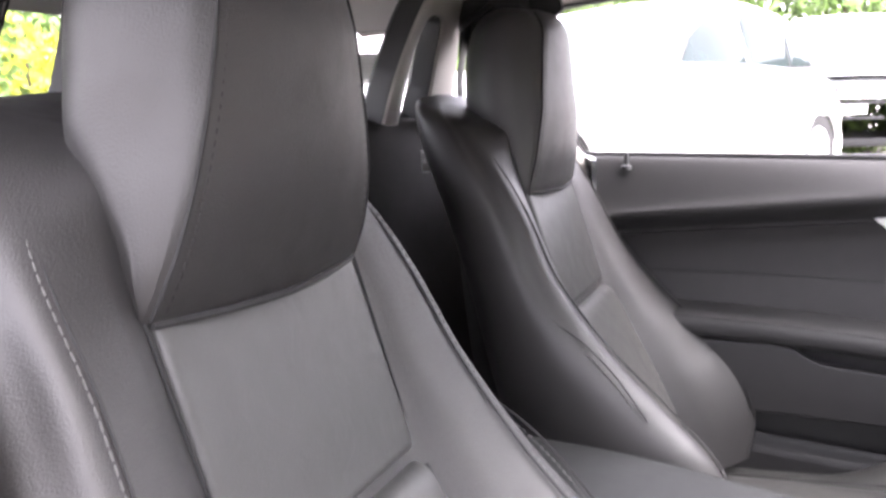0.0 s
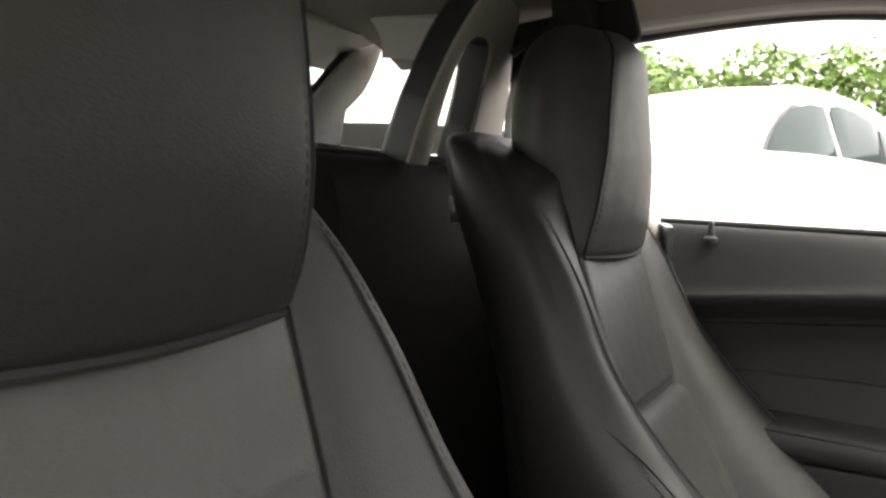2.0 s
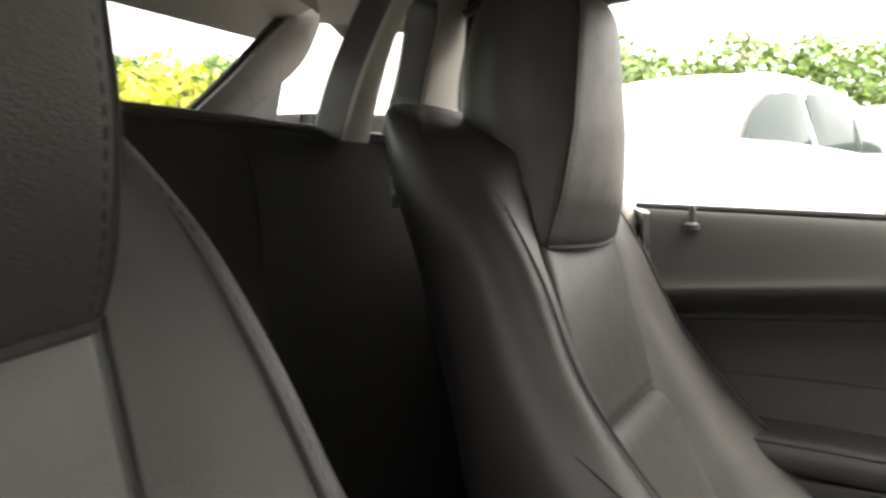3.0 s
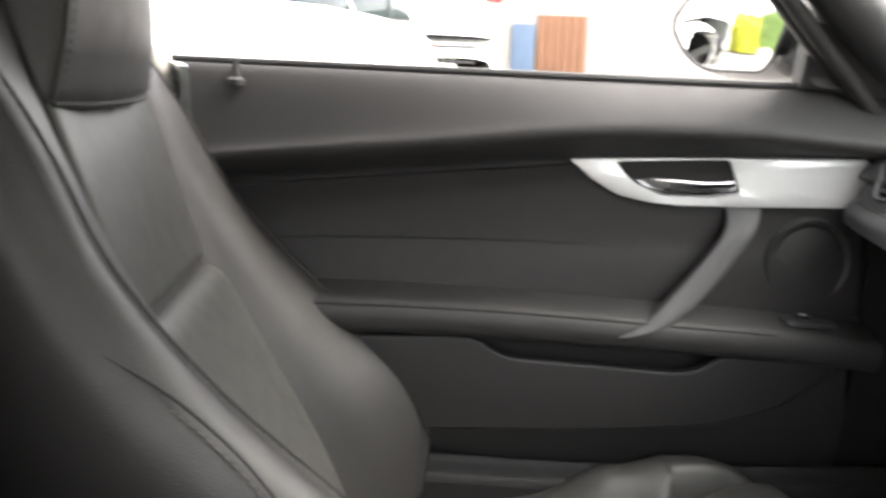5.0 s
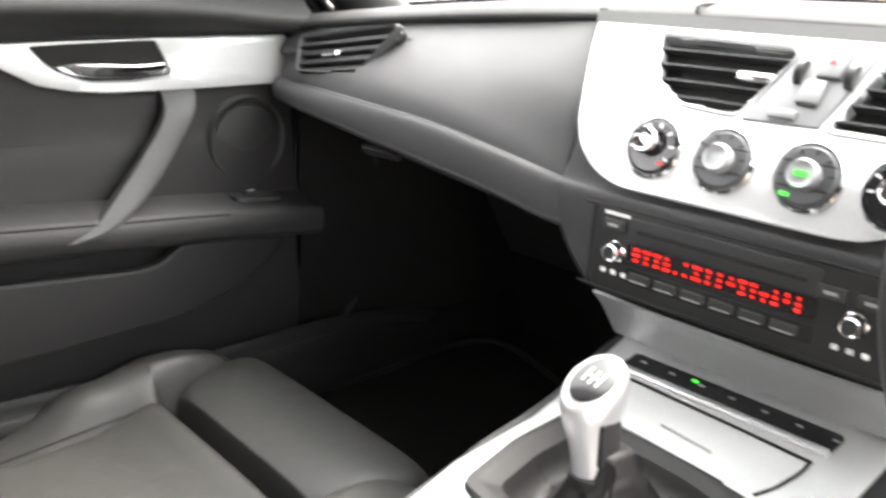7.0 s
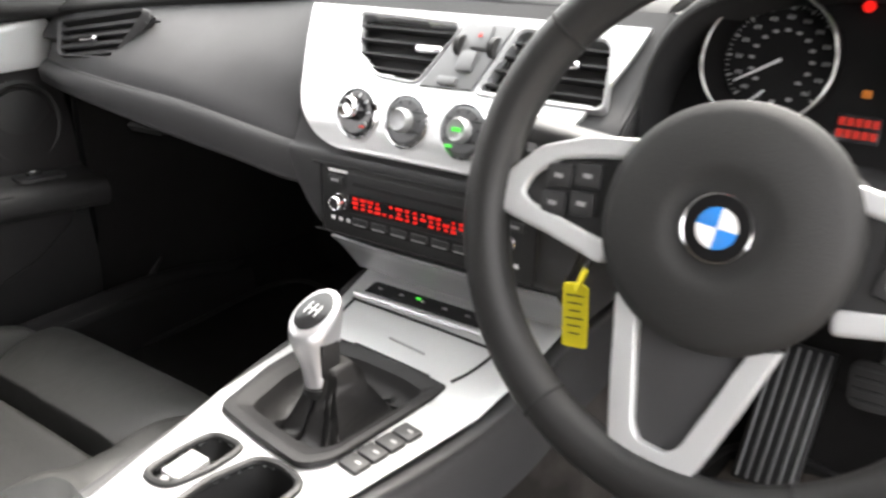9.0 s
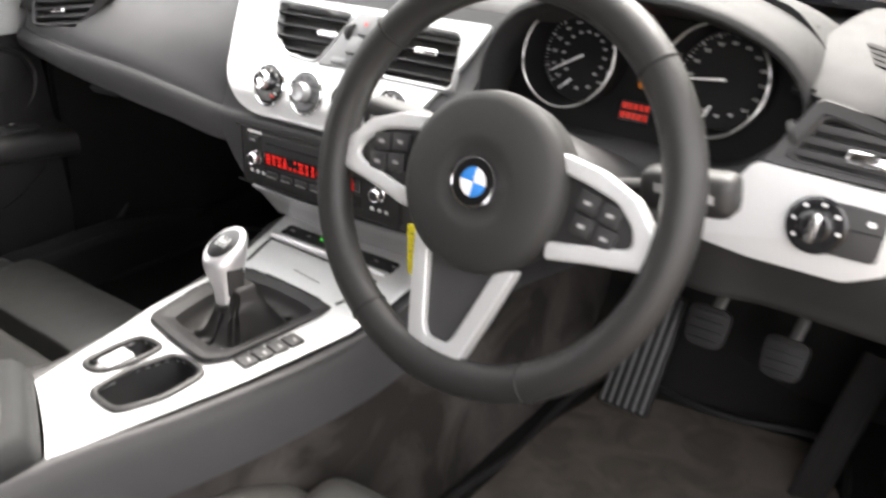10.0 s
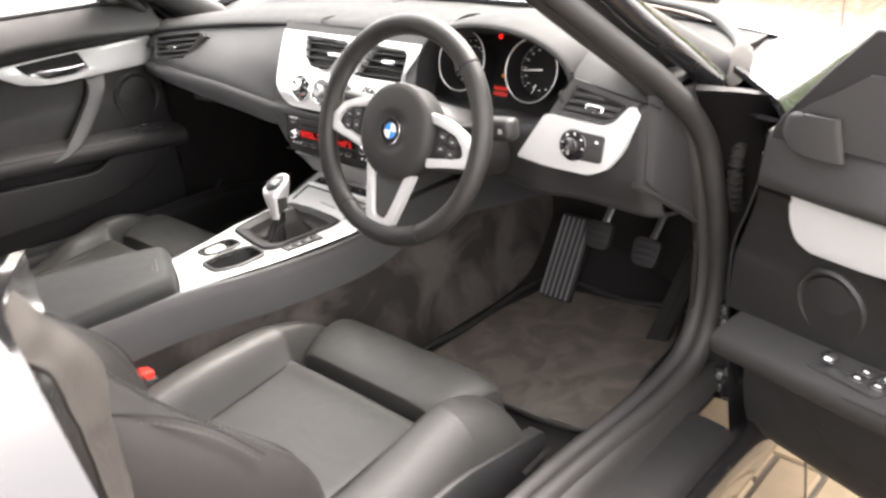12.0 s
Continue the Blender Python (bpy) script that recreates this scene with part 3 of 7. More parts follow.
# bonnet and scuttle
b = loft([[(x, y, z - 0.055 * (abs(x) / 0.88) ** 4) for x in (-0.82, -0.7, -0.5, 0, 0.5, 0.7, 0.82)] for y, z in ((0.64, 0.925), (0.9, 0.93), (1.5, 0.88), (2.1, 0.74), (2.25, 0.6))], 20, 20)
part("bonnet", thicken(b, 0.012), PAINT, body, "gloss black bonnet")
b = loft([[(x, y, z) for x in (-0.745, -0.3, 0.3, 0.745)] for y, z in ((0.50, 0.858), (0.60, 0.884), (0.70, 0.898))], 8, 8)
part("scuttle", thicken(b, 0.01), BLACK, body)
for sx in (-1, 1):
    b = loft([[(sx * (x + 0.9 * r * math.cos(t)), y + 0.6 * r * math.sin(t), z + 1.25 * r * math.sin(t + 0.5)) for t in np.linspace(0, 2 * math.pi, 10, endpoint=False)] for x, y, z, r in ((0.735, 0.49, 0.886, 0.012), (0.743, 0.48, 0.888, 0.021), (0.753, 0.466, 0.886, 0.023), (0.766, 0.452, 0.880, 0.021), (0.772, 0.444, 0.876, 0.012))], 20, 20, closed=True, cap=True)
    part("scuttle_cap", b, FLAP, body, "pale grey plastic scuttle end cap")
b = tube([(0.40, 0.72, 0.935), (0.60, 0.655, 0.925), (0.70, 0.575, 0.905), (0.745, 0.50, 0.893)], [0.010, 0.012, 0.012, 0.010], 12, count=24, flat=0.6)
part("cowl_edge", b, BLACK, body, "black edge of the scuttle panel")
for x0 in (-0.35, 0.22):
    b = tube([(x0, 0.70, 0.945), (x0 + 0.2, 0.66, 0.955), (x0 + 0.42, 0.63, 0.95)], 0.006, 8)
    part("wiper", b, BLACK, body, "black wiper blade")
for sx in (-1, 1):
    rows = [[(sx * x, y + d * k, z + dz * k2) for (x, z), k, k2 in zip(((0.755, 0.885), (0.82, 0.877), (0.885, 0.852), (0.905, 0.7), (0.89, 0.5), (0.86, 0.25)), (0, 0.55, 1, 0.2, 0, 0), (1, 1, 0.6, 0, 0, 0))] for y, d, dz in ((0.45, -0.11, 0), (0.60, -0.03, 0.010), (0.68, 0, 0.014), (0.9, 0, 0.017), (1.4, 0, -0.03), (2.1, 0, -0.17))]
    part("front_wing", thicken(loft(rows, 12, 18), 0.01), PAINT, body, "gloss black front wing")

# ---- rollover hoops ----


def hoop(cx):
    """Padded rollover hoop: a leaning arch with an open slot."""
    ob = thing("rollover_hoop", "grey-beige trimmed rollover hoop with black edging", "rollover hoop", (cx, -0.862, 1.033), "rollover hoops")
    sx = -1 if cx < 0 else 1
    m = Matrix(((-sx, 0, 0, cx), (0, 0.31, 0.95, -0.862), (0, 0.95, -0.31, 1.033), (0, 0, 0, 1)))
    outer = [(0.156, -0.01), (0.156, 0.04), (0.150, 0.09), (0.128, 0.165), (0.090, 0.228), (0.050, 0.252), (0.004, 0.250), (-0.028, 0.228), (-0.070, 0.135), (-0.104, 0.05), (-0.122, -0.01)]
    inner = [(0.100, -0.01), (0.106, 0.04), (0.109, 0.09), (0.104, 0.135), (0.090, 0.163), (0.063, 0.174), (0.036, 0.172), (0.022, 0.155), (0.012, 0.10), (0.002, 0.05), (-0.008, -0.01)]
    oc, ic = catmull([(*p, 0) for p in outer], 72), catmull([(*p, 0) for p in inner], 72)
    face = [[Vector((*(oc[k][:2] * (1 - o) + ic[k][:2] * o), h)) for k in range(72)] for h, o in ((-0.006, 0.0), (0.0, 0.04), (0.0025, 0.2), (0.003, 0.5), (0.0025, 0.8), (0.0, 0.96), (-0.006, 1.0))]
    b = thicken(grid(bmesh.new(), face), 0.004)
    b.transform(m)
    part("hoop", b, PILLAR, ob)
    for name, curve_, sign, label in (("edging", oc, 1, "black outer edging"), ("slot_lining", ic, -1, "black slot lining")):
        mid = Vector((0.05, 0.08, 0))
        wall = [[Vector((*curve_[k][:2], h)) - (Vector((*curve_[k][:2], 0)) - mid).normalized() * sign * dip for k in range(72)] for h, dip in ((-0.004, 0.0), (-0.012, -0.001), (-0.040, -0.001), (-0.050, 0.010))]
        b = thicken(grid(bmesh.new(), wall), 0.003)
        b.transform(m)
        part(name, b, HARD, ob, label)
    return ob


hoop(-0.47)
hoop(0.42)


def belt_guide(cx):
    """Upper belt anchorage with a short run of webbing."""
    ob = thing("belt_guide", "black seat belt guide under the roof edge", "belt guide", (cx, -0.80, 1.14), "belt guides")
    sx = 1 if cx > 0 else -1
    out = rounded([(-0.803, 1.233), (-0.729, 1.244), (-0.727, 1.255), (-0.635, 1.269), (-0.617, 1.206), (-0.719, 1.122), (-0.782, 1.148), (-0.807, 1.132)], 0.006, 2)
    b = slab(out, 0.015, frame_at((sx * 0.50, 0, 0), (0, 1, 0), (-sx, 0, 0)) if sx > 0 else frame_at((-0.50, 0, 0), (0, 1, 0), (1, 0, 0)), 0.004)
    for v in b.verts:
        v.co.z = abs(v.co.z)
    part("cover", b, BULKHEAD, ob, "matt black cover panel")
    b = slab(rounded([(-0.045, -0.03), (0.05, -0.03), (0.052, 0.030), (-0.045, 0.040)], 0.012), 0.05, frame_at((cx, -0.675, 1.235), (1, 0, 0), (0, 1, 0.1)), 0.008)
    part("cap", b, BULKHEAD, ob)
    b = tube([(cx - sx * 0.04, -0.72, 1.225), (cx - sx * 0.05, -0.75, 1.20), (cx - sx * 0.055, -0.78, 1.18)], 0.010, 8, flat=0.5)
    part("arm", b, BLACK, ob)
    b = tube([(cx - sx * 0.02, -0.775, 1.20), (cx - sx * 0.01, -0.80, 1.10), (cx, -0.80, 1.0)], 0.016, 8, flat=0.12, up=(0, 1, 0))
    part("webbing", b, BLACK, ob)


belt_guide(-0.50)
belt_guide(0.47)

# ---- seats ----
LEAN = radians(18.3)
UP, FWD = Vector((0, -math.sin(LEAN), math.cos(LEAN))), Vector((0, math.cos(LEAN), math.sin(LEAN)))


def seat(cx, slot, label, hx):
    ob = thing("sport_seat", label, "car seat", (cx, -0.25, 0.26), "front seats")
    sx = 1 if cx > 0 else -1
    base = Vector((cx, -0.44, 0.40))

    def at(x, n, s, shear=0.0):
        return base + Vector((x, 0, 0)) + FWD * n + UP * (s - shear * n)

    table = ((-0.04, 0.11, 0.15, 0.195, 0.115, 0.245, -0.11, 0), (0.03, 0.11, 0.15, 0.21, 0.142, 0.262, -0.12, 0), (0.12, 0.112, 0.152, 0.222, 0.140, 0.272, -0.125, 0),
             (0.21, 0.116, 0.158, 0.228, 0.103, 0.274, -0.125, 0), (0.31, 0.124, 0.163, 0.229, 0.056, 0.270, -0.125, 0), (0.42, 0.128, 0.163, 0.225, 0.022, 0.258, -0.125, 0.1),
             (0.52, 0.13, 0.163, 0.214, 0.006, 0.242, -0.13, 0.3), (0.59, 0.125, 0.155, 0.202, -0.016, 0.228, -0.14, 0.55), (0.64, 0.10, 0.13, 0.170, -0.048, 0.196, -0.145, 0.7), (0.655, 0.05, 0.08, 0.10, -0.078, 0.13, -0.14, 0.7))
    if sx < 0:
        table = tuple((s, hw, x1, xb, bo * 1.12, xw + 0.004, back, sh) if s < 0.35 else (s, hw, x1, xb, bo, xw, back, sh) for s, hw, x1, xb, bo, xw, back, sh in table)
    lumbar = lambda s: float(np.interp(s, (-0.04, 0.03, 0.15, 0.25, 0.355), (0.058, 0.052, 0.037, 0.018, 0.0)))
    rows = []
    for s, hw, x1, xb, bo, xw, back, sh in table:
        f, deep = lumbar(s), bo - back
        half = [(0, f - 0.014), (hw * 0.6, f - 0.014), (hw, f - 0.012), (x1, max(bo * 0.62 - 0.004, f - 0.010)), (xb, bo), (xw - 0.012, bo - 0.02), (xw, bo - 0.30 * deep), (xw - 0.006, bo - 0.60 * deep), (xw - 0.036, back + 0.022), (xw - 0.085, back + 0.004), (0, back)]
        loop = half + [(-x, n) for x, n in half[-2:0:-1]]
        rows.append([at(x, n, s, sh) for x, n in loop])
    back = part("backrest", loft(rows, 60, 96, closed=True, cap=True), LEATHER_SIDE, ob, "black leather backrest with deep bolsters", sharp=60)
    # padded inserts
    m = frame_at(at(0, 0, 0), (-1, 0, 0), FWD)
    rows = []
    for s, w, dn in ((0.02, 0.112, -0.012), (0.03, 0.116, 0.002), (0.09, 0.119, 0.006), (0.16, 0.122, 0.006), (0.24, 0.125, 0.006), (0.31, 0.127, 0.006), (0.335, 0.127, 0.004), (0.346, 0.126, -0.003), (0.350, 0.124, -0.014)):
        f = lumbar(s) + dn
        half = [(0, f), (w * 0.6, f), (w - 0.014, f - 0.001), (w - 0.004, f - 0.005), (w, f - 0.014), (w - 0.01, lumbar(s) - 0.020), (0, lumbar(s) - 0.022)]
        loop = half + [(-x, n) for x, n in half[-2:0:-1]]
        rows.append([at(x, n, s) for x, n in loop])
    part("lower_insert", loft(rows, 50, 60, closed=True, cap=True), LEATHER, back, "smooth black leather centre panel", sharp=60)
    for sg in (-1, 1):
        part("insert_joint", line([at(sg * (w + 0.0015), lumbar(s) - 0.0045, s) for s, w in ((0.05, 0.118), (0.12, 0.121), (0.20, 0.124), (0.28, 0.127), (0.34, 0.128))], 0.0016, 30), DARKLINE, back)
    upper = rounded([(-0.129, 0.358), (0.129, 0.358), (0.130, 0.575), (-0.130, 0.575)], 0.012)
    part("upper_insert", slab(upper, 0.02, m @ pose(0, 0, -0.006), 0.010, segments=4), LEATHER, back, "smooth black leather shoulder panel", sharp=60)
    for sg in (-1, 1):
        seam = [at(sg * (r[3] - 0.012), r[4] + 0.0015, r[0], r[7]) for r in table[1:9]]
        part("piping_and_shadow", line(seam, 0.0014, 50), DARKLINE, back)
        part("stitching", stitches([p + Vector((sg * 0.006, 0.001, 0)) for p in seam], 0.0085, 0.006, 0.0009), THREAD, back, "grey contrast stitching")
        part("piping_and_shadow", line([at(sg * x, n, s) for x, n, s in ((0.2575, -0.034, 0.415), (0.2575, 0.002, 0.382), (0.2555, 0.030, 0.348), (0.2585, 0.052, 0.318), (0.262, 0.076, 0.272), (0.268, 0.098, 0.21))], 0.0012, 40), DARKLINE, back)
        part("stitching", stitches([at(sg * x, n, s) for x, n, s in ((0.2575, -0.038, 0.408), (0.2575, -0.003, 0.375), (0.256, 0.024, 0.342), (0.259, 0.046, 0.312), (0.2625, 0.07, 0.266), (0.2685, 0.092, 0.205))], 0.0085, 0.006, 0.0014), THREAD, back, "grey contrast stitching")
        part("piping_and_shadow", line([at(sg * x, n, s) for x, n, s in ((0.111, -0.009, 0.03), (0.118, -0.009, 0.20), (0.130, -0.0095, 0.35), (0.136, -0.0095, 0.55))], 0.0012, 30), DARKLINE, back)
    # headrest
    rows = []
    lean = (-0.624, -0.617, -0.605, -0.597, -0.589, -0.584, -0.582, -0.582, -0.590, -0.610, -0.635) if sx > 0 else (-0.624, -0.617, -0.612, -0.608, -0.605, -0.603, -0.605, -0.607, -0.611, -0.628, -0.648)
    rest = ((0.909, 0.122, 0.124, 0.08, 0.10), (0.920, 0.133, 0.136, 0.10, 0.15), (0.945, 0.129, 0.139, 0.12, 0.30), (0.967, 0.124, 0.138, 0.13, 0.45), (1.0, 0.117, 0.136, 0.138, 0.72), (1.043, 0.106, 0.133, 0.14, 1.0),
            (1.08, 0.097, 0.131, 0.14, 1.0), (1.12, 0.088, 0.126, 0.138, 1.0), (1.165, 0.075, 0.115, 0.125, 0.9), (1.19, 0.060, 0.100, 0.09, 0.6), (1.198, 0.04, 0.07, 0.05, 0.4))
    rest = [(z, yf, *r) for (z, *r), yf in zip(rest, lean)]
    for z, yf, wf, w, d, k in rest:
        half = [(0, yf + 0.014), (wf * 0.45, yf + 0.0115), (wf * 0.8, yf + 0.0055), (wf - 0.005, yf + 0.001), (wf + 0.003, yf - 0.004), (wf + 0.45 * (w - wf), yf - 0.018 * k), (w, yf - 0.052 * k), (w - 0.004, yf - 0.09 * k), (w - 0.045, yf - d * 0.93), (0, yf - d)]
        loop = half + [(-x, y) for x, y in half[-2:0:-1]]
        rows.append([(hx + x, y, z) for x, y in loop])
    head = part("headrest", loft(rows, 60, 110, closed=True, cap=True), LEATHER_SIDE, ob, "black leather headrest with stitched edges", sharp=70)
    for sg in (-1, 1):
        seam = [(hx + sg * (wf - 0.001), yf - 0.0005, z) for z, yf, wf, w, d, k in rest[1:10]]
        part("piping_and_shadow", line(seam, 0.0017, 60), DARKLINE, head)
        part("stitching", stitches([(x - sg * 0.0085, y + 0.0022, z) for x, y, z in seam], 0.0080, 0.0055, 0.0015), DARKLINE, head, "dark stitching")
    # dark line drawn in as the shadow below the headrest
    part("piping_and_shadow", line([(hx - 0.130, -0.618, 0.916), (hx - 0.06, -0.606, 0.913), (hx, -0.602, 0.912), (hx + 0.06, -0.606, 0.913), (hx + 0.130, -0.618, 0.916)], 0.003, 30), DARKLINE, head)
    # cushion
    rows = []
    middle = ((-0.15, 0.398, 0.456), (-0.07, 0.402, 0.457)) if slot > 0.0 and sx < 0 else ()
    for y, zc, zb in ((-0.50, 0.36, 0.40), (-0.40, 0.385, 0.435), (-0.25, 0.395, 0.455), *middle, (slot - 0.06, 0.410, 0.458 if sx > 0 else 0.444), (slot - 0.014, 0.416, 0.455 if sx > 0 else 0.440), (slot - 0.002, 0.36, 0.452 if sx > 0 else 0.439), (slot + 0.05, 0.33, 0.436), (slot + 0.10, 0.34, 0.405 if sx > 0 else 0.418), (slot + 0.13, 0.33, 0.36 if sx > 0 else 0.385)):
        zc, zb = zc - 0.006, zb + 0.006
        half = [(0, zc + 0.002), (0.09, zc + 0.001), (0.146, zc), (0.156, zc + 0.006), (0.178, zb - 0.010), (0.205, zb), (0.24, zb - 0.012), (0.262, zb - 0.05), (0.262, 0.31), (0.20, 0.285), (0, 0.28)]
        loop = half + [(-x, z) for x, z in half[-2:0:-1]]
        drop = float(np.interp(y, (-0.40, -0.25, slot - 0.06, slot), (0.035, 0.035, 0.012, 0.0)))
        if sx < 0:
            drop = float(np.interp(y, (-0.25, -0.18, -0.09, -0.016, slot), (0.088, 0.085, 0.047, 0.012, 0.0)))
        rows.append([(cx + x, y, max(z - drop, min(z, zc - 0.016)) if sx * x > 0.15 and z > 0.32 else z) for x, z in loop])
    cush = part("cushion", loft(rows, 44, 84, closed=True, cap=True), LEATHER, ob, "black leather seat cushion with raised bolsters", sharp=60)
    rows = []
    for y, zt, w in ((slot + 0.011, 0.34, 0.150), (slot + 0.012, 0.408, 0.155), (slot + 0.020, 0.421, 0.162), (slot + 0.06, 0.431, 0.178), (slot + 0.10, 0.433, 0.190), (slot + 0.135, 0.425, 0.192), (slot + 0.157, 0.395, 0.182), (slot + 0.163, 0.34, 0.16)):
        half = [(0, zt), (w * 0.5, zt), (w * 0.84, zt - 0.003), (w * 0.97, zt - 0.014), (w, zt - 0.035), (w, 0.315), (0, 0.31)]
        loop = half + [(-x, z) for x, z in half[-2:0:-1]]
        rows.append([(cx + x, y, z) for x, z in loop])
    part("thigh_support", loft(rows, 36, 56, closed=True, cap=True), LEATHER, ob, "black leather thigh support", sharp=60)
    for sg in (-1, 1):
        part("piping_and_shadow", line([(cx + sg * 0.150, y, z) for y, z in ((-0.40, 0.3815), (-0.25, 0.3915), (slot - 0.06, 0.4065), (slot - 0.015, 0.4125))], 0.0014, 24), DARKLINE, cush)
    b = box((0.44, 0.48, 0.07), pose(cx, -0.22, 0.285), 0.02)
    part("seat_base", b, HARD, ob, "dark plastic seat base")
    b = slab(rounded([(-0.46, 0.0), (0.10, 0.0), (0.11, 0.07), (-0.1, 0.11), (-0.46, 0.10)], 0.03), 0.025, frame_at((cx + sx * 0.272, 0.0, 0.28), (0, 1, 0), (sx, 0, 0)) if sx > 0 else frame_at((cx - 0.247, 0.0, 0.28), (0, 1, 0), (1, 0, 0)), 0.008)
    part("side_panel", b, HARD, ob, "dark plastic seat side panel")
    for sg in (-1, 1):
        part("rail", box((0.03, 0.6, 0.03), pose(cx + sg * 0.17, -0.2, 0.255), 0.006), STEEL, ob)
    b = tube([(cx + sx * 0.285, 0.02, 0.32), (cx + sx * 0.29, 0.06, 0.33), (cx + sx * 0.288, 0.085, 0.332)], 0.006, 8, flat=0.6)
    part("lever", b, BULKHEAD, ob, "black seat lever")
    return ob


seat(0.37, -0.055, "black leather sport seat for the driver beside the open door", 0.372)
seat(-0.432, 0.03, "black leather sport seat beside the closed passenger door", -0.436)
far_seat = [ob for ob in bpy.data.objects if ob.name.startswith("sport_seat")][-1]
box((0.008, 0.05, 0.03), pose(-0.297, -0.765, 0.966, 4), 0.002, bracket_mesh)
part("seat_hook", bracket_mesh, STEEL, far_seat, "small bright metal hook on the seat back")

buckle = thing("belt_buckle", "black seat belt buckle with a red button", "belt buckle", (0.117, -0.31, 0.40))
part("housing", box((0.034, 0.060, 0.11), pose(0.117, -0.318, 0.408, -14), 0.007), BLACK, buckle)
part("release_button", box((0.026, 0.046, 0.018), pose(0.117, -0.304, 0.464, -14), 0.004), RED, buckle, "red release button")
part("stalk", box((0.02, 0.03, 0.12), pose(0.117, -0.335, 0.32, -14), 0.005), BLACK, buckle)

# ---- wheels, tail and nose that carry the car ----
b = loft([[(x, y, z - 0.10 * (abs(x) / 0.8) ** 3) for x in (-0.80, -0.5, 0, 0.5, 0.80)] for y, z in ((-1.32, 1.02), (-1.5, 1.0), (-1.75, 0.96), (-1.86, 0.86), (-1.90, 0.6), (-1.84, 0.28))], 20, 16)
part("boot_lid", thicken(b, 0.012), PAINT, body, "gloss black boot lid and tail")
b = loft([[(x, y - 0.10 * (abs(x) / 0.85) ** 2, z) for x in (-0.86, -0.5, 0, 0.5, 0.86)] for y, z in ((2.22, 0.62), (2.27, 0.5), (2.26, 0.35), (2.18, 0.2))], 10, 14)
part("front_bumper", thicken(b, 0.012), PAINT, body, "gloss black front bumper")
for sx in (-1, 1):
    for y in (-1.18, 1.32):
        mm = frame_at((sx * 0.80, y, 0.315), (0, 1, 0), (sx, 0, 0))
        tyre = part("wheel", lathe([(0.225, -0.04), (0.21, -0.2), (0.31, -0.2), (0.322, -0.15), (0.322, -0.03), (0.31, 0.012), (0.23, 0.012), (0.225, -0.04)], mm, 40, cap=False), TYRE, body, "black road tyre")
        part("rim", lathe([(0.225, -0.02), (0.215, 0.012), (0.20, -0.02), (0.07, -0.03), (0.05, -0.01), (0.005, -0.01)], mm, 40), SILVER, tyre, "silver alloy rim")

# ---- doors ----


def skin(sx):
    """Painted outer door panel."""
    rows = [[(sx * x, y, z) for x, z in ((0.755, 0.925), (0.80, 0.90), (0.87, 0.80), (0.895, 0.66), (0.885, 0.45), (0.86, 0.30), (0.80, 0.305), (0.76, 0.365))] for y in (-0.645, -0.3, 0.1, 0.40, 0.425)]
    return thicken(loft(rows, 18, 40), 0.006)


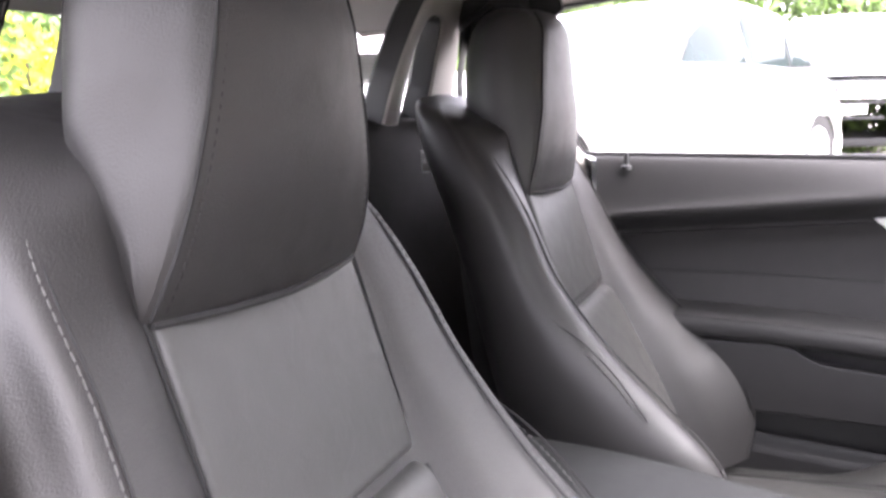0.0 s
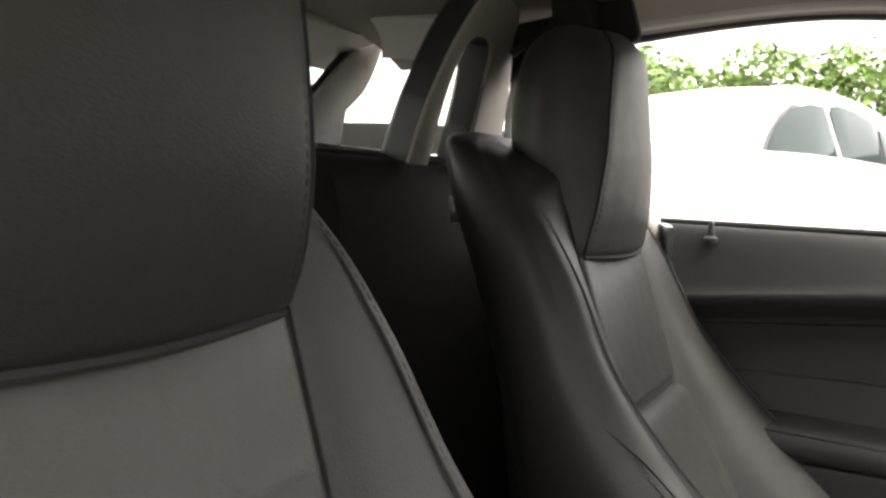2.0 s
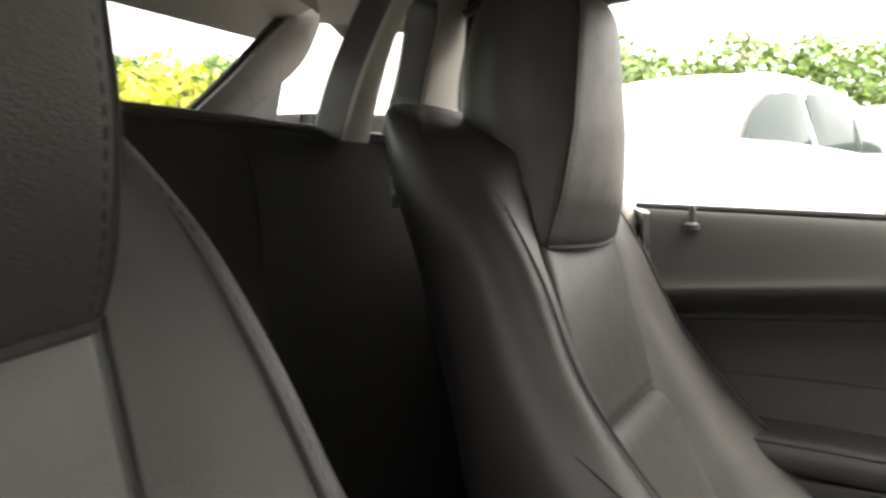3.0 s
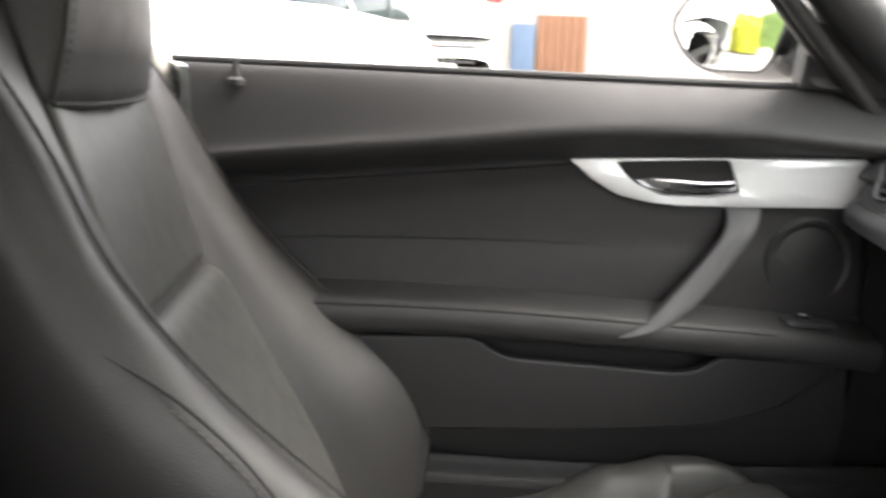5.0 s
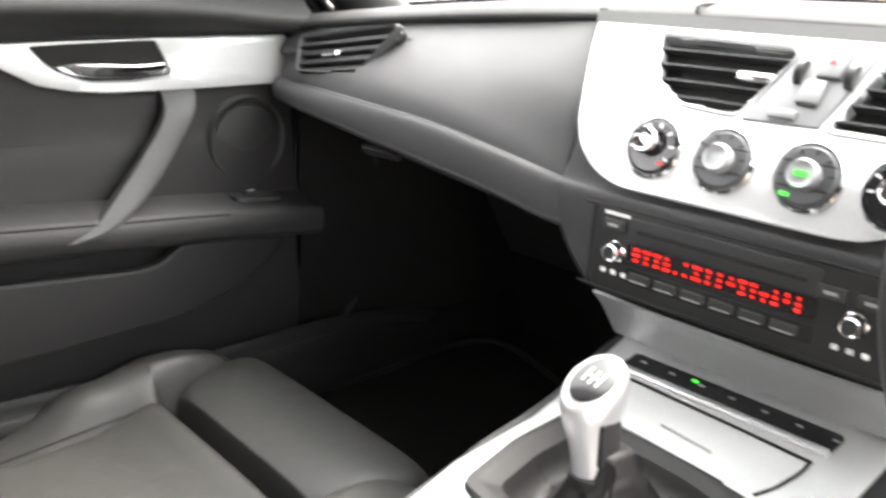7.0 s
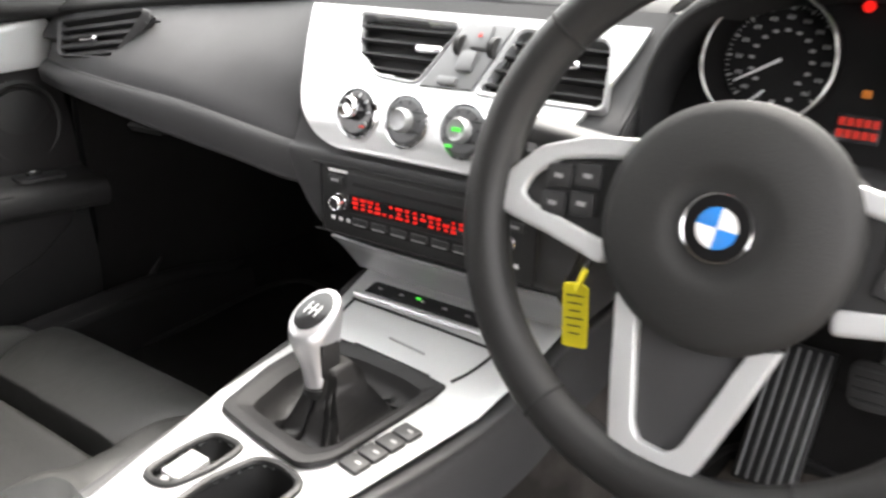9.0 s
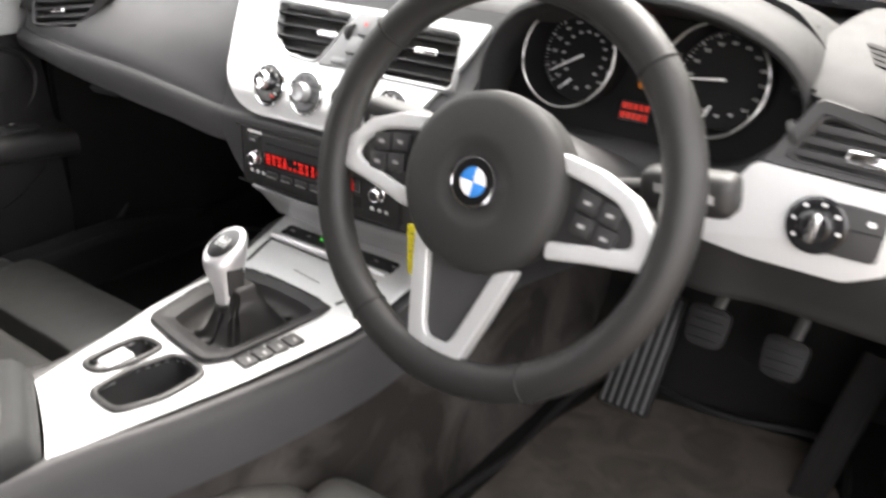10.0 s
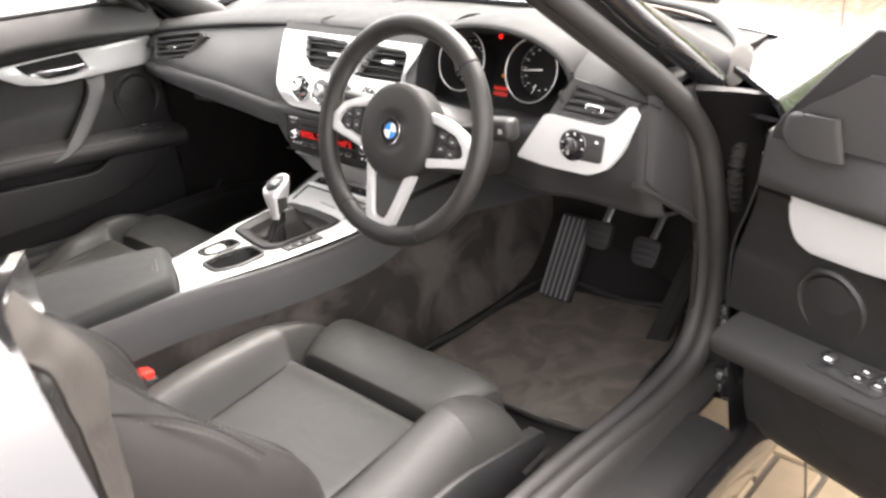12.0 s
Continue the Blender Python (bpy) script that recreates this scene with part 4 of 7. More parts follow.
def door(sx, label):
    """Door trim, given as the closed passenger door (sx = -1) or its mirror image (sx = 1)."""
    ob = part("door", skin(sx), PAINT, body, label)

    def P(x, y, z):
        return (sx * x, y, z)

    def sheet(rows, nu, nv, thick=0.008):
        return thicken(loft([[P(*p) for p in r] for r in rows], nu, nv), thick)

    zb = lambda y: 0.9395 - 0.0155 * y
    zc = lambda y: 0.888 - 0.072 * (y - 0.0) if y > 0 else 0.888 + 0.083 * y
    zl = lambda y: 0.840 if y > 0 else 0.840 + 0.08 * y
    za = lambda y: float(np.interp(y, (-0.6, -0.41, -0.195, 0.22, 0.30), (0.668, 0.665, 0.655, 0.622, 0.612)))
    fy = 0.295 if sx < 0 else 0.385
    yy = (-0.625, -0.50, -0.30, -0.10, 0.10, 0.22, min(fy, 0.315))

    def front(z, y):
        """The raked front edge of the driver's trim; other stations stay upright."""
        return float(np.interp(z, (0.59, 0.725, 0.857, 0.92), (0.418, 0.402, 0.347, 0.336))) if sx > 0 and y > 0.3 else y

    rows = [[(0.76, y, zb(y) - 0.03), (0.735, y, zb(y) - 0.002), (0.705, y, zb(y)), (0.688, y, zb(y) - 0.010), (0.660, y, zc(y) + 0.018), (0.650, y, zc(y)), (0.662, y, zc(y) - 0.014), (0.70, y, zl(y) + 0.01), (0.706, y, zl(y) - 0.005)] for y in yy]
    rows = [[(x, front(z, y), z) for x, y, z in r] for r in rows]
    if sx > 0:
        rows = [[(x if x > 0.70 else 0.70 - (0.70 - x) * float(np.interp(y, (0.05, 0.22, 0.30), (1, 0.55, 0.22))), y, z) for x, y, z in r] for r in rows]
    part("upper_pad", sheet(rows, 40, 44), DOORPAD, ob, "soft black upper door pad", sharp=60)
    part("waist_seal", tube([P(0.704, y, zb(y) + 0.003) for y in yy], 0.0055, 8, count=30), BLACK, ob, "black rubber waist seal")
    rows = [[(0.704, y, zl(y) + 0.003), (0.712, y, zl(y) - 0.03), (0.712, y, 0.735), (0.706, y, 0.70), (0.70, y, za(y) + 0.008)] for y in (-0.60, -0.4, -0.2, 0, 0.15, min(fy - 0.002, 0.345))]
    rows = [[(x, front(z, y), z) for x, y, z in r] for r in rows]
    part("door_insert", sheet(rows, 30, 20), DOORHIDE, ob, "black leather door insert", sharp=60)
    part("insert_seam", line([P(0.7045, y, z) for y, z in ((-0.57, 0.726), (-0.4, 0.731), (-0.18, 0.729), (0.06, 0.718), (0.28, 0.708)) + (((0.40, 0.690),) if sx > 0 else ())], 0.0022, 40), DARKLINE, ob)
    rows = [[(0.705, y, za(y) + 0.012), (0.68, y, za(y) + 0.010), (0.645, y, za(y) + 0.004), (0.628, y, za(y) - 0.004), (0.624, y, za(y) - 0.022), (0.634, y, za(y) - 0.040), (0.665, y, za(y) - 0.048), (0.71, y, za(y) - 0.05)] for y in (-0.60, -0.4, -0.2, 0, 0.15, fy)]
    arm = part("armrest", sheet(rows, 34, 40), DOORPAD, ob, "padded black door armrest", sharp=60)
    b = line([P(0.6285, y, za(y) - 0.0035) for y in (-0.58, -0.4, -0.2, 0, 0.15)], 0.0018, 40)
    part("armrest_seam", b, DARKLINE, ob)
    # window switches
    n = 1 if sx < 0 else 4
    b = slab(rounded([(-0.035 * (1 + 0.6 * (n > 1)), -0.02), (0.04 + 0.03 * (n > 1), -0.018), (0.045 + 0.03 * (n > 1), 0.015), (-0.03 * (1 + 0.6 * (n > 1)), 0.022)], 0.016), 0.006, frame_at(P(0.663, 0.205 - 0.045 * (n > 1), za(0.2) + 0.0115), (0, 1, 0), (0, 0.09, 1)), 0.002)
    part("switch_panel", b, HARD, ob, "gloss black switch panel")
    for k in range(n):
        c = P(0.667 - 0.018 * (k % 2) + 0.008 * (n > 1), 0.203 - 0.030 * (k // 2) - 0.051 * (n > 1), za(0.2) + 0.014 + 0.003 * (k // 2))
        part("window_switch", box((0.014, 0.02, 0.006), Matrix.Translation(c), 0.002), CHROME if n > 1 else BLACK, ob, "small window switch")
        part("switch_mark", box((0.003, 0.007, 0.0008), Matrix.Translation(Vector(c) + Vector((0, 0, 0.0033)))), WHITEMARK, ob)
    if n > 1:
        part("mirror_control", lathe([(0.004, 0.0), (0.011, 0.0), (0.011, 0.006), (0.006, 0.009), (0.003, 0.009)], Matrix.Translation(P(0.670, 0.205, za(0.22) + 0.014)), 20), CHROME, ob, "round mirror control")
    # lower door and map pocket
    rows = [[(0.70, y, 0.63), (0.706, y, 0.55), (0.70, y, 0.47), (0.710, y, 0.395), (0.745, y, 0.352)] for y in (-0.60, -0.3, 0, 0.2, fy)]
    part("lower_panel", sheet(rows, 16, 18), BLACK, ob, "black lower door panel", sharp=60)
    out = [(-0.57, 0.618), (-0.262, 0.617), (-0.236, 0.612), (-0.205, 0.588), (0.035, 0.566), (0.06, 0.572), (0.085, 0.591), (0.12, 0.588), (0.245, 0.578), (0.235, 0.555), (0.17, 0.515), (0.08, 0.492), (-0.10, 0.486), (-0.55, 0.492)]
    pts = rounded(out, 0.018, 3)
    b = bmesh.new()
    v0 = [b.verts.new(P(0.636 + 0.012 * (0.5 - abs(0.5 - (z - 0.486) / 0.13)), y, z)) for y, z in pts]
    v1 = [b.verts.new(P(0.650 + 0.012 * (0.5 - abs(0.5 - (z - 0.486) / 0.13)), y, z)) for y, z in pts]
    f = b.faces.new(v0)
    b.faces.new(v1[::-1])
    for i in range(len(v0)):
        b.faces.new((v0[i - 1], v1[i - 1], v1[i], v0[i]))
    bmesh.ops.recalc_face_normals(b, faces=b.faces[:])
    bevelled(b, list(f.edges), 0.005, 3)
    part("map_pocket", b, DOORLOW, ob, "dark moulded door pocket", sharp=45)
    rows = [[(0.652, y, 0.497), (0.67, y, 0.494), (0.705, y, 0.494)] for y in (-0.55, -0.2, 0.08)]
    part("pocket_floor", sheet(rows, 8, 6, 0.006), HARD, ob)
    # silver trim with the release handle
    m = frame_at(P(0.702, 0.0, 0.0), (0, 1, 0), (-sx, 0, 0))
    flip = 1 if (m.to_3x3() @ Vector((0, 1, 0))).z > 0 else -1
    sf = 0.292 if sx < 0 else 0.305
    nose = [(sf, 0.848), (sf, 0.781)] if sx < 0 else [(sf - 0.014, 0.849), (sf - 0.001, 0.838), (sf - 0.002, 0.808), (sf - 0.012, 0.782), (sf - 0.034, 0.770), (0.18, 0.772)]
    sil = [(-0.122, 0.840), (-0.06, 0.842)] + nose + [(0.10, 0.780), (0.03, 0.780), (-0.01, 0.784), (-0.052, 0.793), (-0.09, 0.814)]
    recess = [(-0.058, 0.838), (0.02, 0.841), (0.092, 0.843), (0.104, 0.822), (0.114, 0.799), (0.066, 0.794), (0.010, 0.795), (-0.026, 0.807), (-0.044, 0.821)]
    o, i = catmull([(*p, 0) for p in rounded(sil, 0.006, 3)], 160, True), catmull([(*p, 0) for p in rounded(recess, 0.006, 3)], 160, True)
    b = bmesh.new()
    c = np.array([0.030, 0.818, 0])
    # the ring between outline and recess, matched by angle round the handle
    def by_angle(q, w):
        d = q - c
        a = np.arctan2(d[:, 1], d[:, 0])
        k = np.argsort(a)
        aa, dd = np.concatenate([a[k] - 2 * math.pi, a[k], a[k] + 2 * math.pi]), np.tile(q[k], (3, 1))
        return [np.array([np.interp(x, aa, dd[:, t]) for t in range(2)]) for x in w]
    ws = np.linspace(-math.pi, math.pi, 220, endpoint=False)
    oo, ii = by_angle(o, ws), by_angle(i, ws)
    rows = []
    for t, x in ((0, 0.706), (0.03, 0.6955), (0.15, 0.694), (0.9, 0.694), (1.0, 0.697), (1.0, 0.712)):
        rows.append([P(x, *(a * (1 - t) + e * t)) for a, e in zip(oo, ii)])
    grid(b, rows, close_v=True)
    part("silver_trim", b, SILVER, ob, "satin silver door trim", sharp=40)
    b = bmesh.new()
    grid(b, [[P(x, *(np.array((0.030, 0.818)) * (1 - t) + e * t)) for e in ii] for t, x in ((0.02, 0.722), (0.8, 0.722), (1.0, 0.711))], close_v=True, cap="first")
    part("handle_recess", b, BLACK, ob, "black handle recess")
    rows = []
    for y, zt, zb_, x, d in ((-0.030, 0.815, 0.809, 0.704, 0.006), (-0.010, 0.8185, 0.804, 0.690, 0.009), (0.02, 0.8175, 0.8005, 0.682, 0.010), (0.06, 0.8155, 0.8005, 0.680, 0.010), (0.095, 0.8165, 0.8025, 0.683, 0.009), (0.106, 0.815, 0.805, 0.690, 0.007)):
        rows.append([P(x + 0.002, y, zt), P(x - 0.002, y, zt - 0.002), P(x, y, 0.5 * (zt + zb_)), P(x + 0.004, y, zb_ + 0.002), P(x + 0.007, y, zb_), P(x + d, y, 0.5 * (zt + zb_))])
    b = loft(rows, 36, 30, closed=True, cap=True)
    part("release_handle", b, CHROME, ob, "chrome door release handle")
    # diagonal pull handle
    rows = []
    for y0, y1, z, x, d in ((0.094, 0.142, 0.782, 0.704, 0.010), (0.094, 0.141, 0.776, 0.688, 0.018), (0.086, 0.128, 0.751, 0.668, 0.024), (0.055, 0.097, 0.712, 0.656, 0.026), (0.012, 0.056, 0.669, 0.640, 0.026), (-0.024, 0.014, 0.638, 0.626, 0.022), (-0.052, -0.022, 0.624, 0.620, 0.016), (-0.070, -0.052, 0.617, 0.628, 0.010)):
        rows.append([P(x + 0.004, y0, z), P(x, y0 + 0.005, z - 0.001), P(x - 0.001, 0.5 * (y0 + y1), z), P(x + 0.001, y1 - 0.005, z), P(x + 0.006, y1, z - 0.001), P(x + d, y1 + 0.002, z - 0.004), P(x + d, y0 + 0.006, z - 0.002)])
    part("pull_handle", loft(rows, 54, 42, closed=True, cap=True), SOFT, ob, "black diagonal pull handle", sharp=60)
    # loudspeaker
    m = frame_at(P(0.706, 0.218, 0.706) if sx < 0 else (0.706, 0.229, 0.699), (0, 1, 0), (-sx, 0, 0))
    if sx > 0:
        m = m @ Matrix.Diagonal((0.9, 0.9, 1, 1))
    b = lathe([(0.060, -0.002), (0.062, 0.007), (0.058, 0.012), (0.054, 0.010), (0.052, 0.001), (0.049, 0.001), (0.047, 0.006), (0.02, 0.009), (0.002, 0.0095)], m, 48)
    part("loudspeaker", b, BLACK, ob, "round black loudspeaker grille")
    # lock pin
    b = lathe([(0.0105, -0.004), (0.0105, 0.003), (0.006, 0.006), (0.0042, 0.02), (0.0048, 0.026), (0.003, 0.029), (0.001, 0.029)], Matrix.Translation(P(0.683, -0.543, zb(-0.54) - 0.021)), 16)
    part("lock_pin", b, HARD, ob, "black door lock pin")
    # mirror triangle and outside mirror
    b = bmesh.new()
    tri = [P(0.69, 0.175, 0.938), P(0.69, 0.31, 0.925), P(0.66, 0.20, 1.02), P(0.655, 0.165, 1.02)] if sx < 0 else [P(0.70, 0.12, 0.930), P(0.70, 0.338, 0.905), P(0.696, 0.329, 0.936), P(0.691, 0.308, 0.962), P(0.680, 0.234, 1.033), P(0.668, 0.16, 1.098), P(0.668, 0.12, 1.10)]
    v0 = [b.verts.new(p) for p in tri]
    v1 = [b.verts.new((p[0] + sx * 0.03, p[1], p[2])) for p in tri]
    f = b.faces.new(v0)
    b.faces.new(v1[::-1])
    for k in range(len(v0)):
        b.faces.new((v0[k - 1], v1[k - 1], v1[k], v0[k]))
    bmesh.ops.recalc_face_normals(b, faces=b.faces[:])
    bevelled(b, list(f.edges), 0.006, 3)
    part("mirror_triangle", b, HARD, ob, "dark plastic mirror base cover")
    if sx < 0:
        b = slab(rounded([(-0.045, -0.022), (0.035, -0.028), (0.02, 0.03), (-0.03, 0.04)], 0.018), 0.004, frame_at(P(0.686, 0.225, 0.962), (0, 1, 0), (-sx, 0, 0.3)), 0.002)
    else:
        b = thicken(loft([[(0.684 - 0.16 * (z - 0.93) - d, y, z) for y, d in ((0.206, 0), (0.215, 0.005), (0.25, 0.007), (0.285 - k, 0.005), (0.297 - k, 0))] for z, k in ((0.921, 0.02), (0.926, 0.006), (0.945, 0.0), (0.963, 0.006), (0.975, 0.014), (0.982, 0.03))], 20, 20), 0.003)
        part("corner_panel", thicken(loft([[(0.692 - 0.16 * (z - 0.93), y, z) for y in (0.130, 0.16, 0.5 * (0.16 + f_), f_)] for z, f_ in ((0.936, 0.305), (0.965, 0.288), (0.99, 0.255), (1.02, 0.205), (1.045, 0.165))], 16, 12), 0.003), SOFT, ob, "charcoal mirror corner panel")
    part("tweeter_cover", b, SOFT, ob, "small tweeter cover")
    rows = []
    low = 0.0 if sx < 0 else 0.045
    for x, w, h, y in ((0.735, 0.03, 0.035, 0.235), (0.775, 0.045, 0.058, 0.225), (0.84, 0.055, 0.068, 0.205), (0.92, 0.055, 0.066, 0.180), (0.985, 0.035, 0.045, 0.150), (1.008, 0.012, 0.02, 0.135)):
        rows.append([P(x, y - low + w * math.cos(t), 1.005 - low + h * math.sin(t)) for t in np.linspace(0, 2 * math.pi, 12, endpoint=False)])
    part("mirror_shell", loft(rows, 20, 32, closed=True, cap=True), PAINT, ob, "gloss black door mirror housing")
    m = frame_at(P(0.868, 0.137 - low, 1.005 - low), (sx, 0, 0), (-sx * 0.28, -1, 0.02))
    part("mirror_glass", slab(rounded([(0.136, 0.025 * sx), (0.09, 0.062 * sx), (-0.06, 0.075 * sx), (-0.142, 0.053 * sx), (-0.101, -0.046 * sx), (0.038, -0.046 * sx), (0.095, -0.020 * sx)], 0.03, 6), 0.004, m, 0.0015), MIRROR, ob, "door mirror glass")
    rim = rounded([(0.138, 0.025 * sx), (0.092, 0.064 * sx), (-0.06, 0.077 * sx), (-0.144, 0.054 * sx), (-0.103, -0.048 * sx), (0.038, -0.048 * sx), (0.097, -0.021 * sx)], 0.03, 6)
    part("mirror_rim", tube([m @ Vector((x, y, 0.001)) for x, y in rim], 0.0022, 8, closed=True, count=90), BLACK, ob, "black mirror rim")
    # shut face
    b = slab([(x, z) for x, z in ((0.715, 0.91), (0.80, 0.885), (0.865, 0.79), (0.885, 0.66), (0.875, 0.46), (0.85, 0.315), (0.77, 0.36), (0.725, 0.50))] if sx > 0 else [(-x, z) for x, z in ((0.715, 0.91), (0.80, 0.885), (0.865, 0.79), (0.885, 0.66), (0.875, 0.46), (0.85, 0.315), (0.77, 0.36), (0.725, 0.50))], 0.01, frame_at((0, 0.31, 0), (1, 0, 0), (0, -1, 0)), 0.004)
    part("shut_face", b, PAINT, ob)
    if sx > 0:
        rows = [[(0.695, front(z, 0.4), z), (0.72, front(z, 0.4) + 0.012, z), (0.5 * (0.72 + xs_), 0.5 * (front(z, 0.4) + 0.44), z), (xs_, 0.428, z)] for z, xs_ in ((0.33, 0.85), (0.45, 0.88), (0.6, 0.888), (0.725, 0.88), (0.80, 0.862), (0.86, 0.825), (0.90, 0.79))]
        part("front_shut_face", thicken(loft(rows, 24, 14), 0.004), GLOSSBLACK, ob, "gloss black front edge of the door")
    return ob


door(-1, "closed passenger door with black leather trim and silver strip")
swung = door(1, "open driver's door with black trim and silver strip")
swung.matrix_basis = pose(0.833, 0.455, 0.57, -1.5, -7, 70) @ Matrix.Translation((-0.80, -0.44, -0.65))
for zh in (0.34, 0.47):
    hinge = thing("door_hinge", "black steel hinge of the open driver's door", "door hinge", (0.815, 0.42, zh), "door hinges")
    b = box((0.045, 0.04, 0.05), pose(0.80, 0.43, zh, 0, 0, 15), 0.008)
    box((0.06, 0.016, 0.04), pose(0.828, 0.415, zh, 0, 0, 40), 0.006, b)
    part("leaf", b, PAINT, hinge)
    part("pin", lathe([(0.002, -0.03), (0.008, -0.03), (0.008, 0.03), (0.002, 0.03)], Matrix.Translation((0.812, 0.408, zh)), 16), STEEL, hinge)
    for k in (-1, 1):
        part("bolt", lathe([(0.002, 0.0), (0.007, 0.0), (0.007, 0.005), (0.002, 0.006)], pose(0.797, 0.409, zh + 0.012 * k, 90), 6), STEEL, hinge, "bright bolt head")
boot = thing("cable_boot", "ribbed black rubber cable boot between pillar and open door", "cable boot", (0.81, 0.42, 0.70))
path = [Vector((0.79, 0.44, 0.66)), Vector((0.797, 0.405, 0.68)), Vector((0.801, 0.385, 0.72)), Vector((0.802, 0.385, 0.765)), Vector((0.795, 0.42, 0.79))]
part("hose", tube(path, 0.010, 12, count=30), BULKHEAD, boot)
for k, q in enumerate(catmull(path, 16)[1:-1]):
    d = Vector(catmull(path, 61)[min(4 * (k + 1) + 1, 60)]) - Vector(q)
    e0 = d.cross(Vector((1, 0, 0))).normalized()
    e1 = d.cross(e0).normalized()
    part("hose_rib", tube([Vector(q) + 0.0105 * (e0 * math.cos(w) + e1 * math.sin(w)) for w in np.linspace(0, 2 * math.pi, 10, endpoint=False)], 0.0022, 6, closed=True, count=20), BULKHEAD, boot)

# ---- dashboard ----
dash = thing("dashboard", "black soft-touch dashboard with satin silver centre panel", "dashboard", (0, 0.5, 0.55))


def edge_y(x):
    return 0.352 - 0.075 * (abs(x - 0.01) / 0.67) ** 2.2


def edge_z(x):
    return 0.906 - 0.040 * (abs(x - 0.01) / 0.67) ** 2.0


xs = (-0.69, -0.6, -0.45, -0.3, -0.15, 0.0, 0.12, 0.22)
rows = [[(x, 0.72, 0.905), (x, 0.58, edge_z(x) + 0.012), (x, edge_y(x) + 0.10, edge_z(x) + 0.016), (x, edge_y(x) + 0.03, edge_z(x) + 0.010), (x, edge_y(x) + 0.004, edge_z(x) + 0.002), (x, edge_y(x), edge_z(x) - 0.006), (x, edge_y(x) + 0.012, edge_z(x) - 0.014)] for x in xs]
top = part("dash_top", thicken(loft(rows, 50, 36), 0.008), DASHTOP, dash, "soft black dashboard top", sharp=60)
b = line([(-0.10, edge_y(-0.1) + 0.001, edge_z(-0.1) + 0.003), (-0.102, edge_y(-0.1) + 0.03, edge_z(-0.1) + 0.0105), (-0.10, 0.6, edge_z(-0.1) + 0.012)], 0.0018, 20)
part("lid_joint", b, DARKLINE, top)
rows = [[(x, 0.70, 0.90), (x, 0.58, z + 0.034), (x, y + 0.16, z + 0.036), (x, y + 0.10, z + 0.033), (x, y + 0.05, z + 0.0235), (x, y + 0.018, z + 0.011), (x, y + 0.002, z + 0.003), (x, y, z), (x, y + 0.008, z - 0.006)] for x, y, z in ((0.548, 0.293, 0.884), (0.60, 0.277, 0.8785), (0.645, 0.267, 0.8735), (0.69, 0.261, 0.868), (0.73, 0.266, 0.860))]
part("dash_end_top", thicken(loft(rows, 20, 44), 0.006), DASHTOP, dash, "soft black dashboard end", sharp=60)
part("hood_joint", line([(0.566, 0.289, 0.886), (0.556, 0.318, 0.9025), (0.545, 0.350, 0.9145), (0.537, 0.385, 0.922)], 0.0026, 20), DARKLINE, dash)
GRILLE = [Vector(p) for p in ((0.583, 0.383, 0.9140), (0.642, 0.352, 0.9035), (0.645, 0.310, 0.8945), (0.602, 0.334, 0.9035))]


def on_grille(u, v):
    p = GRILLE[0].lerp(GRILLE[1], u).lerp(GRILLE[3].lerp(GRILLE[2], u), v)
    return p + Vector((0, 0, 0.0012 + 0.0016 * 4 * u * (1 - u)))


for k in range(4):
    b = loft([[tuple(on_grille(u, v)) for u in (0, 0.33, 0.66, 1)] for v in (k / 4, (k + 0.36) / 4, (k + 0.72) / 4)], 5, 8)
    part("demister_slot", thicken(b, 0.003), BULKHEAD, dash, "black demister slot")

# passenger side: swelling fascia over a separate lower band
face = []
for x, yt, zt, yb, zs, yk, zk in ((-0.675, 0.292, 0.856, 0.262, 0.792, 0.253, 0.769), (-0.60, 0.305, 0.868, 0.246, 0.790, 0.238, 0.765), (-0.45, 0.333, 0.882, 0.222, 0.789, 0.217, 0.758),
                                  (-0.32, 0.348, 0.890, 0.218, 0.783, 0.214, 0.746), (-0.23, 0.350, 0.894, 0.228, 0.768, 0.224, 0.732), (-0.175, 0.346, 0.894, 0.240, 0.755, 0.236, 0.718), (-0.145, 0.344, 0.894, 0.248, 0.748, 0.246, 0.712)):
    face.append((x, yt, zt, yb, zs, yk, zk))
rows = [[(x, yt, zt), (x, yt - 0.014, zt - 0.008), (x, 0.5 * (yt + yb) - 0.016, 0.55 * zt + 0.45 * zs), (x, yb + 0.010, zs + 0.026), (x, yb, zs + 0.004), (x, yb + 0.004, zs + 0.0008)] for x, yt, zt, yb, zs, yk, zk in face]
PV = frame_at((-0.555, 0.262, 0.833), (1, -0.05, 0.0), (-0.06, -0.86, 0.50)) @ pose(0, 0, 0, 0, 0, 8.4)
PV_OUT = [(-0.080, 0.027), (0.120, 0.027), (0.070, -0.032), (-0.060, -0.021)]
b = punch(thicken(loft(rows, 130, 70), 0.006), PV, [(x * 1.03, y * 1.06) for x, y in PV_OUT], 0.06)
part("passenger_fascia", b, SOFT, dash, "swelling soft black passenger fascia", sharp=60)
rows = [[(x, yb + 0.004, zs - 0.001), (x, yb - 0.003, zs - 0.004), (x, yk - 0.001, 0.5 * (zs + zk)), (x, yk, zk + 0.003), (x, yk + 0.003, zk - 0.001), (x, yk + 0.03, zk - 0.010), (x, yk + 0.12, zk - 0.05), (x, 0.60, zk - 0.10), (x, 0.76, 0.45)] for x, yt, zt, yb, zs, yk, zk in face]
band = part("lower_band", thicken(loft(rows, 40, 40), 0.006), SOFT, dash, "lower black dashboard band", sharp=60)
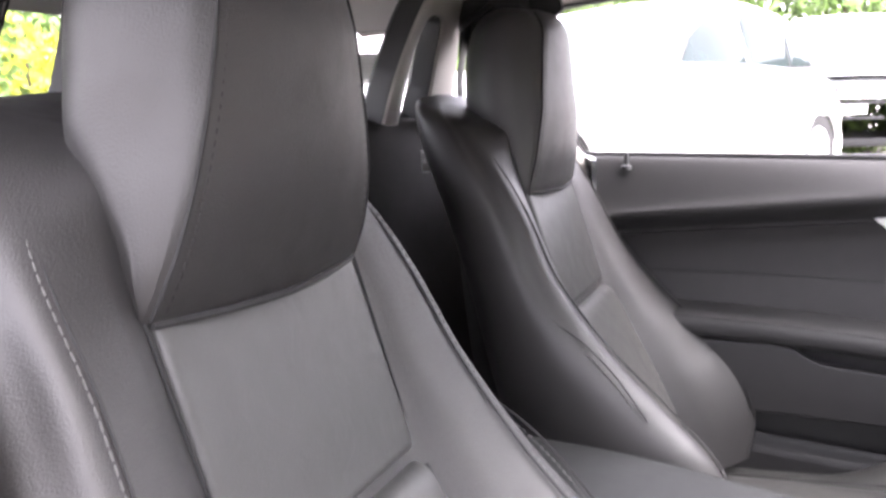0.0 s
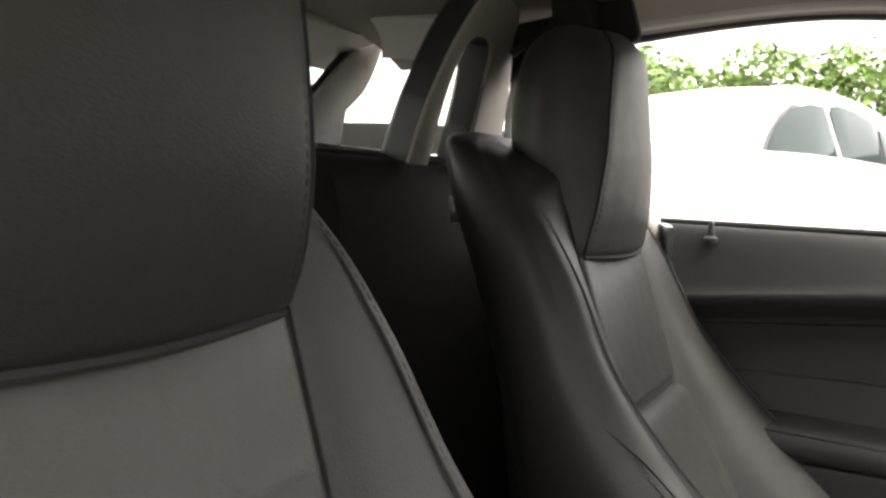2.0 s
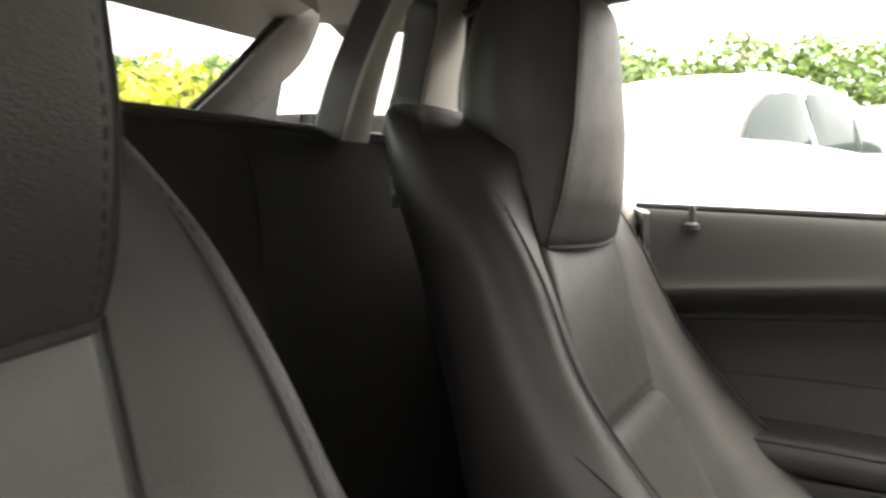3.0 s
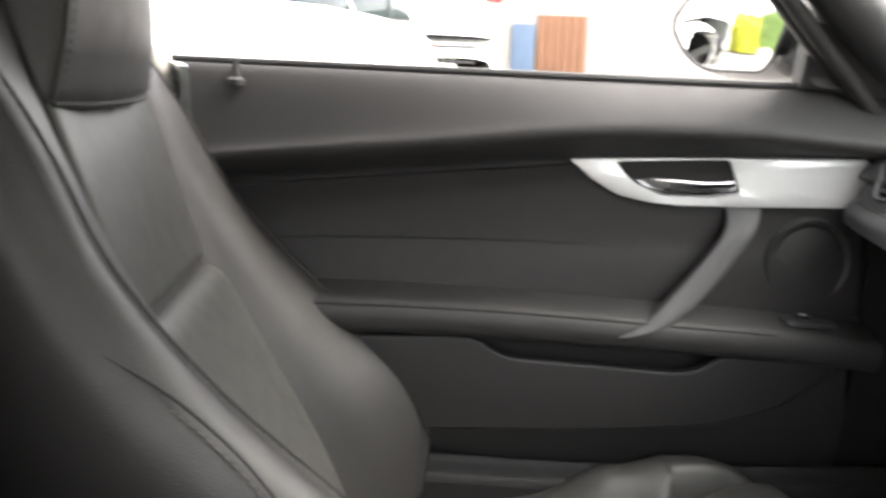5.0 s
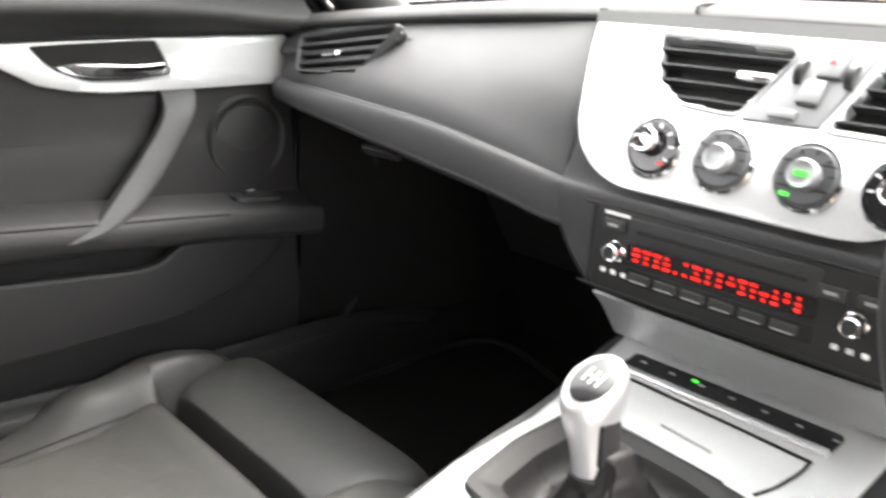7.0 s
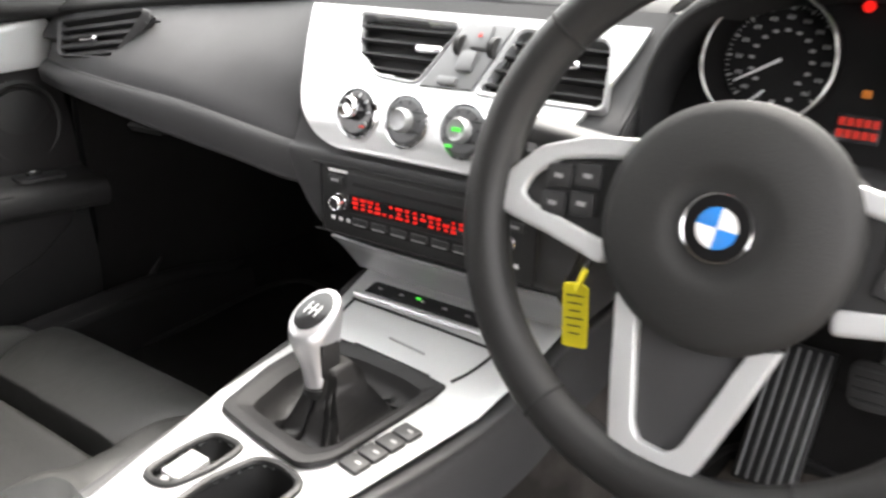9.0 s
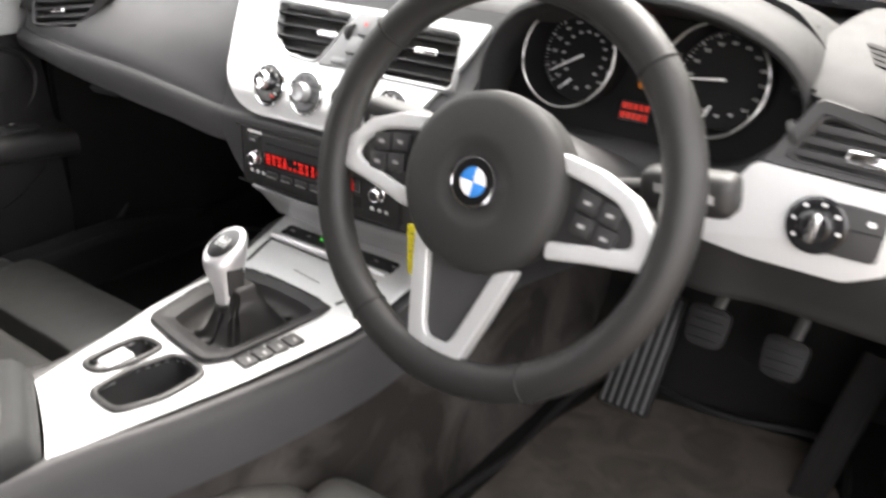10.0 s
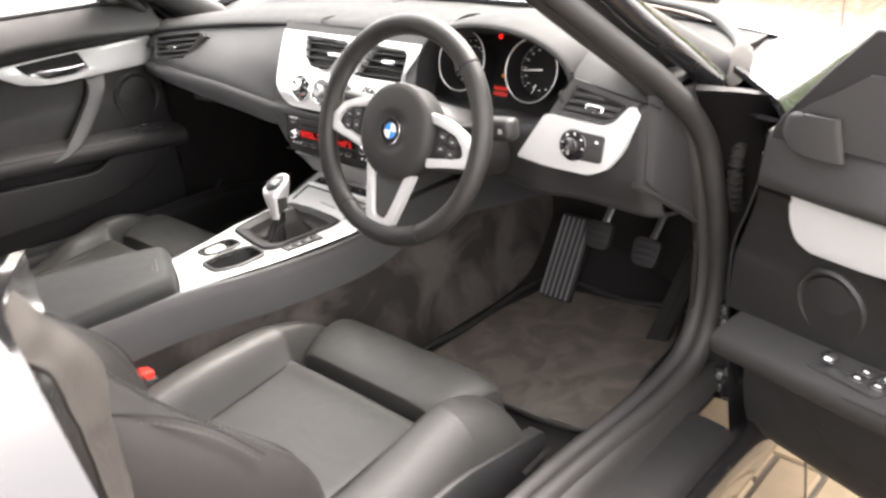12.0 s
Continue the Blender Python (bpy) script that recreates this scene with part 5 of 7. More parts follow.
part("glovebox_latch", box((0.06, 0.008, 0.012), pose(-0.42, 0.236, 0.733, 35, 0, 4), 0.003), BLACK, band, "black glovebox latch")
b = line([(-0.168, 0.2395, 0.754), (-0.1675, 0.2355, 0.737), (-0.168, 0.2365, 0.718)], 0.0018, 10)
part("band_joint", b, DARKLINE, band)
b = line([(x, yb - 0.003, zs + 0.001) for x, yt, zt, yb, zs, yk, zk in face], 0.0024, 40)
part("fascia_joint", b, DARKLINE, band)


def vent(name, corners, m, tab, slats, parent, mat=SOFT, label="black air vent with a bright slider", blade=(0.0020, HARD), slider=0.008):
    """Air vent: outline frame, dark throat, separate slats, slider."""
    ob_part = None
    o = rounded(corners, 0.010, 4)
    cx_, cy_ = sum(p[0] for p in corners) / len(corners), sum(p[1] for p in corners) / len(corners)
    b = bmesh.new()
    rows = []
    for k, h in ((1.13, -0.006), (1.12, 0.001), (1.08, 0.003), (1.0, 0.001), (0.99, -0.02)):
        sc = [((x - cx_) * (1 + (k - 1) * 0.55) + cx_, (y - cy_) * k + cy_, h) for x, y in o]
        rows.append(sc)
    grid(b, rows, close_v=True)
    b.transform(m)
    ob_part = part(name, b, mat, parent, label)
    b = slab([((x - cx_) * 1.03 + cx_, (y - cy_) * 1.06 + cy_) for x, y in o], 0.004, m @ pose(0, 0, -0.014))
    part("throat", b, BLACK, ob_part)
    ys_ = [p[1] for p in corners]
    lo, hi = min(ys_), max(ys_)
    poly = [Vector(p) for p in o]
    for k in range(slats):
        y = lo + (hi - lo) * (k + 0.75) / (slats + 0.5)
        cut = []
        for i in range(len(poly)):
            a, c_ = poly[i - 1], poly[i]
            if (a.y - y) * (c_.y - y) < 0:
                cut.append(a.x + (c_.x - a.x) * (y - a.y) / (c_.y - a.y))
        if len(cut) >= 2:
            x0, x1 = min(cut), max(cut)
            b = box((x1 - x0 + 0.002, blade[0], 0.013), m @ pose((x0 + x1) / 2, y, -0.007, 10), 0.0008)
            part("slat", b, blade[1], ob_part)
    b = box((tab[2], slider, 0.008), m @ pose(tab[0], tab[1], 0.001), 0.0035, segments=3)
    part("slider", b, CHROME, ob_part, "bright vent slider")
    return ob_part


vent("passenger_vent", PV_OUT, PV @ pose(0, 0, 0.004), (0.006, -0.003, 0.034), 4, dash, blade=(0.0045, SOFT))

# centre stack
prof = ((0.905, 0.340), (0.87, 0.312), (0.835, 0.284), (0.815, 0.262), (0.79, 0.2495), (0.758, 0.2425), (0.747, 0.234), (0.70, 0.2365), (0.665, 0.2375), (0.64, 0.262), (0.60, 0.292))
left = (-0.208, -0.193, -0.176, -0.164, -0.154, -0.160, -0.163, -0.147, -0.118, -0.106, -0.105)
right = (0.235, 0.232, 0.228, 0.226, 0.224, 0.218, 0.214, 0.205, 0.19, 0.18, 0.178)
rows = [[(a, y + 0.25, z), (a, y + 0.03, z), (a + 0.004, y + 0.006, z), (a + 0.016, y, z), (a * 0.5, y, z), (0.02, y, z), (c_ * 0.5, y, z), (c_ - 0.016, y, z), (c_ - 0.004, y + 0.006, z), (c_, y + 0.03, z), (c_, y + 0.25, z)] for (z, y), a, c_ in zip(prof, left, right)]
CV_L = [(-0.124, 0.034), (0.008, 0.030), (-0.018, -0.036), (-0.070, -0.033), (-0.105, -0.012)]
CV_R = [(0.078, 0.030), (0.172, 0.026), (0.186, -0.038), (0.056, -0.038)]
CV = frame_at((0.015, 0.304 - 0.010, 0.860), (1, 0, 0), (0, -0.78, 0.625))
b = thicken(loft(rows, 110, 110), 0.005)
for o in (CV_L, CV_R):
    punch(b, CV, o)
part("stack_surround", b, SOFT, dash, "black centre stack surround", sharp=50)


def stack_y(z):
    return float(np.interp(z, [p[0] for p in prof][::-1], [p[1] for p in prof][::-1]))


rows = []
for z, hw in ((0.894, 0.203), (0.885, 0.200), (0.86, 0.190), (0.83, 0.174), (0.805, 0.159), (0.788, 0.147), (0.774, 0.133), (0.765, 0.114), (0.7605, 0.09), (0.7585, 0.05)):
    rows.append([(0.015 + hw * t, stack_y(z) - 0.0055 - (0.0035 if z > 0.76 else 0), z) for t in (-1, -0.75, -0.4, 0, 0.4, 0.75, 1)])
b = thicken(loft(rows, 90, 110), 0.005)
for o in (CV_L, CV_R):
    punch(b, CV, o)
silver = part("silver_panel", b, SILVER, dash, "satin silver centre panel", sharp=50)
m = CV
vent("centre_vent", CV_L, m, (-0.018, 0.0, 0.032), 4, dash, SILVER_GREY)
vent("centre_vent", CV_R, m, (0.135, 0.0, 0.032), 4, dash, SILVER_GREY)
b = slab([(0.016, 0.036), (0.070, 0.034), (0.050, -0.038), (-0.012, -0.040)], 0.006, m @ pose(0, 0, 0.003), 0.002)
block = part("switch_block", b, MIDGREY, dash, "grey centre switch block")
part("hazard_switch", box((0.020, 0.026, 0.008), m @ pose(0.041, 0.017, 0.004), 0.003), MIDGREY, block, "grey hazard warning switch")
b = slab([(-0.0025, -0.0025), (0.0025, -0.0025), (0, 0.0025)], 0.001, m @ pose(0.041, 0.018, 0.0092))
part("hazard_mark", b, RED, block, "small red triangle")
part("lock_switch", box((0.019, 0.022, 0.008), m @ pose(0.034, -0.010, 0.004), 0.003), MIDGREY, block, "grey central locking switch")
part("sensor_button", box((0.022, 0.008, 0.006), m @ pose(0.020, -0.032, 0.004), 0.002), MIDGREY, block)
for xk in (0.020, 0.060):
    mk = m @ pose(xk - 0.002, 0.008, 0.002, 0, 90, 0)
    part("vent_wheel", lathe([(0.002, -0.003), (0.0105, -0.003), (0.011, 0), (0.0105, 0.003), (0.002, 0.003)], mk, 20), BLACK, block, "black thumb wheel")

# heater controls
for k, xk in enumerate((-0.058, 0.006, 0.075, 0.140)):
    mk = frame_at((xk, stack_y(0.799) - 0.0105, 0.799), (1, 0, 0), (0, -0.95, 0.31))
    part("heater_ring", lathe([(0.027, -0.003), (0.0275, 0.002), (0.0255, 0.004), (0.0235, 0.002), (0.0235, -0.003)], mk, 40), CHROME, silver, "chrome control ring")
    part("heater_dial", lathe([(0.0235, -0.001), (0.0235, 0.003), (0.021, 0.005), (0.011, 0.005), (0.002, 0.0045)], mk, 40), GLOSSBLACK if k in (0, 3) else DIALGREY, silver, "round heater control")
    part("dial_centre", lathe([(0.0115, 0.003), (0.012, 0.012), (0.010, 0.016), (0.008, 0.0145), (0.002, 0.0145)], mk @ pose(-0.004 if k == 0 else 0, 0.004 if k == 0 else 0, 0), 32), CHROME if k in (0, 3) else SILVER_GREY, silver, "bright dial centre")
    b = bmesh.new()
    for a in range(7):
        w = math.radians(-30 + a * 36)
        slab([(-0.0008, -0.002), (0.0008, -0.002), (0.0008, 0.002), (-0.0008, 0.002)], 0.0004, mk @ pose(0.0185 * math.cos(w), 0.0185 * math.sin(w), 0.0055, 0, 0, math.degrees(w) - 90), bm=b)
    part("dial_scale", b, WHITEMARK if k in (0, 3) else BLACK, silver)
    if k in (1, 2):
        for yb_ in (-0.0095, 0.0095):
            part("dial_joint", box((0.040, 0.0011, 0.0008), mk @ pose(0, yb_, 0.0049)), DARKLINE, silver)
    if k == 2:
        b = box((0.010, 0.004, 0.001), mk @ pose(0, 0, 0.0152), 0.0003)
        box((0.008, 0.003, 0.001), mk @ pose(-0.012, -0.016, 0.0056), 0.0003, b)
        part("dial_lamp", b, GREENGLOW, silver, "lit green symbol")
    if k == 0:
        part("dial_lamp", box((0.006, 0.003, 0.001), mk @ pose(0.012, -0.013, 0.0056), 0.0003), RED, silver, "red temperature mark")

# radio
m = frame_at((0.030, 0.2365, 0.7045), (1, 0, 0), (0, -1, 0.03))
radio = part("radio", slab(rounded([(-0.132, -0.037), (0.132, -0.037), (0.132, 0.037), (-0.132, 0.037)], 0.006), 0.012, m @ pose(0, 0, 0.008), 0.002), BLACK, dash, "black car radio with a red display")
edge = [m @ Vector((x, y, 0.0075)) for x, y in rounded([(-0.133, -0.038), (0.133, -0.038), (0.133, 0.038), (-0.133, 0.038)], 0.008, 3)]
part("radio_joint", tube(edge, 0.0013, 6, closed=True, count=90), DARKLINE, radio)
part("slot_panel", slab(rounded([(-0.094, 0.012), (0.074, 0.012), (0.074, 0.0335), (-0.094, 0.0335)], 0.004), 0.003, m @ pose(0, 0, 0.0098), 0.001), HARD, radio, "disc slot panel")
part("slot_gap", box((0.150, 0.0035, 0.002), m @ pose(-0.010, 0.0225, 0.0095)), DARKLINE, radio)
part("button_bed", slab(rounded([(-0.094, -0.0255), (0.076, -0.0255), (0.076, -0.011), (-0.094, -0.011)], 0.003), 0.002, m @ pose(0, 0, 0.0086), 0.0006), DARKLINE, radio)
part("display", slab(rounded([(-0.094, -0.006), (0.074, -0.006), (0.074, 0.010), (-0.094, 0.010)], 0.002), 0.002, m @ pose(0, 0, 0.0092)), GLOSSBLACK, radio, "dark display window")
b = bmesh.new()
xk = -0.088
rnd = random.Random(5)
while xk < 0.064:
    w = rnd.choice((0.006, 0.008, 0.009))
    for dy in (-0.0028, 0.002, 0.0068):
        if rnd.random() < 0.85:
            box((w * rnd.uniform(0.35, 1), 0.0026, 0.0006), m @ pose(xk + w / 2, dy, 0.0097), bm=b)
    xk += w + 0.002
part("display_readout", b, REDGLOW, radio, "glowing red display bars")
for xk in (-0.105, 0.103):
    mk = m @ pose(xk, 0.0, 0.008)
    part("radio_knob", lathe([(0.0092, 0), (0.0095, 0.002), (0.0084, 0.003), (0.008, 0.011), (0.0068, 0.0125), (0.0060, 0.012)], mk, 28, cap=False), CHROME, radio, "chrome-ringed radio knob")
    part("knob_face", lathe([(0.0066, 0.0100), (0.0064, 0.0118), (0.001, 0.0118)], mk, 24), HARD, radio)
for k in range(6):
    b = box((0.021, 0.0075, 0.004), m @ pose(-0.078 + 0.0262 * k, -0.0185, 0.009), 0.0015)
    part("preset_button", b, HARD, radio)
    part("button_mark", box((0.017, 0.0012, 0.0006), m @ pose(-0.078 + 0.0262 * k, -0.0215, 0.0113)), GREYMARK, radio)
for xk, zk in ((-0.110, 0.023), (0.083, 0.018), (0.112, 0.018)):
    part("radio_button", box((0.022, 0.010, 0.004), m @ pose(xk, zk, 0.009), 0.0015), HARD, radio)
    part("button_mark", box((0.010, 0.0025, 0.0006), m @ pose(xk, zk, 0.0113)), GREYMARK, radio)
b = bmesh.new()
for k in range(3):
    box((0.005, 0.004, 0.0006), m @ pose(-0.117 + 0.011 * k, -0.020, 0.0085), bm=b)
    box((0.005, 0.004, 0.0006), m @ pose(0.092 + 0.011 * k, -0.021, 0.0085), bm=b)
box((0.026, 0.003, 0.0006), m @ pose(-0.108, 0.033, 0.0085), bm=b)
part("printed_legend", b, WHITEMARK, radio)

rows = [[(x, stack_y(z) - 0.004 - (0.004 if abs(x - 0.035) < 0.12 else 0), z) for x in (-0.104, -0.09, -0.03, 0.035, 0.10, 0.165, 0.180)] for z in (0.657, 0.650, 0.640, 0.622, 0.604)]
part("stack_riser", thicken(loft(rows, 20, 30), 0.003), SILVER_GREY, dash, "satin grey panel under the radio", sharp=50)

# driver's end: silver switch panel, vent, end cap, knee trim
sm = frame_at((0.60, 0.2435, 0.795), (1, 0, 0), (0.02, -0.985, 0.17))
sp = rounded([(-0.108, -0.042), (-0.05, -0.049), (0.03, -0.050), (0.060, -0.036), (0.080, -0.008), (0.107, 0.056), (0.087, 0.066), (0.062, 0.036), (0.042, 0.0295), (-0.052, 0.0345), (-0.062, 0.032)], 0.007, 3)
dsp = part("driver_silver_panel", slab(sp, 0.012, sm, 0.004), SILVER, dash, "satin silver light switch panel", sharp=45)
m = frame_at((0.612, 0.262, 0.843), (1, -0.12, 0), (0.02, -0.93, 0.36))
DV_OUT = [(-0.029, 0.0285), (0.060, 0.0135), (0.040, -0.0115), (-0.047, -0.0105)]
vent("driver_vent", DV_OUT, m, (0.012, 0.0015, 0.032), 3, dash, blade=(0.0062, SOFT), slider=0.012)
outer = catmull([(*p, 0) for p in rounded([(-0.038, 0.0425), (0.088, 0.0265), (0.074, 0.006), (0.043, -0.0175), (-0.067, -0.0190)], 0.006, 3)], 200, True)
inner = catmull([(*p, 0) for p in rounded([(1.06 * x, 1.06 * y + 0.0002) for x, y in DV_OUT], 0.006, 3)], 200, True)
c = np.array([0.006, 0.005, 0])


def ring_at(q, w):
    """Points of a closed outline in the directions w round c."""
    d = q - c
    a = np.arctan2(d[:, 1], d[:, 0])
    k = np.argsort(a)
    aa, dd = np.concatenate([a[k] - 2 * math.pi, a[k], a[k] + 2 * math.pi]), np.tile(q[k], (3, 1))
    return [np.array([np.interp(x, aa, dd[:, t]) for t in range(2)]) for x in w]


ws = np.linspace(-math.pi, math.pi, 180, endpoint=False)
oo, ii = ring_at(outer, ws), ring_at(inner, ws)
b = bmesh.new()
grid(b, [[m @ Vector((*(a * (1 - t) + e * t), h)) for a, e in zip(oo, ii)] for t, h in ((0, -0.006), (0, 0.0005), (0.08, 0.0025), (0.9, 0.0015), (1.0, -0.001), (1.0, -0.012))], close_v=True)
part("vent_bezel", b, SOFT, dash, "charcoal plastic vent surround", sharp=40)
part("vent_wheel", lathe([(0.004, -0.003), (0.013, -0.003), (0.0135, 0), (0.013, 0.003), (0.004, 0.003)], m @ pose(-0.050, 0.009, -0.008, 0, 90, 30), 28), BLACK, dash, "black thumb wheel")
m2 = sm @ pose(0.001, -0.006, 0.001)
b = slab(rounded([(0.0, -0.022), (0.050, -0.022), (0.052, 0.020), (0.0, 0.022)], 0.006), 0.006, m2 @ pose(0, 0, 0.003), 0.002)
part("light_switch", b, HARD, dsp, "black rotary light switch")
part("rotary_dial", lathe([(0.024, 0), (0.0245, 0.004), (0.022, 0.006), (0.014, 0.006), (0.0135, 0.014), (0.011, 0.016), (0.002, 0.0155)], m2 @ pose(0, 0, 0.001), 36), GLOSSBLACK, dsp)
part("dial_grip", box((0.008, 0.026, 0.010), m2 @ pose(0, 0, 0.018, 0, 0, -8), 0.003), CHROME, dsp, "bright dial grip")
b = bmesh.new()
for a in range(6):
    w = math.radians(-10 + 45 * a)
    box((0.003, 0.003, 0.0005), m2 @ pose(0.0185 * math.cos(w), 0.0185 * math.sin(w), 0.0073), bm=b)
box((0.005, 0.004, 0.0005), m2 @ pose(0.040, 0.010, 0.0033), bm=b)
part("dial_scale", b, WHITEMARK, dsp)
b = line([m2 @ Vector((0.026, 0.002, 0.0035)), m2 @ Vector((0.05, 0.002, 0.0035))], 0.0008, 4)
part("switch_joint", b, DARKLINE, dsp)
# carrier behind the vent and panel
rows = [[(x, y + dy, z) for dy, z in ((0.10, zt), (0.02, zt), (0.012, zt - 0.035), (0.014, 0.755), (0.016, 0.735), (0.03, 0.70), (0.05, 0.672), (0.13, 0.655), (0.35, 0.60))] for x, y, zt in ((0.235, 0.285, 0.80), (0.40, 0.262, 0.80), (0.50, 0.242, 0.80), (0.56, 0.252, 0.84), (0.64, 0.248, 0.84), (0.68, 0.246, 0.845), (0.706, 0.246, 0.862), (0.726, 0.265, 0.86))]
DV = frame_at((0.612, 0.268, 0.843), (1, -0.12, 0), (0.02, -0.93, 0.36))
b = punch(thicken(loft(rows, 130, 90), 0.006), DV, DV_OUT)
part("knee_trim", b, DASHTOP, dash, "black driver's knee panel", sharp=60)
rows = []
for x, y, zb_ in ((0.713, 0.262, 0.742), (0.725, 0.278, 0.724), (0.735, 0.33, 0.688), (0.741, 0.385, 0.645), (0.743, 0.45, 0.61)):
    rows.append([(x - 0.004, y, 0.876), (x, y, 0.866), (x + 0.002, y, 0.80), (x + 0.001, y, 0.5 * (0.80 + zb_)), (x, y, zb_ + 0.006), (x - 0.008, y + 0.004, zb_), (x - 0.05, y + 0.03, zb_ - 0.006)])
part("dash_end_cap", thicken(loft(rows, 20, 24), 0.005), DASHTOP, dash, "dark plastic dashboard end cap", sharp=60)
b = line([(0.706, 0.243, 0.744), (0.724, 0.29, 0.711), (0.738, 0.345, 0.672), (0.744, 0.40, 0.632)], 0.0055, 20)
part("end_joint", b, DARKLINE, dash)

# instrument binnacle
arch = [(0.222, 0.805), (0.228, 0.875), (0.262, 0.925), (0.33, 0.952), (0.41, 0.957), (0.49, 0.945), (0.55, 0.915), (0.572, 0.87), (0.555, 0.80)]
rows = []
for y, sc, dz in ((0.60, 0.92, -0.035), (0.45, 0.99, -0.006), (0.345, 1.0, 0.0), (0.295, 0.985, -0.002), (0.283, 0.965, -0.006), (0.288, 0.945, -0.01), (0.33, 0.90, -0.018), (0.375, 0.86, -0.025)):
    rows.append([(0.40 + (x - 0.40) * sc, y, 0.84 + (z - 0.84) * sc + dz) for x, z in arch])
hood = part("binnacle_hood", loft(rows, 40, 60), DASHTOP, dash, "soft black instrument hood", sharp=60)
gm = frame_at((0.405, 0.3395, 0.868), (1, -0.05, 0), (0, -0.955, 0.297))
part("instrument_panel", slab(rounded([(-0.178, -0.085), (0.165, -0.085), (0.168, 0.03), (0.11, 0.085), (-0.12, 0.085), (-0.175, 0.04)], 0.03), 0.006, gm), SHADEBLACK, hood, "black instrument panel")
for k, (xk, sgn) in enumerate(((-0.078, 1), (0.073, -1))):
    mk = gm @ pose(xk, 0.004, 0.004)
    turn = np.linspace(0, 2 * math.pi, 24, endpoint=False)
    part("gauge_rim", tube([mk @ Vector((-0.004 + 0.0515 * math.cos(w), -0.004 + 0.0525 * math.sin(w), 0.033)) for w in turn], 0.0013, 8, closed=True, count=80), STEEL, hood, "thin chrome gauge rim")
    b = grid(bmesh.new(), [[mk @ Vector((-0.004 * t + (0.0475 + 0.004 * t) * math.cos(w), -0.004 * t + (0.0475 + 0.005 * t) * math.sin(w), 0.002 + 0.031 * t)) for w in np.linspace(0, 2 * math.pi, 48, endpoint=False)] for t in (0, 0.5, 1)], close_v=True)
    part("gauge_tube", b, SHADEBLACK, hood, "deep black gauge surround")
    part("gauge_face", lathe([(0.047, 0), (0.047, 0.004), (0.040, 0.004), (0.002, 0.0035)], mk, 48), SHADEBLACK, hood, "black gauge face")
    b = bmesh.new()
    for a in range(49):
        w = math.radians(225 - a * 5.625)
        box((0.0006, 0.0028, 0.0005), mk @ pose(0.0435 * math.cos(w), 0.0435 * math.sin(w), 0.0048, 0, 0, math.degrees(w) - 90), bm=b)
    for a in range(13):
        w = math.radians(225 - a * 22.5)
        for dx in (-0.0016, 0.0016):
            box((0.0016, 0.0032, 0.0005), mk @ pose(0.0345 * math.cos(w) + dx, 0.0345 * math.sin(w), 0.0048), bm=b)
        box((0.0016, 0.004, 0.0005), mk @ pose(0.0425 * math.cos(w), 0.0425 * math.sin(w), 0.0048, 0, 0, math.degrees(w) - 90), bm=b)
        if k == 0:
            box((0.004, 0.0025, 0.0005), mk @ pose(0.024 * math.cos(w), 0.024 * math.sin(w), 0.0048), bm=b)
    for a in range(3):
        w = math.radians(-115 + 25 * a)
        box((0.004, 0.003, 0.0005), mk @ pose(0.030 * math.cos(w), 0.034 * math.sin(w), 0.0048), bm=b)
    part("gauge_scale", b, GREYMARK, hood, "pale gauge numerals as bars")
    w = math.radians(212 if k == 0 else 187)
    c0, c1 = mk @ Vector((0, 0, 0.007)), mk @ Vector((0.040 * math.cos(w), 0.040 * math.sin(w), 0.007))
    part("needle", tube([c0, (c0 + c1) / 2, c1], [0.0016, 0.0012, 0.0006], 6, count=4), WHITEMARK, hood, "white gauge needle")
    w = math.radians(225 if k == 0 else 250)
    c0, c1 = mk @ Vector((-0.008, -0.026, 0.006)), mk @ Vector((-0.008 + 0.017 * math.cos(w), -0.026 + 0.017 * math.sin(w), 0.006))
    part("needle", tube([c0, (c0 + c1) / 2, c1], [0.0012, 0.001, 0.0005], 6, count=4), WHITEMARK, hood)
part("warning_lamp", lathe([(0.0045, 0), (0.0045, 0.001), (0.001, 0.001)], gm @ pose(-0.022, 0.050, 0.012), 16), REDGLOW, hood, "lit red warning lamp")
part("warning_lamp", box((0.007, 0.006, 0.001), gm @ pose(-0.010, -0.0146, 0.003), 0.0003), AMBERGLOW, hood, "amber warning lamp")
part("trip_window", box((0.034, 0.022, 0.001), gm @ pose(-0.0105, -0.042, 0.003), 0.0003), GLOSSBLACK, hood, "dark trip display window")
for i in range(2):
    for j in range(5):
        part("trip_bar", box((0.0045, 0.0062, 0.0006), gm @ pose(-0.0228 + 0.0062 * j, -0.0465 + 0.0095 * i, 0.0038)), REDDIM, hood, "red lit trip display bar")

# ---- steering wheel ----
wheel = thing("steering_wheel", "black leather three-spoke steering wheel with satin silver spokes", "steering wheel", (0.374, 0.105, 0.80))
TILT = radians(18.5)
wm = frame_at((0.372, 0.0895, 0.8155), (1, 0, 0), (0, -math.cos(TILT), math.sin(TILT)))
R = 0.167
rm, wm = wm, wm @ pose(0, 0, 0, 0, 0, -6)
sw = rm @ pose(0, 0, 0, 0, 0, -3)
b = tube([wm @ Vector((R * math.cos(w), R * math.sin(w), 0)) for w in np.linspace(0, 2 * math.pi, 24, endpoint=False)], 0.0165, 14, closed=True, count=96, flat=1.0, up=tuple(wm.to_3x3() @ Vector((0, 0, 1))))
rim = part("rim", b, RIMHIDE, wheel, "black leather-covered rim", sharp=60)
b = bmesh.new()
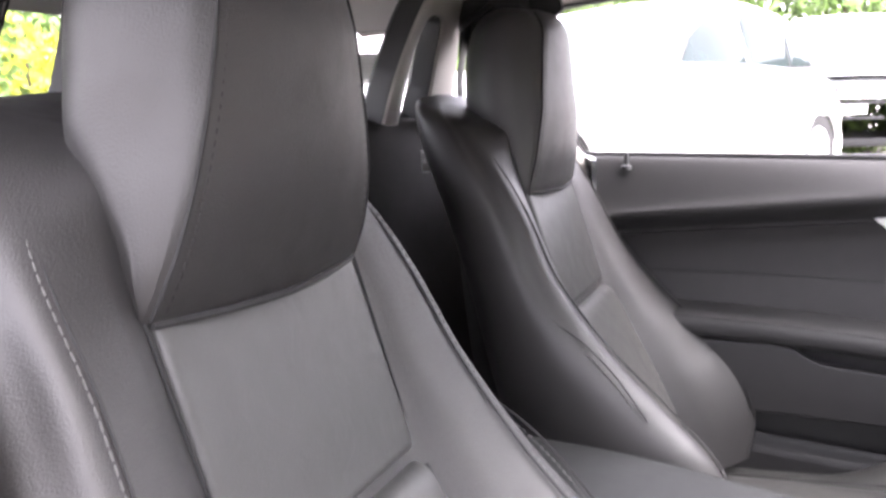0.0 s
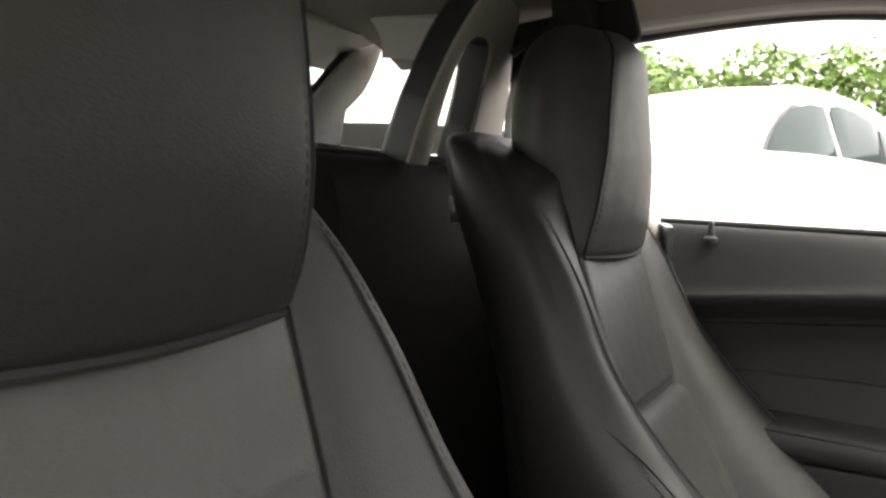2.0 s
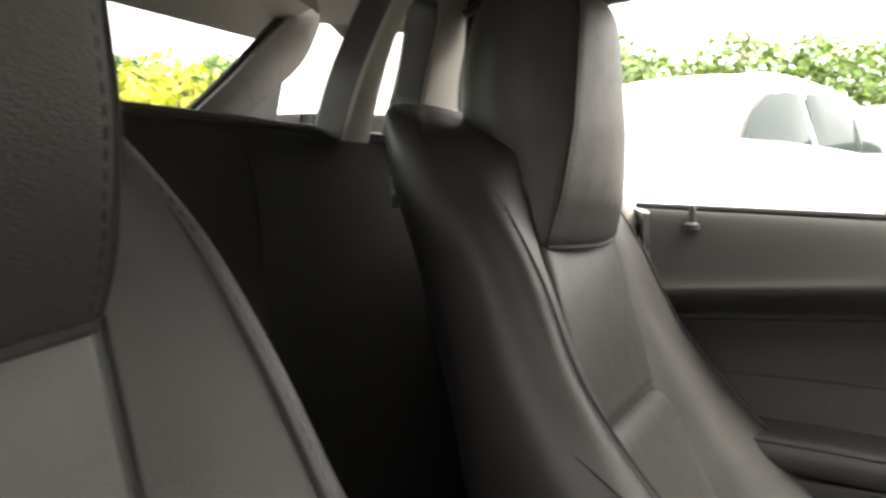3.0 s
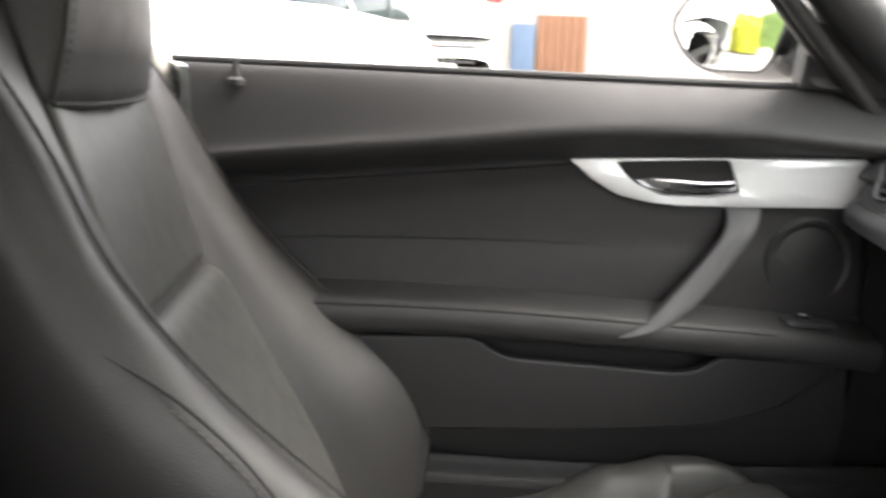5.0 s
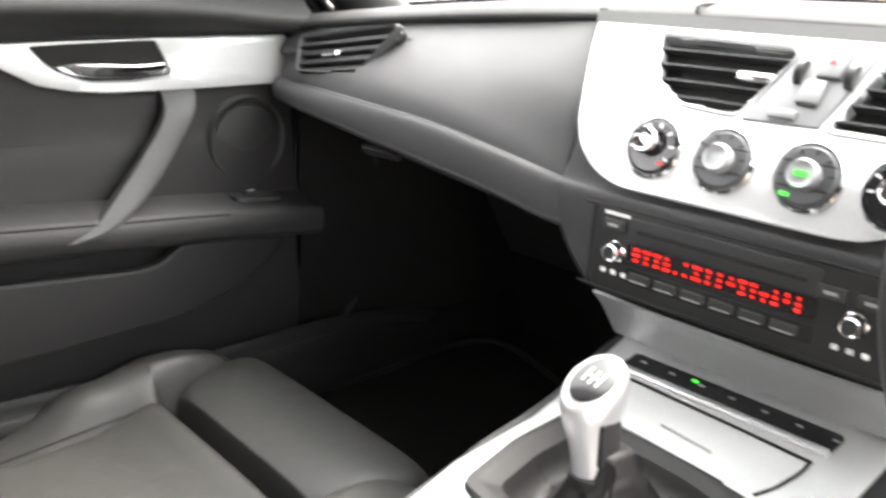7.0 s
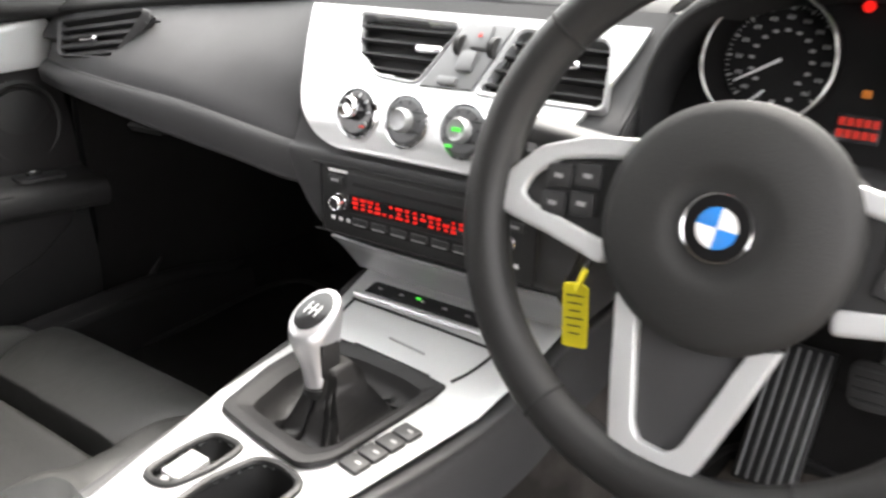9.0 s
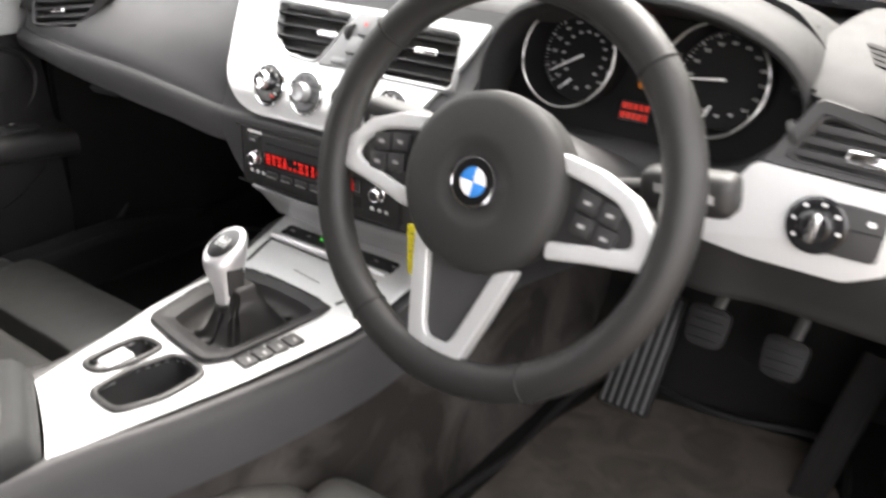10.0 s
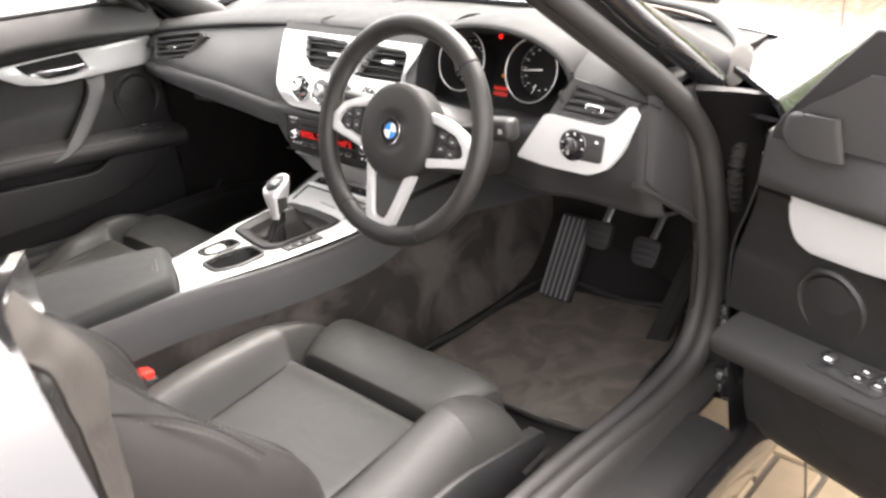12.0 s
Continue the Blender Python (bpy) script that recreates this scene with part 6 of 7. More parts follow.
for a in (49, -57, -118, 146):
    w = radians(a)
    c0 = Vector((R * math.cos(w), R * math.sin(w), 0))
    rad_, zz = Vector((math.cos(w), math.sin(w), 0)), Vector((0, 0, 1))
    tube([wm @ (c0 + 0.0166 * (math.cos(t) * rad_ + math.sin(t) * zz)) for t in np.linspace(0, 2 * math.pi, 10, endpoint=False)], 0.0011, 6, closed=True, count=30, bm=b)
part("rim_seam", b, DARKLINE, rim)
# hub cover
b = lathe([(0.060, -0.045), (0.072, -0.035), (0.0765, -0.005), (0.0745, 0.008), (0.066, 0.014), (0.040, 0.0165), (0.032, 0.0165), (0.0275, 0.0125), (0.002, 0.012)], wm @ pose(0.0, 0.0, 0.004), 64)
hub = part("hub_cover", b, HUB, wheel, "round black airbag cover", sharp=60)
em = wm @ pose(0, 0, 0.0165)
part("badge_ring", lathe([(0.0185, 0), (0.0215, 0), (0.0215, 0.003), (0.0207, 0.0046), (0.0197, 0.0040), (0.0185, 0.0040)], em, 48), CHROME, hub, "chrome badge ring")
part("badge_band", lathe([(0.012, 0.0), (0.0196, 0.0), (0.0196, 0.0040), (0.0125, 0.0043), (0.012, 0.0034)], em, 48), SHADEBLACK, hub)
for k in range(4):
    w0 = radians(90 * k + 0)
    fan = [(0, 0)] + [(0.0125 * math.cos(w0 + radians(t)), 0.0125 * math.sin(w0 + radians(t))) for t in range(0, 91, 15)]
    part("badge_quarter", slab(fan, 0.002, em @ pose(0, 0, 0.0042), 0.0002), BLUE if k % 2 else WHITE, hub, "blue enamel quarter" if k % 2 else "white enamel quarter")


def spoke(sg):
    out = rounded([(0.060, 0.042), (0.098, 0.037), (0.132, 0.024), (0.157, -0.002), (0.164, -0.020), (0.150, -0.027), (0.110, -0.034), (0.070, -0.043), (0.068, -0.028), (0.084, -0.025), (0.132, -0.015), (0.138, -0.010), (0.134, 0.002), (0.117, 0.017), (0.092, 0.023), (0.060, 0.028)], 0.005, 3)
    b = slab([(sg * x, y) for x, y in out], 0.014, sw @ pose(0, 0, 0.004), 0.0035, segments=3)
    sp_ = part("side_spoke", b, SILVER, wheel, "satin silver side spoke", sharp=45)
    b = slab([(sg * x, y) for x, y in rounded([(0.060, 0.030), (0.095, 0.026), (0.120, 0.019), (0.140, 0.002), (0.144, -0.012), (0.084, -0.028), (0.060, -0.030)], 0.006, 3)], 0.012, sw @ pose(0, 0, -0.001), 0.002)
    part("switch_carrier", b, BLACK, sp_)
    for i in range(2):
        for j in range(2):
            b = box((0.0185, 0.0165, 0.005), sw @ pose(sg * (0.094 + 0.0205 * i), 0.0105 - 0.004 * i - 0.0185 * j, 0.001, 0, 0, -sg * 8), 0.0025)
            part("wheel_button", b, HARD, sp_)
            part("button_mark", box((0.006, 0.003, 0.0005), sw @ pose(sg * (0.094 + 0.0205 * i), 0.0105 - 0.004 * i - 0.0185 * j, 0.0037)), GREYMARK, sp_)


spoke(-1)
spoke(1)
arm_o = [(0.053, -0.058), (0.041, -0.105), (0.029, -0.148), (0.019, -0.163), (0.006, -0.167)]
arm_i = [(0.010, -0.143), (0.0165, -0.134), (0.021, -0.118), (0.028, -0.094), (0.036, -0.064)]
out = rounded(arm_o + [(-x, y) for x, y in arm_o[::-1]] + [(-x, y) for x, y in arm_i[::-1]] + arm_i, 0.004, 3)
part("lower_spoke", slab(out, 0.014, wm @ pose(0, 0, 0.004), 0.0035, segments=3), SILVER, wheel, "satin silver forked lower spoke", sharp=45)
b = slab([(-0.036, -0.060), (0.036, -0.060), (0.018, -0.150), (-0.018, -0.150)], 0.012, wm @ pose(0, 0, -0.003), 0.002)
part("lower_infill", b, SOFT, wheel, "black spoke infill")
# column shroud and stalks
b = loft([[Vector((0.372, 0, 0)) + Vector((w * math.cos(t), y, zc_ + h * math.sin(t))) for t in np.linspace(0, 2 * math.pi, 12, endpoint=False)] for y, zc_, w, h in ((0.118, 0.805, 0.06, 0.055), (0.15, 0.795, 0.085, 0.062), (0.22, 0.765, 0.09, 0.06), (0.32, 0.73, 0.08, 0.055))], 18, 36, closed=True, cap=True)
col = thing("steering_column", "black plastic steering column shroud with stalks", "steering column", (0.372, 0.25, 0.72))
part("shroud", b, HARD, col, "dark plastic column shroud")
for sg, x1 in ((-1, 0.205), (1, 0.555)):
    b = tube([(0.372 + sg * 0.07, 0.15, 0.812), (0.372 + sg * 0.12, 0.148, 0.822), (x1 - sg * 0.03, 0.145, 0.828)], 0.008, 10, count=10)
    st = part("stalk", b, BLACK, col, "black control stalk")
    b = box((0.075, 0.03, 0.034), pose(x1 - sg * 0.03, 0.143, 0.830, 0, -sg * 6, 0), 0.011, segments=3)
    part("stalk_head", b, BLACK, st)
    b = bmesh.new()
    for i in range(3):
        box((0.007, 0.0006, 0.007), pose(x1 - sg * 0.03 - 0.02 + 0.02 * i, 0.1276, 0.832, 0, -sg * 6, 0), bm=b)
    part("stalk_legend", b, GREYMARK, st)
# key tag
tag = thing("key_tag", "yellow plastic key tag hanging from the ignition", "key tag", (0.245, 0.165, 0.66))
b = slab(rounded([(-0.011, -0.028), (0.011, -0.028), (0.011, 0.024), (0.004, 0.028), (-0.011, 0.026)], 0.003), 0.0016, frame_at((0.238, 0.165, 0.687), (1, 0.15, 0.06), (0.1, -1, 0.1)), 0.0005)
part("tag", b, YELLOW, tag)
b = bmesh.new()
fm = frame_at((0.238, 0.1646, 0.687), (1, 0.15, 0.06), (0.1, -1, 0.1))
for i in range(6):
    box((0.015 - 0.003 * (i % 3), 0.0011, 0.0004), fm @ pose(0, 0.017 - 0.0065 * i, 0.0003), bm=b)
part("printed_text", b, BLACK, tag, "dark printed lines as bars")
part("loop", tube([(0.238, 0.166, 0.709), (0.2405, 0.168, 0.718), (0.243, 0.171, 0.727)], 0.004, 8, flat=0.5), YELLOW, tag, "yellow plastic strap")
part("cord", tube([(0.242, 0.170, 0.725), (0.253, 0.182, 0.752), (0.275, 0.20, 0.76)], 0.0018, 8), BLACK, tag, "thin black cord")
part("key", box((0.02, 0.05, 0.012), pose(0.282, 0.215, 0.76), 0.004), BLACK, tag, "black key")

# ---- centre console ----
cons = thing("centre_console", "black centre console with a satin silver top plate", "console", (0.03, 0.05, 0.26))


def plate_z(y):
    return float(np.interp(y, (-0.2, 0.0, 0.15, 0.22, 0.30), (0.562, 0.560, 0.564, 0.577, 0.602)))


def plate_l(y):
    return float(np.interp(y, (-0.19, -0.12, -0.06, 0.05, 0.30), (-0.030, -0.042, -0.058, -0.084, -0.100)))


def plate_r(y):
    return float(np.interp(y, (-0.19, 0.02, 0.16, 0.30), (0.083, 0.128, 0.153, 0.166)))


OPEN = {"cup": [(0.026, -0.101), (0.076, -0.105), (0.093, -0.060), (0.090, -0.007), (0.058, 0.001), (0.033, -0.004), (0.021, -0.050)],
        "tray": [(-0.030, -0.076), (0.002, -0.075), (0.012, -0.039), (0.011, 0.0), (-0.028, -0.002), (-0.032, -0.037)],
        "gaiter": [(-0.047, 0.030), (0.01, 0.018), (0.070, 0.010), (0.087, 0.030), (0.101, 0.172), (0.06, 0.181), (0.0, 0.185), (-0.064, 0.180), (-0.062, 0.10)]}


# the plate is a fine mesh with real openings
b = bmesh.new()
NY, NX = 122, 66
gv = {}
for i in range(NY + 1):
    for j in range(NX + 1):
        y0 = -0.122 - 0.060 * j / NX
        y = y0 + (0.295 - y0) * i / NY
        x = plate_l(y) + (plate_r(y) - plate_l(y)) * j / NX
        e = min(j, NX - j) / NX
        gv[i, j] = b.verts.new((x, y, plate_z(y) - 0.004 * max(0, 1 - e / 0.04) ** 2))
for i in range(NY):
    for j in range(NX):
        q = [gv[i, j], gv[i, j + 1], gv[i + 1, j + 1], gv[i + 1, j]]
        c = sum((v.co for v in q), Vector()) / 4
        if not any(inside(c, o) for o in OPEN.values()):
            b.faces.new(q)
for v in [v for v in b.verts if not v.link_faces]:
    b.verts.remove(v)
plate = part("silver_plate", thicken(b, 0.004), SILVER, cons, "satin silver console plate", sharp=50)


def lip(name, poly, r, mat, z=0.001, label=""):
    pts = [(x, y, plate_z(y) + z) for x, y in rounded(poly, 0.014, 3)]
    return part(name, tube(pts, r, 8, closed=True, count=64), mat, plate, label)


def well(poly, depth):
    """A pocket below an opening."""
    o = rounded(poly, 0.014, 3)
    cx_, cy_ = sum(p[0] for p in o) / len(o), sum(p[1] for p in o) / len(o)
    rows = [[(cx_ + (x - cx_) * k, cy_ + (y - cy_) * k, plate_z(y) - d) for x, y in o] for k, d in ((1.07, 0.002), (1.03, 0.006), (0.97, depth * 0.8), (0.85, depth), (0.1, depth))]
    return grid(bmesh.new(), rows, close_v=True, cap="last")


part("cup_tray", well(OPEN["cup"], 0.045), BLACK, plate, "black oblong cup tray")
lip("tray_lip", OPEN["cup"], 0.0040, BLACK)
part("coin_tray", well(OPEN["tray"], 0.02), BLACK, plate, "small black coin tray")
lip("tray_lip", OPEN["tray"], 0.0036, BLACK)
b = box((0.024, 0.034, 0.010), pose(-0.010, -0.047, 0.559, 4, 0, -2), 0.004, segments=3)
part("parking_brake_switch", b, SILVER, plate, "silver parking brake switch")
b = box((0.020, 0.018, 0.006), pose(-0.012, -0.066, 0.5555, 4, 0, -2), 0.002)
part("switch_rocker", b, BLACK, plate, "black switch rocker with a symbol bar")
b = box((0.008, 0.007, 0.002), pose(-0.012, -0.066, 0.559, 4, 0, -2), 0.0008)
part("switch_mark", b, GREYMARK, plate, "small pale symbol bar")
# gear lever and gaiter
gear = thing("gear_lever", "satin silver gear knob on a black leather gaiter", "gear lever", (0.03, 0.10, 0.545))
o = rounded(OPEN["gaiter"], 0.009, 3)
cx_, cy_ = 0.028, 0.105
rows = []
for k, h in ((1.075, 0.0), (1.06, 0.005), (0.98, 0.006), (0.92, 0.004), (0.80, 0.000), (0.72, -0.016), (0.55, -0.022), (0.36, 0.002), (0.24, 0.026), (0.16, 0.042)):
    row = []
    for i, (x, y) in enumerate(o):
        rip = 0.0065 * math.sin(i * 2.1 + k * 9) * (0.2 < k < 0.65)
        row.append((cx_ + (x - cx_) * k + rip * 0.6, cy_ + (y - cy_) * k - 0.006 * (k < 0.5), plate_z(cy_) + h + rip))
    rows.append(row)
b = bmesh.new()
grid(b, rows[:5], close_v=True)
part("gaiter_frame", b, DOORLOW, gear, "black gaiter frame", sharp=40)
b = bmesh.new()
g_ = np.array(rows[4:])
g_ = np.stack([catmull(g_[:, j], 22) for j in range(g_.shape[1])], 1)
grid(b, g_, close_v=True, cap="last")
part("gaiter", b, LEATHER_SIDE, gear, "folded black leather gaiter", sharp=80)
kp = []
for z, w, d, dx, dy, lean in ((0.585, 0.0125, 0.013, 0.012, -0.011, 0.0), (0.597, 0.0135, 0.0145, 0.011, -0.010, 0.0), (0.613, 0.0155, 0.018, 0.008, -0.006, 0.1), (0.630, 0.0185, 0.0235, 0.004, -0.002, 0.25), (0.646, 0.0215, 0.028, 0.001, 0.001, 0.4), (0.654, 0.0220, 0.0290, 0.0, 0.002, 0.45), (0.659, 0.0205, 0.0275, -0.001, 0.002, 0.45), (0.661, 0.0175, 0.0245, -0.001, 0.002, 0.45)):
    kp.append([(0.009 + dx + w * math.cos(t), 0.096 + dy + d * math.sin(t), z - 0.009 + lean * d * math.sin(t) - 0.25 * lean * w * math.cos(t)) for t in np.linspace(0, 2 * math.pi, 14, endpoint=False)])
part("knob", loft(kp, 30, 36, closed=True, cap=True), KNOBMETAL, gear, "satin silver gear knob", sharp=60)
part("knob_cap", lathe([(0.0165, 0.0), (0.0165, 0.002), (0.013, 0.003), (0.001, 0.0035)], pose(0.008, 0.098, 0.6515, 24, 6.5) @ Matrix.Diagonal((0.95, 1.38, 1, 1)), 32), GLOSSBLACK, gear, "black oval knob cap")
b = bmesh.new()
mk = pose(0.008, 0.098, 0.6515, 24, 6.5) @ pose(0, 0, 0.0036)
for i in range(3):
    box((0.0008, 0.014, 0.0006), mk @ pose(-0.006 + 0.006 * i, 0, 0), bm=b)
box((0.013, 0.0008, 0.0006), mk, bm=b)
part("shift_pattern", b, WHITEMARK, gear, "white shift pattern bars")
b = box((0.005, 0.022, 0.032), pose(0.0312, 0.091, 0.612, -6, -6, 0), 0.0022)
part("grip_inlay", b, LEATHER_SIDE, gear, "black leather grip inlay")
part("collar", lathe([(0.013, 0.592), (0.0155, 0.594), (0.0155, 0.602), (0.012, 0.604)], pose(0.021, 0.085, -0.016), 24), BLACK, gear)
part("shaft", lathe([(0.008, 0.55), (0.008, 0.60), (0.004, 0.60)], pose(0.021, 0.086, -0.016), 12), BLACK, gear)
# seat heater and mode buttons
for i in range(4):
    y = 0.036 + 0.0195 * i
    x = 0.1065 + 0.0033 * i
    bt = part("console_button", box((0.023, 0.0182, 0.007), pose(x, y, plate_z(y) + 0.001, 0, 0, -9), 0.002), HARD, plate, "dark grey console button")
    part("button_mark", box((0.006, 0.003, 0.0006), pose(x + 0.004, y, plate_z(y) + 0.0048, 0, 0, -9)), GREYMARK, bt)
# switch strip and ashtray lid
b = slab(rounded([(-0.100, -0.013), (0.098, -0.013), (0.101, 0.011), (-0.098, 0.011)], 0.006), 0.008, pose(0.028, 0.262, plate_z(0.262) + 0.003, 17), 0.002)
strip = part("switch_strip", b, GLOSSBLACK, plate, "gloss black switch strip")
b = bmesh.new()
for i in range(7):
    box((0.006, 0.002, 0.0005), pose(-0.055 + 0.03 * i, 0.263, plate_z(0.263) + 0.0034, 17), bm=b)
part("strip_legend", b, GREYMARK, strip)
part("strip_lamp", box((0.006, 0.003, 0.0006), pose(-0.002, 0.265, plate_z(0.265) + 0.0036, 17)), GREENGLOW, strip, "small green lamp")
b = line([(x, y, plate_z(y) + 0.0006) for x, y in ((-0.068, 0.19), (-0.075, 0.236), (-0.06, 0.2405), (0.10, 0.236), (0.118, 0.232), (0.113, 0.20), (0.104, 0.178))], 0.0016, 60)
part("lid_joint", b, DARKLINE, plate)
b = line([(0.005, 0.205, plate_z(0.205) + 0.001), (0.055, 0.20, plate_z(0.20) + 0.001)], 0.0012, 6)
part("lid_grip", b, GREYMARK, plate)
b = tube([(x, 0.249, plate_z(0.249) + 0.002) for x in (-0.08, 0.0, 0.125)], 0.005, 8, flat=0.6)
part("plate_ridge", b, SILVER, plate)

# console flanks and armrest
rows = []
for y, zl_ in ((-0.60, 0.565), (-0.40, 0.565), (-0.20, 0.556), (-0.05, 0.548), (0.10, 0.548), (0.20, 0.558), (0.30, 0.585), (0.45, 0.58), (0.62, 0.55), (0.80, 0.52)):
    a, c_ = plate_l(max(y, -0.115)) - 0.004, plate_r(max(y, -0.19)) + 0.004
    if y < -0.19:
        a, c_ = float(np.interp(y, (-0.6, -0.4, -0.2), (-0.14, -0.11, -0.052))), 0.086
    rows.append([(a - 0.045, y, 0.26), (a - 0.04, y, 0.40), (a - 0.03, y, zl_ - 0.05), (a - 0.012, y, zl_ - 0.004), (a + 0.006, y, zl_ + 0.003), (0.5 * (a + c_), y, zl_ - 0.03), (c_ - 0.006, y, zl_ + 0.003), (c_ + 0.010, y, zl_ - 0.006), (c_ + 0.018, y, zl_ - 0.05), (c_ + 0.020, y, zl_ - 0.075), (c_ + 0.026, y, 0.38), (c_ + 0.034, y, 0.245)])
part("console_side", loft([r[2:10] for r in rows], 44, 50), SOFT, cons, "black plastic console flank", sharp=60)
part("tunnel_carpet", loft([r[:3] for r in rows], 40, 10), CARPET, cons, "black tunnel carpet", sharp=60)
part("tunnel_carpet", loft([[Vector(p) + Vector((-0.004, 0, 0)) for p in r[9:]] for r in rows], 40, 10), TUNNELCARPET, cons, "scuffed charcoal tunnel carpet", sharp=60)
rows = []
for y, zt, a, c_ in ((-0.60, 0.60, -0.15, 0.088), (-0.45, 0.602, -0.135, 0.09), (-0.30, 0.60, -0.092, 0.09), (-0.225, 0.598, -0.062, 0.089), (-0.196, 0.592, -0.052, 0.087), (-0.184, 0.574, -0.045, 0.083)):
    half = [(a + 0.02, zt), (0.5 * (a + c_), zt + 0.003), (c_ - 0.02, zt), (c_ - 0.003, zt - 0.012), (c_, zt - 0.03), (c_ - 0.01, zt - 0.043), (0.5 * (a + c_), zt - 0.045), (a + 0.01, zt - 0.043), (a, zt - 0.03), (a + 0.003, zt - 0.012)]
    rows.append([(x, y + 0.5 * (0.083 - x) * min(max((y + 0.34) / 0.10, 0), 1), z) for x, z in half])
arm = thing("armrest", "black leather console armrest with stitched lid", "armrest", (0.02, -0.4, 0.556))
b = loft(rows, 40, 50, closed=True, cap=True)
part("lid", b, ARMHIDE, arm, sharp=60)
st = bmesh.new()
for off in (0.0, -0.008):
    line([(-0.036, -0.158 + off, 0.5945), (0.0, -0.174 + off, 0.5985), (0.03, -0.188 + off, 0.5995), (0.06, -0.204 + off, 0.5975), (0.080, -0.222 + off, 0.588)], 0.0013, 24, st)
part("stitching", st, THREAD, arm, "twin seam stitching")

# ---- pedals and mats ----
fr = thing("footrest", "black footrest with worn grey ribbed strips", "footrest", (0.33, 0.64, 0.27))
m = frame_at((0.326, 0.648, 0.352), (1, 0.02, 0), (0, -0.88, 0.47))
m = Matrix(((0.995, 0.05, 0, 0.316), (0, 0.45, -0.89, 0.648), (0.0, 0.89, 0.45, 0.355), (0, 0, 0, 1)))
part("plate", box((0.085, 0.20, 0.015), m, 0.005), BLACK, fr)
for i in range(6):
    part("rib", box((0.0048, 0.19, 0.006), m @ pose(-0.034 + 0.0135 * i, 0, 0.010), 0.002), MIDGREY, fr, "worn grey metal rib")


def pedal(x, y, z, name):
    ob = thing(name, "black rubber-faced %s on a steel arm" % name.replace("_", " "), "pedal", (x, y, z), "pedals")
    m = frame_at((x, y, z), (1, 0, 0), (0, -0.90, 0.43))
    out = rounded([(-0.028, -0.03), (0.028, -0.03), (0.033, 0.03), (-0.033, 0.03)], 0.018, 4)
    part("pad", slab(out, 0.012, m, 0.004), RUBBER, ob)
    for i in range(4):
        part("grip", box((0.048, 0.005, 0.004), m @ pose(0, -0.02 + 0.0135 * i, 0.001), 0.0015), BLACK, ob)
    part("arm", tube([(x + 0.005, y + 0.012, z + 0.01), (x + 0.015, y + 0.06, z + 0.09), (x + 0.02, y + 0.10, z + 0.22)], 0.009, 8, flat=0.6), STEEL, ob, "steel pedal arm")


pedal(0.416, 0.615, 0.452, "clutch_pedal")
pedal(0.525, 0.625, 0.435, "brake_pedal")
acc = thing("accelerator_pedal", "black floor-hinged accelerator pedal", "pedal", (0.62, 0.60, 0.265), "pedals")
m = Matrix(((0.97, 0.16, 0.1, 0.622), (0.0, 0.50, -0.86, 0.59), (-0.1, 0.85, 0.5, 0.375), (0, 0, 0, 1)))
part("pad", box((0.046, 0.23, 0.016), m, 0.006), BULKHEAD, acc)
for i in range(3):
    part("grip", box((0.004, 0.21, 0.003), m @ pose(-0.015 + 0.015 * i, 0, 0.009), 0.001), BULKHEAD, acc)
part("heel", box((0.07, 0.03, 0.02), pose(0.60, 0.535, 0.275, 0, 0, -6), 0.006), BLACK, acc)

for x0, x1, name in ((0.236, 0.672, "driver's"), (-0.65, -0.22, "passenger's")):
    yr = 0.20 if x0 > 0 else 0.12
    ob = thing("floor_mat", ("scuffed charcoal carpet mat in the %s footwell" if x0 > 0 else "clean black carpet mat in the %s footwell") % name, "floor mat", (0.5 * (x0 + x1), 0.35, 0.262), "floor mats")
    rows = [[(x, y, 0.266 + 0.004 * math.sin(9 * x + 5 * y) + 0.05 * max(0, y - 0.56) + 0.13 * max(0, abs(x) - 0.42)) for x in np.linspace(x0 + 0.02 * (y > 0.5), x1 - 0.05 * (y > 0.5), 7)] for y in (yr, 0.27, 0.35, 0.5, 0.6, 0.66)]
    # the passenger's near-black puts the footwell's shade into the mat colour
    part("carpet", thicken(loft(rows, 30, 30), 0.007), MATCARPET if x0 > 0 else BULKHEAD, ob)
    loop = [(x0, yr), ((x0 + x1) / 2, yr - 0.005), (x1, yr), (x1 - 0.01, 0.4), (x1 - 0.05, 0.655), ((x0 + x1) / 2, 0.665), (x0 + 0.02, 0.655), (x0, 0.4)]
    part("edge_binding", tube([(x, y, 0.272 + 0.05 * max(0, y - 0.56) + 0.13 * max(0, abs(x) - 0.42)) for x, y in loop], 0.005, 8, closed=True, count=70), BLACK, ob, "black edge binding")

